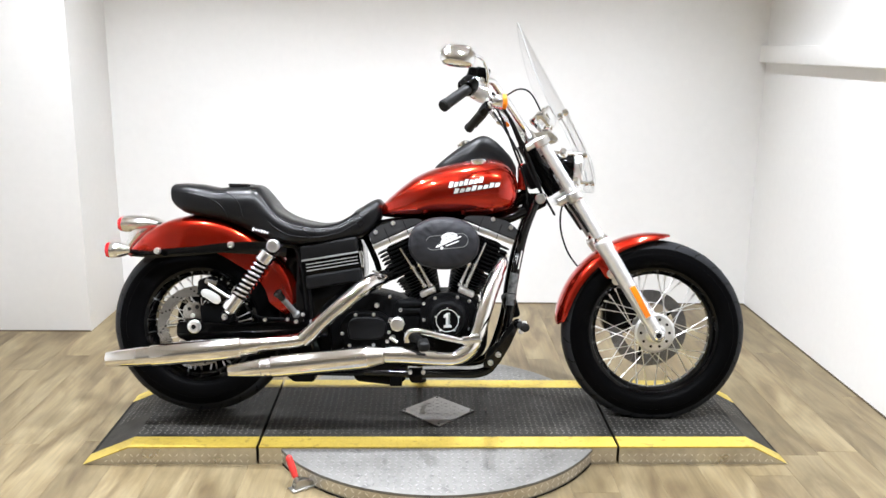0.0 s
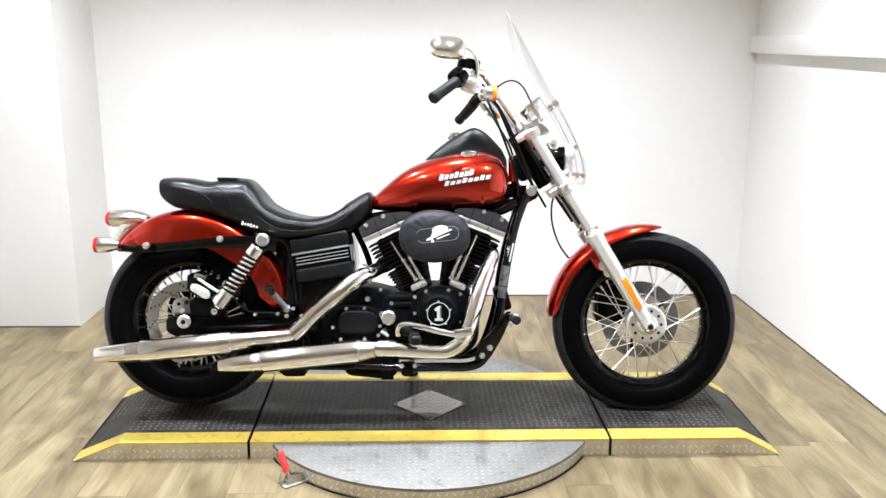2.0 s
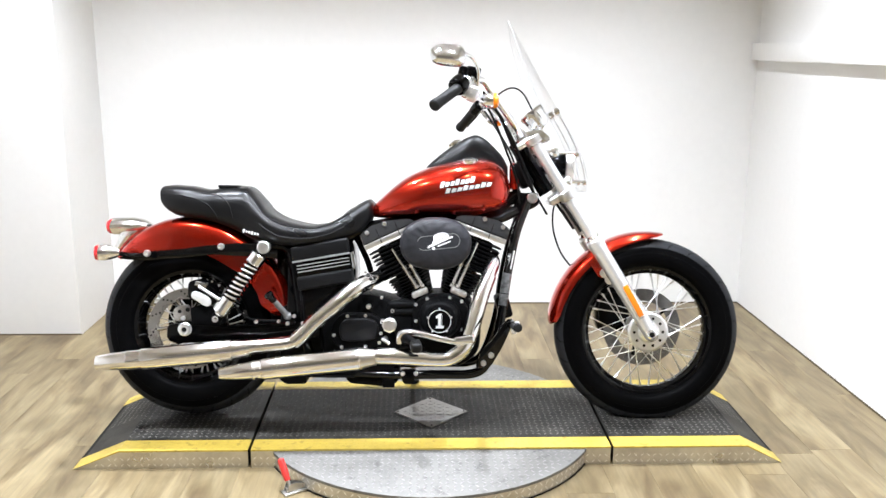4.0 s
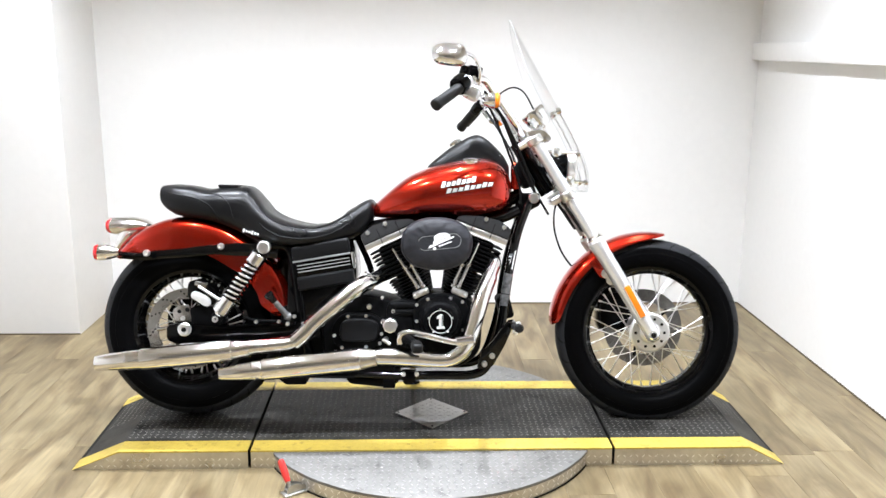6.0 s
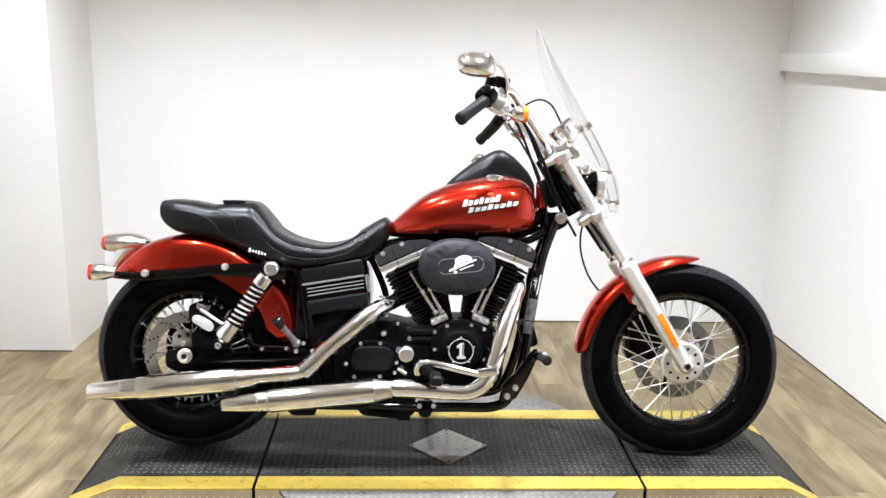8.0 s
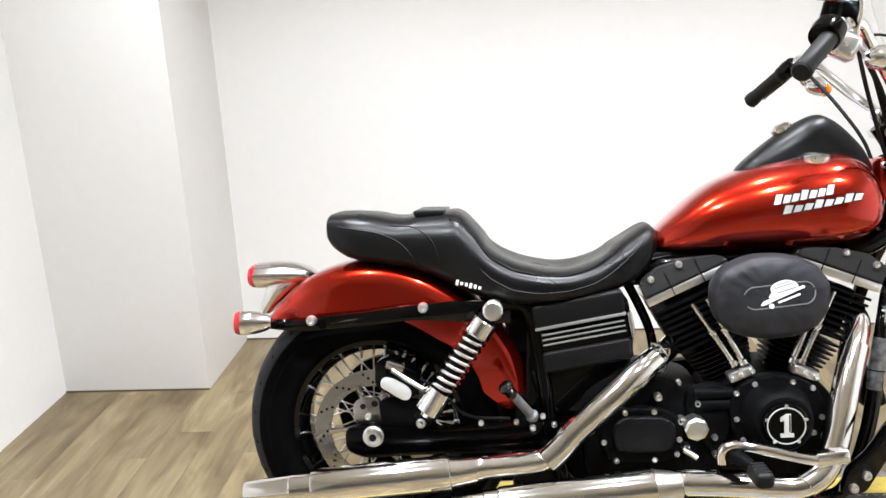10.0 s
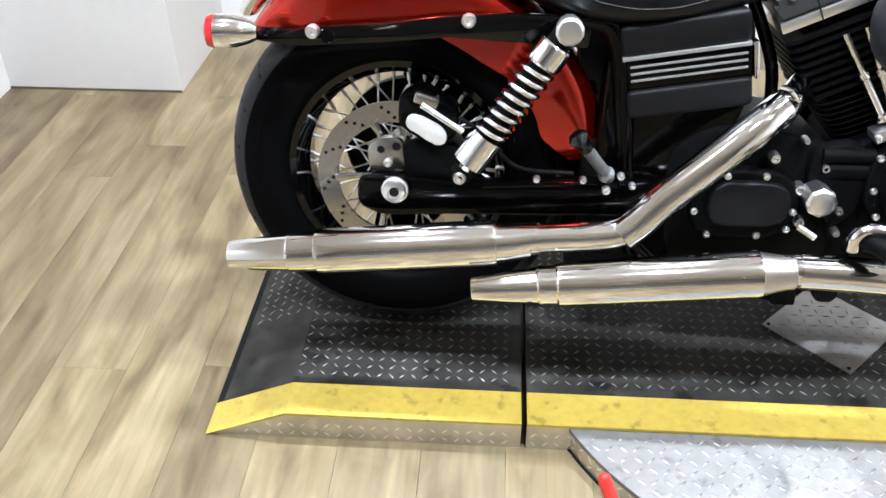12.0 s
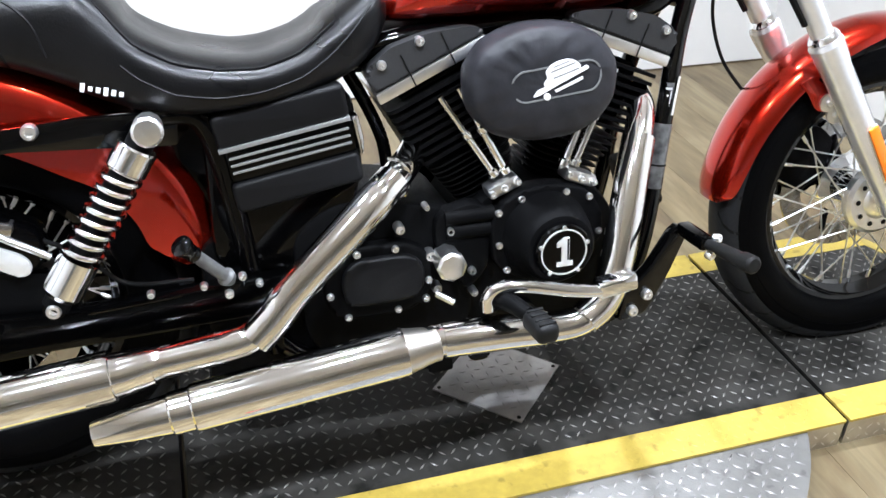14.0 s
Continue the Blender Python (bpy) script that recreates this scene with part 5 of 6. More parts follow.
def cylinder(base, head, lean_sign=1):
    """One finned cylinder with head and rocker box, from base to head."""
    base, head = Vector(base), Vector(head)
    up = (head - base).normalized()
    across = Vector((0, 1, 0)).cross(up).normalized()
    if across.x < 0:
        across = -across
    turn = Matrix((across, Vector((0, 1, 0)), up)).transposed()
    length = (head - base).length
    cyl = new("cylinder")
    cyl.parent = bike
    cyl.location = engine.location
    tagged(cyl, "black finned cylinder")
    bm = bmesh.new()
    rod(bm, base, base + up * length * 0.98, 0.048, sides=32)
    part("barrel", bm, BLACK, cyl)
    for k in range(11):
        bm = bmesh.new()
        h = 0.018 + 0.0115 * k
        w, d = 0.050 + 0.0028 * k, 0.066 + 0.0024 * k
        ring = rounded([(-w, -d), (w, -d), (w, d), (-w, d)], 0.035, 5)
        lo = [base + across * u + Vector((0, v, 0)) + up * (h - 0.0014) for u, v in ring]
        hi = [base + across * u + Vector((0, v, 0)) + up * (h + 0.0014) for u, v in ring]
        ringed(bm, [lo, hi])
        part("fin", bm, WRINKLE, cyl)
    # head: coarser fins under the rocker box
    for k in range(8):
        bm = bmesh.new()
        h = 0.152 + 0.0148 * k
        w, d = 0.088 + 0.0012 * k, 0.094
        ring = rounded([(-w, -d), (w, -d), (w, d), (-w, d)], 0.022, 4)
        lo = [base + across * u + Vector((0, v, 0)) + up * (h - 0.003) for u, v in ring]
        hi = [base + across * u + Vector((0, v, 0)) + up * (h + 0.003) for u, v in ring]
        ringed(bm, [lo, hi])
        part("head_fin", bm, WRINKLE, cyl)
    bm = bmesh.new()
    box(bm, base + up * (length * 0.78), (0.130, 0.130, length * 0.40), 0.01, turn)
    part("head", bm, WRINKLE, cyl)
    # rocker box: bright machined band, then the black cover
    bm = bmesh.new()
    box(bm, base + up * (length + 0.015), (0.200, 0.190, 0.019), 0.003, turn)
    part("rocker_band", bm, ALLOY, cyl, "bright machined band")
    bm = bmesh.new()
    prof = rounded([(-0.100 * lean_sign, 0.024), (0.100 * lean_sign, 0.024), (0.098 * lean_sign, 0.038), (0.078 * lean_sign, 0.050), (0.020 * lean_sign, 0.070), (-0.045 * lean_sign, 0.079), (-0.090 * lean_sign, 0.068), (-0.100 * lean_sign, 0.058)], 0.008, 3)
    lo = [base + across * u + Vector((0, -0.096, 0)) + up * (length + v) for u, v in prof]
    hi = [base + across * u * 0.9 + Vector((0, 0.096, 0)) + up * (length + v * 0.9) for u, v in prof]
    ringed(bm, [lo, hi])
    rim = [e for e in bm.edges if abs(e.verts[0].co.y - e.verts[1].co.y) < 1e-6]
    bmesh.ops.bevel(bm, geom=rim, offset=0.006, segments=2, affect="EDGES")
    part("rocker_cover", bm, ROCKER, cyl, "satin black rocker cover")
    for u in (-0.036, 0.036):
        bm = bmesh.new()
        a, b = base + across * u + Vector((0, -0.0975, 0)) + up * (length + 0.006), base + across * u + Vector((0, -0.0975, 0)) + up * (length + 0.062)
        rod(bm, a, b, 0.0012, sides=6)
        part("rocker_joint", bm, GAP, cyl)
    for u, v in ((-0.070 * lean_sign, 0.062), (0.0, 0.066)):
        bolt(cyl, base + across * u + Vector((0, -0.090, 0)) + up * (length + v), 0.009, 0.014)


cylinder((0.850, 0.0, 0.380), (0.741, 0.0, 0.628))
cylinder((0.950, 0.0, 0.388), (1.050, 0.0, 0.640), -1)


def pushrods(foot, tops, block):
    bm = bmesh.new()
    box(bm, block, (0.058, 0.04, 0.022), 0.005, Matrix.Rotation(radians(-22 if block[0] > 0.9 else 22) * -1, 3, "Y"))
    part("lifter_block", bm, ALLOY, engine, "bright lifter block")
    for dx in (-0.022, 0.0, 0.022):
        bolt(engine, (block[0] + dx, block[1] - 0.020, block[2] + dx * (0.4 if block[0] < 0.9 else -0.4)), 0.007, 0.008)
    for k, top in enumerate(tops):
        p, q = Vector(foot[k]), Vector(top)
        way = (q - p).normalized()
        bm = bmesh.new()
        rod(bm, p, p.lerp(q, 0.52), 0.0072, sides=14)
        rod(bm, p.lerp(q, 0.48), q, 0.0055, sides=14)
        lathe(bm, p.lerp(q, 0.48), way, [(0, 0.0078), (0.003, 0.0094), (0.012, 0.0094), (0.015, 0.006)], 14)
        lathe(bm, p, way, [(0, 0.0105), (0.010, 0.0105), (0.013, 0.008)], 14)
        part("pushrod_tube", bm, CHROME, engine, "chrome pushrod tube")


pushrods([(0.830, -0.104, 0.458), (0.850, -0.108, 0.462)], [(0.741, -0.104, 0.600), (0.772, -0.106, 0.612)], (0.840, -0.110, 0.442))
pushrods([(0.953, -0.108, 0.462), (0.974, -0.104, 0.458)], [(1.016, -0.106, 0.614), (1.046, -0.104, 0.618)], (0.977, -0.110, 0.442))

# intake and air cleaner in its sleeve
bm = bmesh.new()
rod(bm, (0.905, -0.16, 0.60), (0.905, 0.04, 0.60), 0.045, sides=24)
part("carburettor", bm, BLACK, engine, "black throttle body")
bm = bmesh.new()
rings = []
for y, r in ((-0.090, 0.86), (-0.100, 0.95), (-0.120, 1.0), (-0.150, 1.0), (-0.164, 0.965), (-0.170, 0.94), (-0.174, 0.90), (-0.178, 0.84), (-0.181, 0.78), (-0.1835, 0.68), (-0.186, 0.58), (-0.1870, 0.48), (-0.1877, 0.38), (-0.188, 0.27), (-0.1883, 0.15), (-0.1885, 0.02)):
    ring = []
    for a in np.linspace(0, 2 * math.pi, 64, endpoint=False):
        c, s = math.cos(a), math.sin(a)
        wob = 1 + 0.010 * noise.noise((3 * c, 3 * s, y * 30))
        ring.append((0.897 + 0.1255 * r * wob * math.copysign(abs(c) ** 0.90, c), y + (0.0045 * noise.noise((2.5 * c + 4 * r * c, 2.5 * s + 4 * r * s, r * 3)) + 0.003 * noise.noise((9 * r * c, 9 * r * s, 1.7))) * (1.0 if r > 0.62 else 0.25) - (0.0 if r > 0.62 else 0.0005), 0.618 + 0.0925 * r * wob * math.copysign(abs(s) ** 0.86, s)))
    rings.append(ring)
ringed(bm, rings)
PRINT = Matrix.Translation((0.9075, 0, 0.626)) @ Matrix.Rotation(radians(-5), 4, "Y") @ Matrix.Translation((-0.904, 0, -0.616))
cleaner = part("air_cleaner", bm, SLEEVE, engine, "oval air cleaner in a charcoal sleeve", 60)
bm = bmesh.new()
loop = []
for k in range(48):
    a = 2 * math.pi * k / 48
    c, s = math.cos(a), math.sin(a)
    loop.append(Vector((0.904 + math.copysign(0.050, c) + 0.024 * c, -0.1885 + 0.004 * abs(c) ** 3, 0.616 + 0.024 * s)))
rows = []
for i, p in enumerate(loop):
    n = (p - Vector((0.904 + math.copysign(0.05, p.x - 0.904), p.y, 0.616))).normalized()
    rows.append([p - n * 0.0013 + Y * 0.001, p + n * 0.0013 + Y * 0.001, p + n * 0.0013 - Y * 0.0012, p - n * 0.0013 - Y * 0.0012])
ringed(bm, rows, loop=True)
part("printed_outline", bm, LABEL, engine, "grey printed oval outline", place=PRINT)
bm = bmesh.new()
blob = [(0.884, 0.609), (0.896, 0.614), (0.940, 0.626), (0.944, 0.634), (0.937, 0.643), (0.922, 0.648), (0.906, 0.647), (0.893, 0.642), (0.885, 0.634), (0.888, 0.624), (0.880, 0.616)]
slab(bm, rounded(blob, 0.004, 3), -0.1910, -0.1875)
slab(bm, rounded([(0.862, 0.598), (0.868, 0.607), (0.882, 0.611), (0.955, 0.633), (0.957, 0.628), (0.905, 0.611), (0.874, 0.600)], 0.003, 2), -0.1912, -0.1870)
slab(bm, [(0.898, 0.6035), (0.945, 0.6165), (0.946, 0.6125), (0.900, 0.5995)], -0.1908, -0.1870)
part("printed_shape", bm, WHITE, engine, "white printed shape", place=PRINT)
for z0, z1, x0, x1 in ((0.6215, 0.6232, 0.897, 0.940), (0.6315, 0.6330, 0.893, 0.934), (0.6385, 0.6398, 0.898, 0.926)):
    bm = bmesh.new()
    slab(bm, [(x0, z0), (x1, z0 + 0.20 * (x1 - x0)), (x1, z1 + 0.20 * (x1 - x0)), (x0, z1)], -0.1916, -0.1900)
    part("print_line", bm, LABEL, engine, "thin grey line in the print", place=PRINT)
bm = bmesh.new()
lathe(bm, (0.890, -0.189, 0.604), (0, -1, 0), [(0, 0.0055), (0.003, 0.0055), (0.004, 0.003)], 14)
part("sleeve_button", bm, WHITE, engine)
# black mass added to darken the gap between wheel and gearbox
bm = bmesh.new()
slab(bm, rounded([(0.33, 0.19), (0.34, 0.40), (0.50, 0.42), (0.56, 0.30), (0.54, 0.15), (0.40, 0.14)], 0.03), -0.09, 0.12, bevel=0.01)
part("pivot_filler", bm, WRINKLE, engine, "added black mass at the swingarm pivot")
# black frame rails under the tank, and a filler added between them
for y in (-0.062, 0.062):
    bm = bmesh.new()
    tube(bm, [(0.560, y, 0.655), (0.70, y, 0.690), (0.90, y, 0.700), (1.10, y, 0.705), (1.19, y * 0.6, 0.735)], 0.020, 12)
    part("frame_rail", bm, BLACK, bike, "gloss black frame rail under the tank")
# black filler added to keep the gap above the rocker boxes dark
bm = bmesh.new()
slab(bm, rounded([(0.60, 0.640), (0.62, 0.700), (0.80, 0.712), (1.14, 0.715), (1.12, 0.690), (0.80, 0.672), (0.72, 0.64)], 0.01), -0.05, 0.05, bevel=0.006)
part("under_tank_filler", bm, WRINKLE, bike, "added black filler under the tank")

# gearbox and its round-cornered cover
bm = bmesh.new()
slab(bm, rounded([(0.49, 0.20), (0.48, 0.40), (0.56, 0.45), (0.68, 0.432), (0.77, 0.405), (0.79, 0.20), (0.70, 0.15), (0.55, 0.15)], 0.04), -0.112, 0.12, bevel=0.012)
part("gearbox", bm, WRINKLE, engine, "wrinkle black gearbox")
bm = bmesh.new()
slab(bm, rounded([(0.525, 0.275), (0.522, 0.330), (0.560, 0.374), (0.672, 0.374), (0.712, 0.340), (0.704, 0.275), (0.670, 0.246), (0.555, 0.246)], 0.025, 5), -0.140, -0.10, bevel=0.008, segments=3)
part("gearbox_cover", bm, WRINKLE, engine, "wrinkle black side cover")
bm = bmesh.new()
slab(bm, rounded([(0.555, 0.285), (0.552, 0.330), (0.575, 0.357), (0.668, 0.357), (0.693, 0.335), (0.690, 0.290), (0.665, 0.275), (0.575, 0.275)], 0.022, 5), -0.154, -0.134, bevel=0.006, segments=3)
part("cover_boss", bm, COVER, engine, "smooth raised panel")
for x, z in ((0.5334, 0.297), (0.560, 0.254), (0.645, 0.2553), (0.6937, 0.268), (0.700, 0.301), (0.6464, 0.365), (0.5824, 0.364)):
    bolt(engine, (x, -0.139, z), 0.0072, 0.007)
bm = bmesh.new()
lathe(bm, (0.732, -0.130, 0.334), (0, -1, 0), [(0, 0.024), (0.030, 0.024), (0.034, 0.026), (0.046, 0.026), (0.050, 0.021), (0.051, 0.001)], 8)
part("filler_plug", bm, ALLOY, engine, "chrome eight-sided filler plug")
for x, z, r in ((0.7062, 0.3416, 0.011), (0.778, 0.3026, 0.008), (0.742, 0.380, 0.008), (0.715, 0.280, 0.010), (0.7033, 0.428, 0.006), (0.780, 0.262, 0.008), (0.657, 0.396, 0.010)):
    bolt(engine, (x, -0.120, z), r, 0.022)
bm = bmesh.new()
tube(bm, [(0.706, -0.165, 0.285), (0.722, -0.175, 0.277), (0.732, -0.178, 0.271)], 0.006, 10)
part("shift_stub", bm, ALLOY, engine)
bm = bmesh.new()
slab(bm, rounded([(0.715, 0.36), (0.72, 0.41), (0.79, 0.425), (0.82, 0.40), (0.81, 0.30), (0.77, 0.26)], 0.02), -0.130, -0.09, bevel=0.008)
part("starter_case", bm, WRINKLE, engine)
for z in (0.40, 0.375):
    bm = bmesh.new()
    rod(bm, (0.735, -0.125, z), (0.82, -0.125, z), 0.014, sides=14)
    part("starter_rib", bm, WRINKLE, engine)
# dark mass behind the side cover: oil tank, battery tray
bm = bmesh.new()
slab(bm, rounded([(0.36, 0.36), (0.37, 0.60), (0.60, 0.63), (0.612, 0.50), (0.58, 0.40), (0.50, 0.33)], 0.03), -0.105, 0.13, bevel=0.01)
part("oil_tank", bm, BLACK, engine, "gloss black oil tank")
bm = bmesh.new()
slab(bm, rounded([(0.56, 0.15), (0.58, 0.115), (0.72, 0.100), (0.76, 0.12), (0.76, 0.17), (0.56, 0.17)], 0.015), -0.10, 0.08, bevel=0.006)
part("oil_pan", bm, WRINKLE, engine, "black oil pan")
bm = bmesh.new()
slab(bm, rounded([(0.70, 0.10), (0.705, 0.18), (0.74, 0.18), (0.745, 0.10)], 0.006), -0.11, -0.06, bevel=0.003)
part("pan_bracket", bm, WRINKLE, engine)
bm = bmesh.new()
slab(bm, rounded([(0.772, 0.122), (0.768, 0.165), (0.82, 0.165), (0.815, 0.122), (0.805, 0.112), (0.782, 0.112)], 0.006), -0.115, -0.085, bevel=0.003)
part("stand_lug", bm, BLACK, engine, "black stand lug under the frame")
for x in (0.775, 0.822):
    bolt(engine, (x, -0.118, 0.152), 0.009, 0.008)

# ---- exhaust ----
upper = new("upper_exhaust")
upper.parent = bike
tagged(upper, "chrome exhaust pipe and tapered muffler of the rear cylinder")
bm = bmesh.new()
tube(bm, [(0.205, -0.240, 0.268, 0.034), (0.228, -0.240, 0.272, 0.031), (0.252, -0.240, 0.276, 0.0275), (0.262, -0.240, 0.277, 0.0275), (0.264, -0.240, 0.277, 0.0255), (0.36, -0.238, 0.285, 0.0255), (0.395, -0.236, 0.292, 0.0255), (0.425, -0.232, 0.312, 0.0255), (0.47, -0.224, 0.356, 0.0255), (0.56, -0.205, 0.430, 0.0255), (0.615, -0.185, 0.472, 0.0255), (0.648, -0.158, 0.490, 0.0255), (0.680, -0.115, 0.502, 0.025), (0.705, -0.07, 0.512, 0.024)], 0, 28, 5)
part("head_pipe", bm, PIPE, upper, "chrome head pipe")
bm = bmesh.new()
tube(bm, [(0.400, -0.2385, 0.289, 0.0285), (0.430, -0.235, 0.315, 0.0288), (0.47, -0.227, 0.356, 0.0288), (0.56, -0.208, 0.431, 0.0288), (0.612, -0.189, 0.471, 0.0288), (0.645, -0.163, 0.489, 0.0285)], 0, 28, 5)
part("heat_shield", bm, PIPE, upper, "chrome heat shield")
bm = bmesh.new()
lathe(bm, (-0.275, -0.250, 0.228), Vector((0.48, 0.010, 0.040)), [(0.003, 0.018), (0.0, 0.0245), (0.006, 0.0255), (0.060, 0.0300), (0.105, 0.0330), (0.108, 0.0345), (0.155, 0.0350), (0.157, 0.0385), (0.163, 0.0392), (0.460, 0.0400), (0.466, 0.0390), (0.468, 0.0330)], 40)
part("muffler", bm, PIPE, upper, "tapered muffler with a satin end cap", 20)
bm = bmesh.new()
lathe(bm, (-0.275, -0.250, 0.228), Vector((0.48, 0.010, 0.040)), [(0.464, 0.030), (0.464, 0.0352), (0.512, 0.0300), (0.524, 0.0292), (0.526, 0.0262)], 40)
part("reducer", bm, PIPE, upper, "chrome cone between pipe and muffler", 20)
# black disc painting the shade inside the muffler
bm = bmesh.new()
lathe(bm, (-0.275, -0.250, 0.228), Vector((0.48, 0.010, 0.040)), [(0.002, 0.001), (0.002, 0.019)], 24)
part("muffler_mouth", bm, GAP, upper, "dark muffler opening")
bm = bmesh.new()
tube(bm, [(0.640, -0.160, 0.525), (0.655, -0.170, 0.522), (0.670, -0.165, 0.502), (0.672, -0.158, 0.480), (0.662, -0.158, 0.460)], 0.0035, 8)
part("hose_clamp", bm, CHROME, upper, "bright shield clamp")

lower = new("lower_exhaust")
lower.parent = bike
tagged(lower, "chrome exhaust pipe and tapered muffler of the front cylinder")
bm = bmesh.new()
tube(bm, [(0.655, -0.255, 0.240, 0.027), (0.70, -0.255, 0.243, 0.0265), (0.80, -0.252, 0.238, 0.0265), (0.88, -0.248, 0.228, 0.0265), (0.935, -0.244, 0.230, 0.0265), (0.975, -0.236, 0.255, 0.0265), (1.002, -0.222, 0.300, 0.0265), (1.026, -0.200, 0.370, 0.0262), (1.052, -0.170, 0.445, 0.0258), (1.082, -0.135, 0.510, 0.025), (1.100, -0.105, 0.545, 0.024), (1.105, -0.07, 0.570, 0.023)], 0, 28, 5)
part("head_pipe", bm, PIPE, lower, "chrome head pipe")
bm = bmesh.new()
tube(bm, [(0.940, -0.2475, 0.233, 0.0292), (0.977, -0.239, 0.257, 0.0296), (1.004, -0.2245, 0.301, 0.0296), (1.028, -0.2025, 0.371, 0.0294), (1.054, -0.1725, 0.446, 0.029), (1.080, -0.141, 0.505, 0.0285)], 0, 28, 5)
part("heat_shield", bm, PIPE, lower, "chrome heat shield")
bm = bmesh.new()
tube(bm, [(0.690, -0.2585, 0.243, 0.0290), (0.75, -0.2575, 0.241, 0.0294), (0.82, -0.2545, 0.236, 0.0294), (0.862, -0.252, 0.231, 0.0290)], 0, 28, 4)
part("heat_shield", bm, PIPE, lower, "chrome heat shield")
bm = bmesh.new()
lathe(bm, (0.150, -0.268, 0.190), Vector((0.49, 0.010, 0.046)), [(0.003, 0.014), (0.0, 0.0190), (0.005, 0.0200), (0.06, 0.0270), (0.112, 0.0310), (0.115, 0.0335), (0.145, 0.0340), (0.148, 0.0370), (0.155, 0.0378), (0.474, 0.0405), (0.480, 0.0395), (0.482, 0.0350)], 40)
part("muffler", bm, PIPE, lower, "tapered muffler with a satin end cap", 20)
bm = bmesh.new()
lathe(bm, (0.150, -0.268, 0.190), Vector((0.49, 0.010, 0.046)), [(0.478, 0.030), (0.478, 0.0380), (0.522, 0.0292), (0.534, 0.0288), (0.536, 0.0262)], 40)
part("reducer", bm, SATIN, lower, "dull steel cone between pipe and muffler", 20)
# black disc for the shaded inside of this muffler
bm = bmesh.new()
lathe(bm, (0.150, -0.268, 0.190), Vector((0.49, 0.010, 0.046)), [(0.002, 0.001), (0.002, 0.0145)], 24)
part("muffler_mouth", bm, GAP, lower, "dark muffler opening")
bm = bmesh.new()
tube(bm, [(0.30, -0.20, 0.18), (0.45, -0.19, 0.17), (0.60, -0.16, 0.16)], 0.012, 8)
part("muffler_bracket", bm, BLACK, lower)

# ---- brake pedal, pegs ----
pedal = new("brake_pedal")
pedal.parent = bike
tagged(pedal, "chrome brake pedal with a black rubber pad")
bm = bmesh.new()
tube(bm, [(0.765, -0.262, 0.288), (0.766, -0.266, 0.312), (0.785, -0.268, 0.326), (0.83, -0.270, 0.322), (0.90, -0.270, 0.304), (0.955, -0.268, 0.293), (1.0, -0.262, 0.293)], 0.0112, 14)
part("pedal_arm", bm, CHROME, pedal, "chrome pedal arm")
bm = bmesh.new()
box(bm, (0.988, -0.262, 0.298), (0.070, 0.034, 0.030), 0.007, Matrix.Rotation(radians(-8), 3, "Y"), 3)
part("pedal_clamp", bm, CHROME, pedal, "chrome clamp block")
bm = bmesh.new()
box(bm, (0, 0, 0), (0.038, 0.066, 0.034), 0.012, None, 4)
for k in range(4):
    box(bm, (0, -0.022 + 0.014 * k, 0.0165), (0.028, 0.006, 0.004), 0.001)
bm.transform(pose(0.824, -0.345, 0.290, 4, 0, 6))
part("pedal_rubber", bm, GRIP, pedal, "black rubber pad")
bm = bmesh.new()
slab(bm, rounded([(0.762, 0.266), (0.765, 0.298), (0.80, 0.304), (0.845, 0.284), (0.858, 0.262), (0.82, 0.258)], 0.01), -0.256, -0.225, bevel=0.004)
part("pedal_base", bm, BLACK, pedal)
bm = bmesh.new()
tube(bm, [(0.772, -0.240, 0.284, 0.016), (0.785, -0.262, 0.303, 0.0165), (0.800, -0.290, 0.304, 0.015), (0.814, -0.318, 0.298, 0.013)], 0, 12)
part("pedal_lever", bm, WRINKLE, pedal, "black pedal lever")

peg = new("forward_peg")
peg.parent = bike
tagged(peg, "black forward control bracket with a rubber peg")
bm = bmesh.new()
slab(bm, rounded([(1.030, 0.180), (1.085, 0.190), (1.128, 0.262), (1.158, 0.330), (1.152, 0.350), (1.132, 0.346), (1.088, 0.280), (1.045, 0.240)], 0.012), -0.190, -0.165, bevel=0.005)
part("bracket", bm, LACQUER, peg, "gloss black bracket")
bm = bmesh.new()
lathe(bm, (1.148, -0.178, 0.338), (0.064, -0.994, 0.080), [(0.0, 0.0095), (0.118, 0.0095), (0.120, 0.0118), (0.150, 0.0122), (0.178, 0.0124), (0.181, 0.0150), (0.204, 0.0150), (0.208, 0.011), (0.209, 0.002)], 18)
part("peg_rubber", bm, GRIP, peg, "black rubber peg")
bolt(peg, (1.084, -0.189, 0.230), 0.0115, 0.012)
bolt(peg, (1.057, -0.189, 0.202), 0.0115, 0.012)
bm = bmesh.new()
box(bm, (1.152, -0.225, 0.345), (0.026, 0.085, 0.024), 0.006)
part("peg_clevis", bm, BLACK, peg)
bolt(peg, (1.158, -0.262, 0.325), 0.010, 0.010, (0.3, -1, -0.2))
bolt(peg, (1.168, -0.262, 0.352), 0.009, 0.010, (0.6, -1, 0.3))

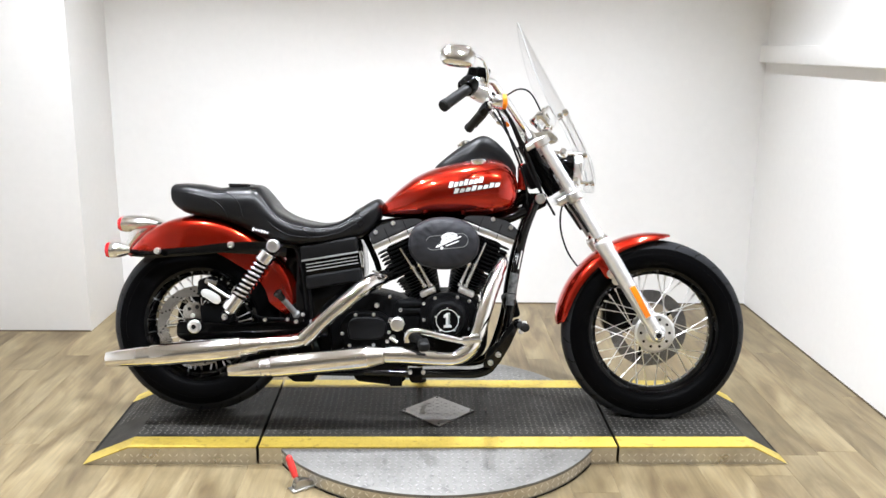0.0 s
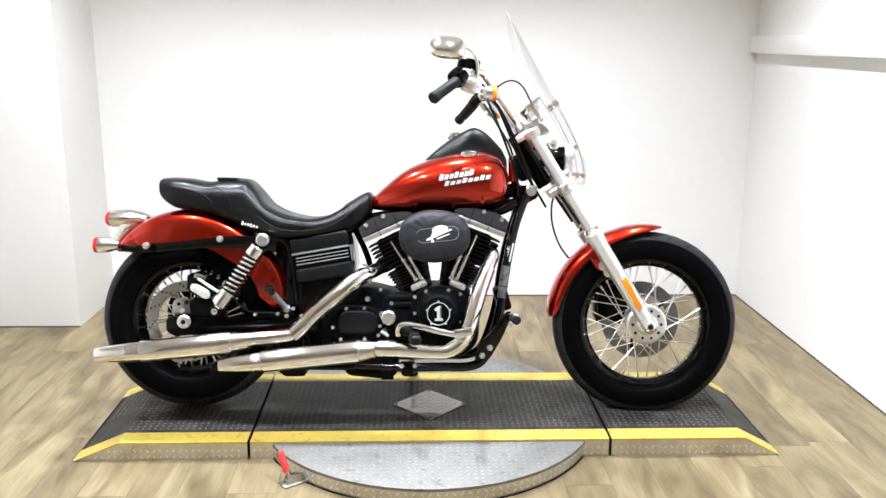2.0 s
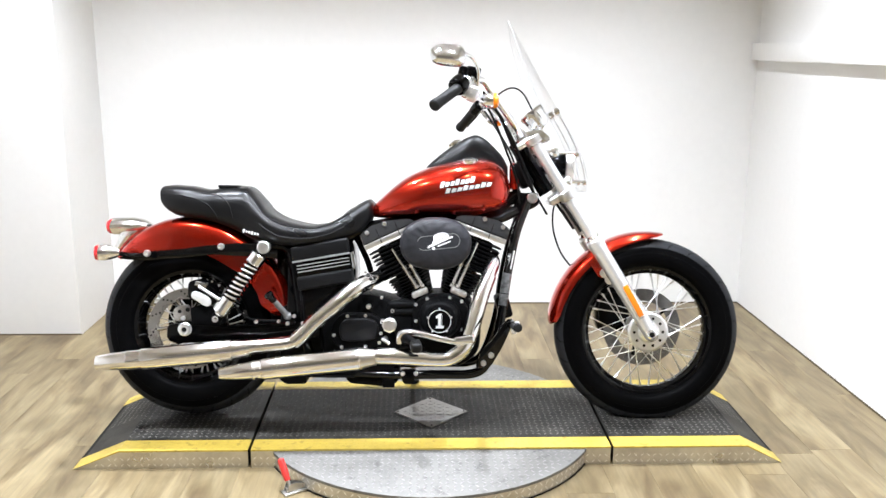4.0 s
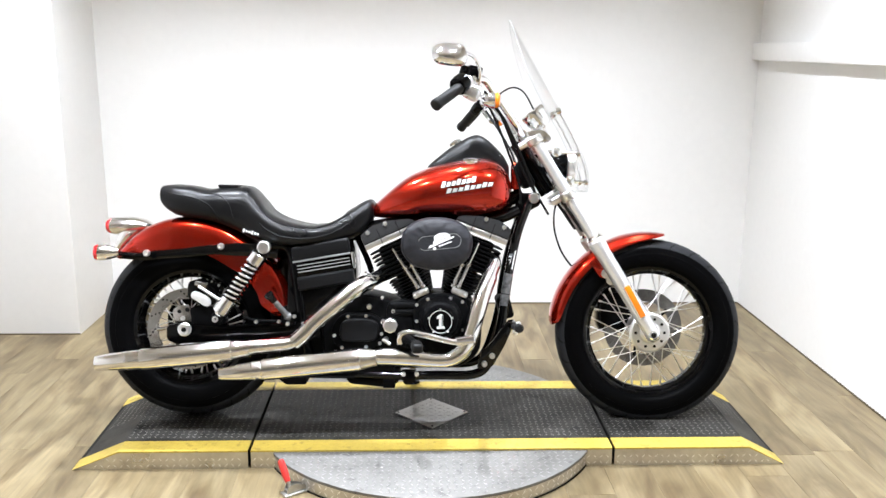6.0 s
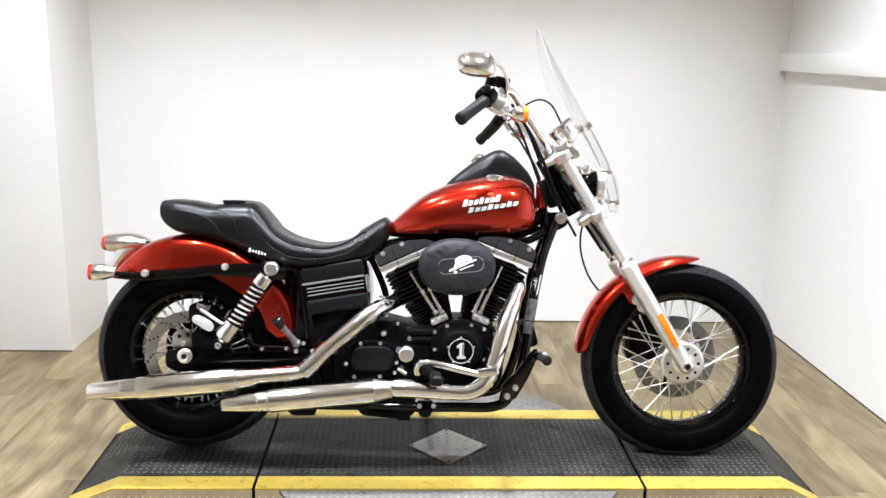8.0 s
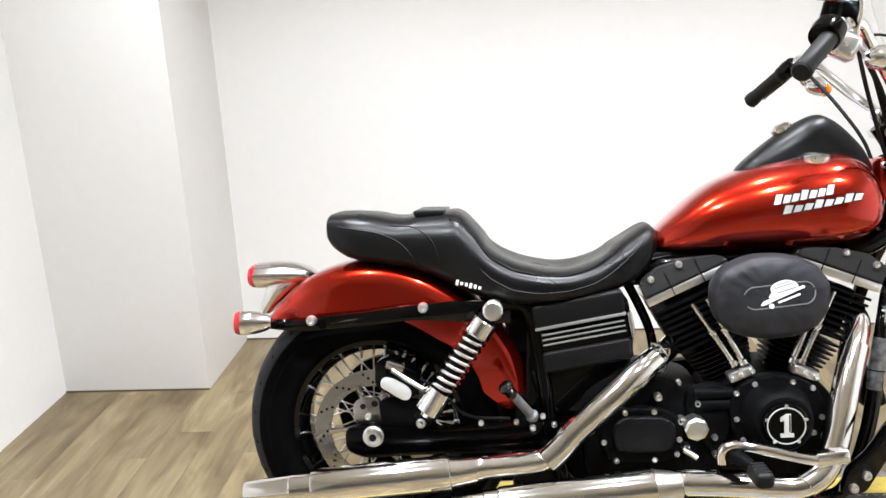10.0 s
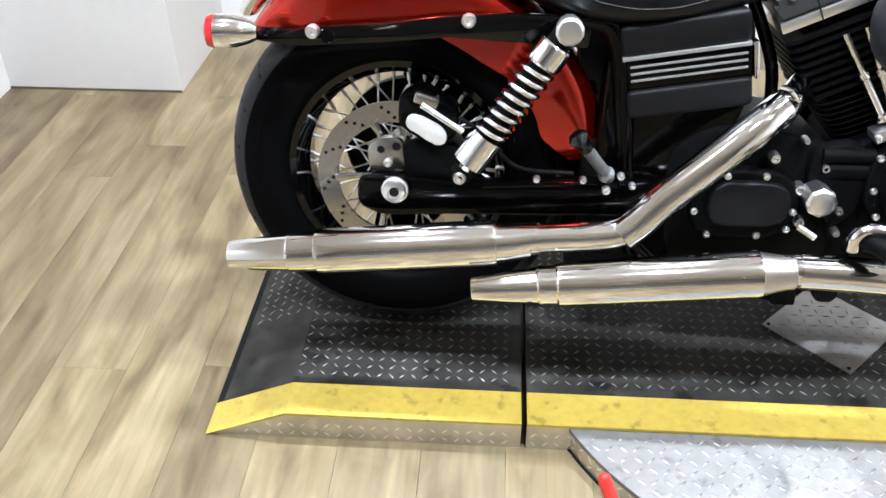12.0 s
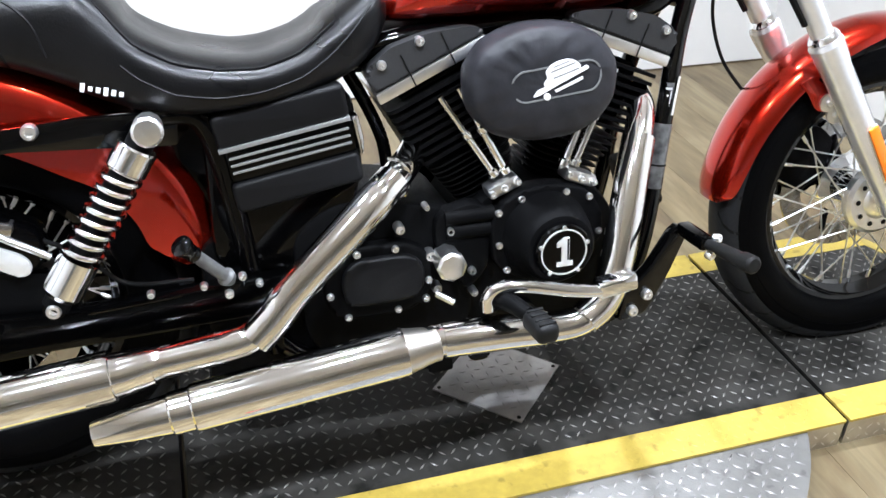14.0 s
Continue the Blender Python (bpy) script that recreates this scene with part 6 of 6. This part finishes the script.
rider = new("passenger_peg")
rider.parent = bike
tagged(rider, "folded grey passenger peg with a flared black end")
bm = bmesh.new()
p, q = Vector((0.376, -0.180, 0.368)), Vector((0.308, -0.250, 0.470))
way = (q - p).normalized()
lathe(bm, p, way, [(0.0, 0.012), (0.012, 0.015), (0.018, 0.0105)] + [(0.022 + 0.008 * k, 0.0098 if k % 2 else 0.0102) for k in range(8)] + [(0.092, 0.0098)], 16)
part("peg_body", bm, PEG, rider, "grey ribbed peg")
bm = bmesh.new()
lathe(bm, p + way * 0.090, way, [(0, 0.0105), (0.003, 0.0125), (0.007, 0.0125), (0.010, 0.0110), (0.013, 0.0125), (0.017, 0.0120), (0.030, 0.0165), (0.035, 0.0165), (0.038, 0.012), (0.039, 0.002)], 20)
part("peg_end", bm, LACQUER, rider, "flared gloss black end")
bm = bmesh.new()
box(bm, (0.380, -0.165, 0.358), (0.035, 0.05, 0.035), 0.008)
part("peg_mount", bm, BLACK, rider)
bolt(rider, (0.372, -0.190, 0.350), 0.008, 0.01)
bolt(rider, (0.395, -0.188, 0.375), 0.007, 0.01)

# ---- frame tubes, swingarm, rear brake ----
chassis = new("chassis")
chassis.parent = bike
tagged(chassis, "gloss black tubular steel chassis")
for y in (-0.115, 0.115):
    bm = bmesh.new()
    tube(bm, [(1.235, y * 0.26, 0.775), (1.190, y * 0.52, 0.665), (1.162, y * 0.74, 0.56), (1.142, y * 0.84, 0.455), (1.132, y * 0.88, 0.375), (1.110, y * 0.95, 0.28), (1.072, y, 0.185), (1.02, y, 0.150), (0.90, y, 0.148), (0.70, y, 0.150), (0.50, y, 0.17), (0.42, y, 0.24)], 0.0165, 16)
    part("down_tube", bm, LACQUER, chassis, "black down tube")
    bm = bmesh.new()
    tube(bm, [(0.44, y, 0.20), (0.415, y, 0.32), (0.40, y, 0.45), (0.385, y * 1.05, 0.56), (0.36, y * 1.08, 0.615), (0.30, y * 1.08, 0.622)], 0.019, 14)
    part("rear_tube", bm, BLACK, chassis, "black rear upright")
bm = bmesh.new()
tube(bm, [(0.585, -0.045, 0.68), (0.625, -0.045, 0.60), (0.652, -0.045, 0.53), (0.660, -0.045, 0.47)], 0.011, 12)
part("seat_post", bm, BLACK, chassis, "black seat post")
bm = bmesh.new()
tube(bm, [(1.21, 0, 0.80), (1.10, 0, 0.745), (0.90, 0, 0.705), (0.66, 0, 0.67), (0.45, 0, 0.615), (0.36, 0, 0.60)], 0.024, 14)
part("backbone", bm, BLACK, chassis, "black backbone tube")
bm = bmesh.new()
slab(bm, rounded([(1.175, 0.735), (1.20, 0.80), (1.27, 0.80), (1.275, 0.755), (1.235, 0.735), (1.215, 0.69)], 0.012), -0.036, 0.036, bevel=0.008)
part("neck_gusset", bm, BLACK, chassis, "black neck gusset")
bm = bmesh.new()
lathe(bm, (1.247, -0.034, 0.781), (0, -1, 0), [(0, 0.019), (0.006, 0.020), (0.009, 0.017), (0.009, 0.013), (0.006, 0.012), (0.007, 0.002)], 24)
part("steering_stop", bm, CHROME, chassis, "chrome round neck badge")
# grey labelled regulator sleeve and bracket on the near down tube
bm = bmesh.new()
tube(bm, [(1.1515, -0.092, 0.510), (1.142, -0.0966, 0.455), (1.1335, -0.1005, 0.395)], 0.0171, 18)
part("tube_label", bm, TUBE_LABEL, chassis, "grey label wrapped round the tube")
for z, x in ((0.436, 1.1393), (0.412, 1.1360)):
    bm = bmesh.new()
    lathe(bm, (x, -0.0985, z), (0.14, 0.06, 1), [(0, 0.0177), (0.003, 0.0177)], 18)
    part("label_stripe", bm, GAP, chassis)
def tube_patch(z0, z1, a0, a1, mat, lift=0.0006, label=""):
    """A sticker bent round the near down tube, between two heights and two angles from its near side."""
    bm = bmesh.new()
    grid = []
    for k in range(5):
        z = z0 + (z1 - z0) * k / 4
        f = (z - 0.455) / 0.105
        mid = Vector((1.142 + 0.020 * f + 0.0015 * f * f, -0.0966 + 0.0115 * f, z))
        ring = []
        for n in range(7):
            a = radians(a0 + (a1 - a0) * n / 6)
            ring.append(bm.verts.new(mid + (0.0165 + lift) * Vector((math.sin(a), -math.cos(a), 0))))
        grid.append(ring)
    for k in range(4):
        for n in range(6):
            bm.faces.new((grid[k][n], grid[k][n + 1], grid[k + 1][n + 1], grid[k + 1][n]))
    return part("sticker", bm, mat, chassis, label)


tube_patch(0.534, 0.582, -62, -6, TUBE_LABEL, 0.0006, "small grey printed sticker")
for z0, z1, a0, a1 in ((0.541, 0.545, -54, -14), (0.570, 0.574, -54, -14), (0.546, 0.569, -54, -48), (0.546, 0.569, -20, -14), (0.552, 0.562, -42, -28)):
    tube_patch(z0, z1, a0, a1, SILVER, 0.0011, "pale printed bar")
tube_patch(0.526, 0.592, 10, 30, SILVER, 0.0006, "narrow pale sticker")
bm = bmesh.new()
box(bm, (1.140, -0.02, 0.385), (0.05, 0.12, 0.085), 0.012, Matrix.Rotation(radians(-15), 3, "Y"))
part("regulator", bm, WRINKLE, chassis, "black finned regulator")

# black filler added to keep the gap under the swingarm dark
bm = bmesh.new()
slab(bm, rounded([(0.338, 0.34), (0.338, 0.25), (0.315, 0.14), (0.345, 0.115), (0.42, 0.115), (0.42, 0.34)], 0.01), -0.10, 0.12, bevel=0.005)
part("tyre_gap_filler", bm, WRINKLE, chassis, "added black filler ahead of the rear tyre")
swing = new("swingarm")
swing.parent = bike
tagged(swing, "black swingarm holding the rear axle")
for y in (-0.135, 0.135):
    bm = bmesh.new()
    slab(bm, rounded([(-0.065, 0.290), (-0.062, 0.345), (0.02, 0.346), (0.14, 0.338), (0.30, 0.345), (0.48, 0.350), (0.48, 0.285), (0.30, 0.280), (0.10, 0.276), (-0.02, 0.270)], 0.018), y - 0.018, y + 0.018, bevel=0.006)
    part("swing_plate", bm, BLACK, swing, "gloss black arm")
bm = bmesh.new()
lathe(bm, (0.008, -0.172, 0.331), (0, -1, 0), [(0, 0.024), (0.006, 0.024), (0.008, 0.021), (0.012, 0.020), (0.016, 0.019), (0.018, 0.012), (0.014, 0.0115), (0.012, 0.002)], 24)
part("axle_end", bm, ALLOY, swing, "bright axle end")
# black disc painting the shade in the axle's bore
bm = bmesh.new()
lathe(bm, (0.008, -0.1835, 0.331), (0, -1, 0), [(0.003, 0.0085), (0.004, 0.002)], 16)
part("axle_bore", bm, GAP, swing)
bm = bmesh.new()
slab(bm, rounded([(-0.045, 0.345), (-0.048, 0.395), (-0.020, 0.413), (0.018, 0.410), (0.026, 0.345)], 0.018), -0.128, -0.112, bevel=0.004)
part("caliper_bracket", bm, DISC, swing, "grey caliper bracket")
bm = bmesh.new()
slab(bm, rounded([(0.022, 0.340), (0.016, 0.400), (0.050, 0.412), (0.118, 0.400), (0.150, 0.352), (0.120, 0.338)], 0.012), -0.136, -0.114, bevel=0.004)
part("caliper_arm", bm, WRINKLE, swing, "black caliper arm")
# bracket holes: black discs in place of shaded openings
for x, z, r in ((-0.022, 0.388, 0.007), (0.006, 0.394, 0.008)):
    bm = bmesh.new()
    lathe(bm, (x, -0.128, z), (0, -1, 0), [(0, r), (0.0015, r * 0.9)], 16)
    part("bracket_hole", bm, GAP, swing)
bolt(swing, (-0.010, -0.130, 0.364), 0.009, 0.006)
caliper = new("rear_caliper")
caliper.parent = bike
tagged(caliper, "black rear brake caliper with a polished oval insert")
bm = bmesh.new()
slab(bm, rounded([(0.012, 0.440), (0.015, 0.495), (0.055, 0.505), (0.115, 0.470), (0.118, 0.425), (0.085, 0.405), (0.05, 0.415)], 0.014), -0.150, -0.085, bevel=0.006)
part("caliper_body", bm, BLACK, caliper, "gloss black body")
bm = bmesh.new()
slab(bm, rounded([(0.026, 0.440), (0.030, 0.462), (0.052, 0.462), (0.092, 0.440), (0.100, 0.420), (0.088, 0.406), (0.066, 0.414), (0.045, 0.430)], 0.012, 5), -0.158, -0.148, bevel=0.003)
part("caliper_insert", bm, SILVER, caliper, "polished insert")
bm = bmesh.new()
box(bm, (0.062, -0.140, 0.486), (0.044, 0.030, 0.020), 0.005, Matrix.Rotation(radians(18), 3, "Y"))
part("pad_cover", bm, DISC, caliper, "bright pad cover")
bm = bmesh.new()
rod(bm, (0.055, -0.155, 0.480), (0.125, -0.150, 0.432), 0.0055, sides=10)
part("caliper_pin", bm, ALLOY, caliper)
bm = bmesh.new()
tube(bm, [(0.10, -0.13, 0.46), (0.16, -0.12, 0.42), (0.22, -0.12, 0.36), (0.32, -0.12, 0.35)], 0.004, 8)
part("brake_hose", bm, GAP, caliper, "black hose")
for x, z in ((0.255, 0.352), (0.335, 0.353), (0.42, 0.345)):
    bolt(bike, (x, -0.155, z), 0.007, 0.010)
bm = bmesh.new()
rod(bm, (0.16, -0.156, 0.335), (0.30, -0.156, 0.343), 0.0035, sides=8)
part("brake_pipe", bm, BLACK, bike)

# black sheet added to darken the gap between shock and side cover
bm = bmesh.new()
slab(bm, rounded([(0.345, 0.33), (0.33, 0.46), (0.315, 0.56), (0.31, 0.635), (0.48, 0.645), (0.48, 0.33)], 0.02), -0.066, -0.052, bevel=0.004)
part("inner_filler", bm, BLACK, bike, "added black filler behind the side cover")
bm = bmesh.new()
lathe(bm, (0, 0.098, 0.322), (0, 1, 0), [(0, 0.03), (0, 0.128), (0.004, 0.134), (0.028, 0.134), (0.032, 0.128), (0.032, 0.03)], 64)
part("drive_pulley", bm, WRINKLE, bike, "black drive pulley")
# belt guard made oversize, to keep the gaps between the spokes dark
bm = bmesh.new()
slab(bm, rounded([(0.0, 0.555), (0.25, 0.56), (0.52, 0.46), (0.52, 0.12), (0.0, 0.09), (-0.09, 0.10), (-0.07, 0.20), (-0.03, 0.32), (-0.02, 0.42)], 0.02), 0.128, 0.146, bevel=0.003)
part("belt_guard", bm, BLACK, bike, "black belt guard on the far side")

# ---- shocks, struts ----
for s in (-1, 1):
    shock = new("shock_absorber")
    shock.parent = bike
    tagged(shock, "chrome coil spring shock absorber")
    top, foot = Vector((0.295, s * 0.180, 0.618)), Vector((0.124, s * 0.192, 0.370))
    way = (foot - top).normalized()
    length = (foot - top).length
    bm = bmesh.new()
    lathe(bm, top, way, [(0.030, 0.020), (0.031, 0.0275), (0.034, 0.0295), (0.068, 0.0300), (0.072, 0.027), (0.072, 0.02)], 32)
    part("upper_shroud", bm, CHROME, shock, "chrome upper shroud")
    bm = bmesh.new()
    lathe(bm, top, way, [(length - 0.085, 0.022), (length - 0.083, 0.0295), (length - 0.026, 0.0295), (length - 0.020, 0.024), (length - 0.008, 0.014)], 32)
    part("lower_shroud", bm, CHROME, shock, "chrome lower shroud")
    bm = bmesh.new()
    rod(bm, top, foot, 0.0200, sides=18)
    part("damper", bm, WRINKLE, shock, "black damper body")
    bm = bmesh.new()
    u = way.orthogonal().normalized()
    v = way.cross(u)
    turns, n = 8.5, 200
    a0, a1 = 0.069, length - 0.083
    line = [top + way * (a0 + (a1 - a0) * k / n) + (u * math.cos(2 * math.pi * turns * k / n) + v * math.sin(2 * math.pi * turns * k / n)) * 0.0255 for k in range(n + 1)]
    tube(bm, line, 0.0047, 8, curved=False)
    part("coil_spring", bm, CHROME, shock, "chrome coil spring", 60)
    bm = bmesh.new()
    lathe(bm, top - Vector((0, s * -0.006, 0)), (0, s, 0), [(-0.02, 0.020), (0.010, 0.0225), (0.022, 0.0225), (0.026, 0.0185), (0.027, 0.010), (0.027, 0.002)], 12)
    part("top_nut", bm, ALLOY, shock, "chrome domed nut")
    bolt(shock, foot + Vector((0, s * 0.012, 0)), 0.0125, 0.012, (0, s, 0))
    bm = bmesh.new()
    lathe(bm, foot + Vector((0, -s * 0.02, 0)), (0, s, 0), [(0, 0.016), (0.032, 0.016)], 20)
    part("lower_eye", bm, BLACK, shock)
    # fender strut
    strut = new("fender_strut")
    strut.parent = bike
    tagged(strut, "gloss black fender strut with chrome bolts")
    bm = bmesh.new()
    y = s * 0.127
    slab(bm, rounded([(-0.240, 0.583), (-0.18, 0.592), (-0.135, 0.603), (-0.006, 0.612), (0.085, 0.624), (0.19, 0.630), (0.275, 0.628), (0.335, 0.615), (0.33, 0.575), (0.26, 0.580), (0.10, 0.590), (-0.006, 0.580), (-0.10, 0.574), (-0.15, 0.571), (-0.22, 0.578)], 0.008, 3), y - 0.009, y + 0.009, bevel=0.003)
    part("strut_bar", bm, LACQUER, strut)
    bolt(strut, (0.133, s * 0.136, 0.619), 0.0135, 0.014, (0, s, 0))
    bolt(strut, (-0.128, s * 0.138, 0.598), 0.0135, 0.014, (0, s, 0))
    bm = bmesh.new()
    lathe(bm, (-0.105, s * 0.122, 0.590), (0, s, 0), [(0, 0.016), (0.012, 0.015), (0.016, 0.011)], 20)
    part("strut_boss", bm, BLACK, strut)
    bolt(strut, (-0.076, s * 0.122, 0.590), 0.0045, 0.006, (0, s, 0))
    # rear turn signal on its stalk
    signal("rear_signal", (-0.208, s * 0.178, 0.603), (-1, s * 0.04, 0.02), LENS, 0.071, 0.0280, "chrome turn signal with a red lens")
    bm = bmesh.new()
    tube(bm, [(-0.16, s * 0.115, 0.588), (-0.20, s * 0.125, 0.592), (-0.222, s * 0.150, 0.598), (-0.225, s * 0.178, 0.603)], 0.0085, 10)
    part("signal_stalk", bm, BLACK, bike)

# ---- tail light ----
tail = new("tail_light")
tail.parent = bike
tagged(tail, "chrome tail light with a red lens on the fender")
bm = bmesh.new()
rings = []
for x, zc, hy, hz in smooth_line([(-0.140, 0.684, 0.020, 0.006), (-0.152, 0.686, 0.034, 0.016), (-0.172, 0.690, 0.044, 0.023), (-0.208, 0.692, 0.052, 0.030), (-0.250, 0.692, 0.056, 0.032), (-0.289, 0.691, 0.057, 0.031)], 4):
    rings.append(superring(x, 0, zc, hy, hz, 2.0))
ringed(bm, rings)
part("tail_body", bm, TAIL, tail, "chrome body")
bm = bmesh.new()
ringed(bm, [superring(-0.2885, 0, 0.691, 0.0555, 0.0295, 2.4), superring(-0.297, 0, 0.691, 0.055, 0.029, 2.4), superring(-0.304, 0, 0.691, 0.049, 0.025, 2.4), superring(-0.307, 0, 0.691, 0.034, 0.017, 2.4)])
part("lens", bm, LENS, tail, "red lens")
bm = bmesh.new()
rings = []
for z, x0, x1, hy in smooth_line([(0.598, -0.292, -0.262, 0.026), (0.615, -0.288, -0.246, 0.031), (0.640, -0.276, -0.216, 0.037), (0.662, -0.268, -0.186, 0.042), (0.682, -0.262, -0.166, 0.042), (0.702, -0.245, -0.166, 0.034)], 3):
    rings.append([((x0 + x1) / 2 + (x1 - x0) / 2 * math.copysign(abs(math.cos(a)) ** 0.7, math.cos(a)), hy * math.copysign(abs(math.sin(a)) ** 0.7, math.sin(a)), z) for a in np.linspace(0, 2 * math.pi, 28, endpoint=False)])
ringed(bm, rings)
part("tail_stalk", bm, TAIL, tail, "chrome stalk")

# ---- battery side cover ----
cover = new("side_cover")
cover.parent = bike
tagged(cover, "matt black side cover with four bright ribs")


def tilted(x, z):
    """Places a point of the cover's own grid; it leans forward a little."""
    return (0.490 + (x - 0.489) + (z - 0.55) * -0.13, z + 0.003 + (x - 0.489) * 0.157)


def cover_slab(pts, y0, y1, bevel, name, mat, label=""):
    bm = bmesh.new()
    slab(bm, rounded([tilted(*p) for p in pts], 0.012, 4), y0, y1, bevel=bevel, segments=3)
    return part(name, bm, mat, cover, label)


cover_slab([(0.387, 0.575), (0.591, 0.575), (0.591, 0.628), (0.387, 0.628)], -0.147, -0.11, 0.008, "upper_panel", COVER, "smooth upper panel")
cover_slab([(0.394, 0.517), (0.594, 0.517), (0.594, 0.578), (0.394, 0.578)], -0.141, -0.11, 0.006, "middle_panel", BLACK, "ribbed middle panel")
cover_slab([(0.392, 0.470), (0.593, 0.470), (0.593, 0.519), (0.392, 0.519)], -0.147, -0.11, 0.008, "lower_panel", COVER, "smooth lower panel")
for k, z in enumerate((0.5735, 0.558, 0.5465, 0.535)):
    bm = bmesh.new()
    half = 0.0032 if k == 0 else 0.0018
    x0, x1 = (0.388, 0.590) if k == 0 else (0.400, 0.585)
    slab(bm, [tilted(x0, z - half), tilted(x1, z - half), tilted(x1, z + half), tilted(x0, z + half)], -0.149 if k == 0 else -0.145, -0.135, bevel=0.0008)
    part("rib", bm, RIB, cover, "bright rib")
bm = bmesh.new()
slab(bm, rounded([tilted(0.592, 0.575), tilted(0.602, 0.578), tilted(0.604, 0.54), tilted(0.600, 0.515), tilted(0.594, 0.515)], 0.006), -0.15, -0.12, bevel=0.004)
part("cover_edge", bm, CHROME, cover, "chrome front edge")
bm = bmesh.new()
slab(bm, [tilted(0.47, 0.632), tilted(0.53, 0.632), tilted(0.53, 0.637), tilted(0.47, 0.637)], -0.140, -0.13, bevel=0.001)
part("cover_clip", bm, RIB, cover)

# ---- side stand, drive belt side ----
stand = new("side_stand")
stand.parent = bike
tagged(stand, "black side stand folded out under the far side")
unlean = bike.matrix_world.inverted()
a, b = Vector((0.80, 0.13, 0.16)), unlean @ Vector((0.80, 0.330, 0.080))
bm = bmesh.new()
tube(bm, [(*a, 0.014), (*a.lerp(b, 0.5), 0.012), (*b, 0.010)], 0, 12)
part("stand_leg", bm, BLACK, stand)
bm = bmesh.new()
lathe(bm, b, unlean.to_3x3() @ Vector((0, 0, -1)), [(-0.004, 0.012), (0.0, 0.026), (0.010, 0.028), (0.013, 0.02)], 18)
part("stand_foot", bm, BLACK, stand)
bm = bmesh.new()
slab(bm, rounded([(0.02, 0.24), (-0.06, 0.32), (0.02, 0.40), (0.50, 0.39), (0.80, 0.42), (1.02, 0.38), (1.02, 0.26), (0.80, 0.20), (0.55, 0.24)], 0.04), 0.150, 0.205, bevel=0.015)
part("primary_cover", bm, BLACK, bike, "black primary drive cover on the far side")

# ---- floor planks ----
plank_meshes = {}


def plank(x0, x1, y0, y1):
    key = (round(x1 - x0, 3), round(y1 - y0, 3))
    if key not in plank_meshes:
        bm = bmesh.new()
        w, l = key
        box(bm, (w / 2, l / 2, -0.005), (w - 0.0008, l - 0.0008, 0.010))
        me = bpy.data.meshes.new("plank")
        bm.to_mesh(me)
        bm.free()
        me.materials.append(PLANK)
        plank_meshes[key] = me
    ob = new("plank", plank_meshes[key])
    ob.parent = floor
    ob.location = (x0, y0, 0)


rng = random.Random(7)
WIDE, LONG = 0.152, 1.22
x = -1.60
while x < 2.95:
    y = -3.7 - rng.random() * LONG * 0.85
    while y < BACK:
        plank(x, x + WIDE, max(y, -3.6), y + LONG)
        y += LONG
    x += WIDE
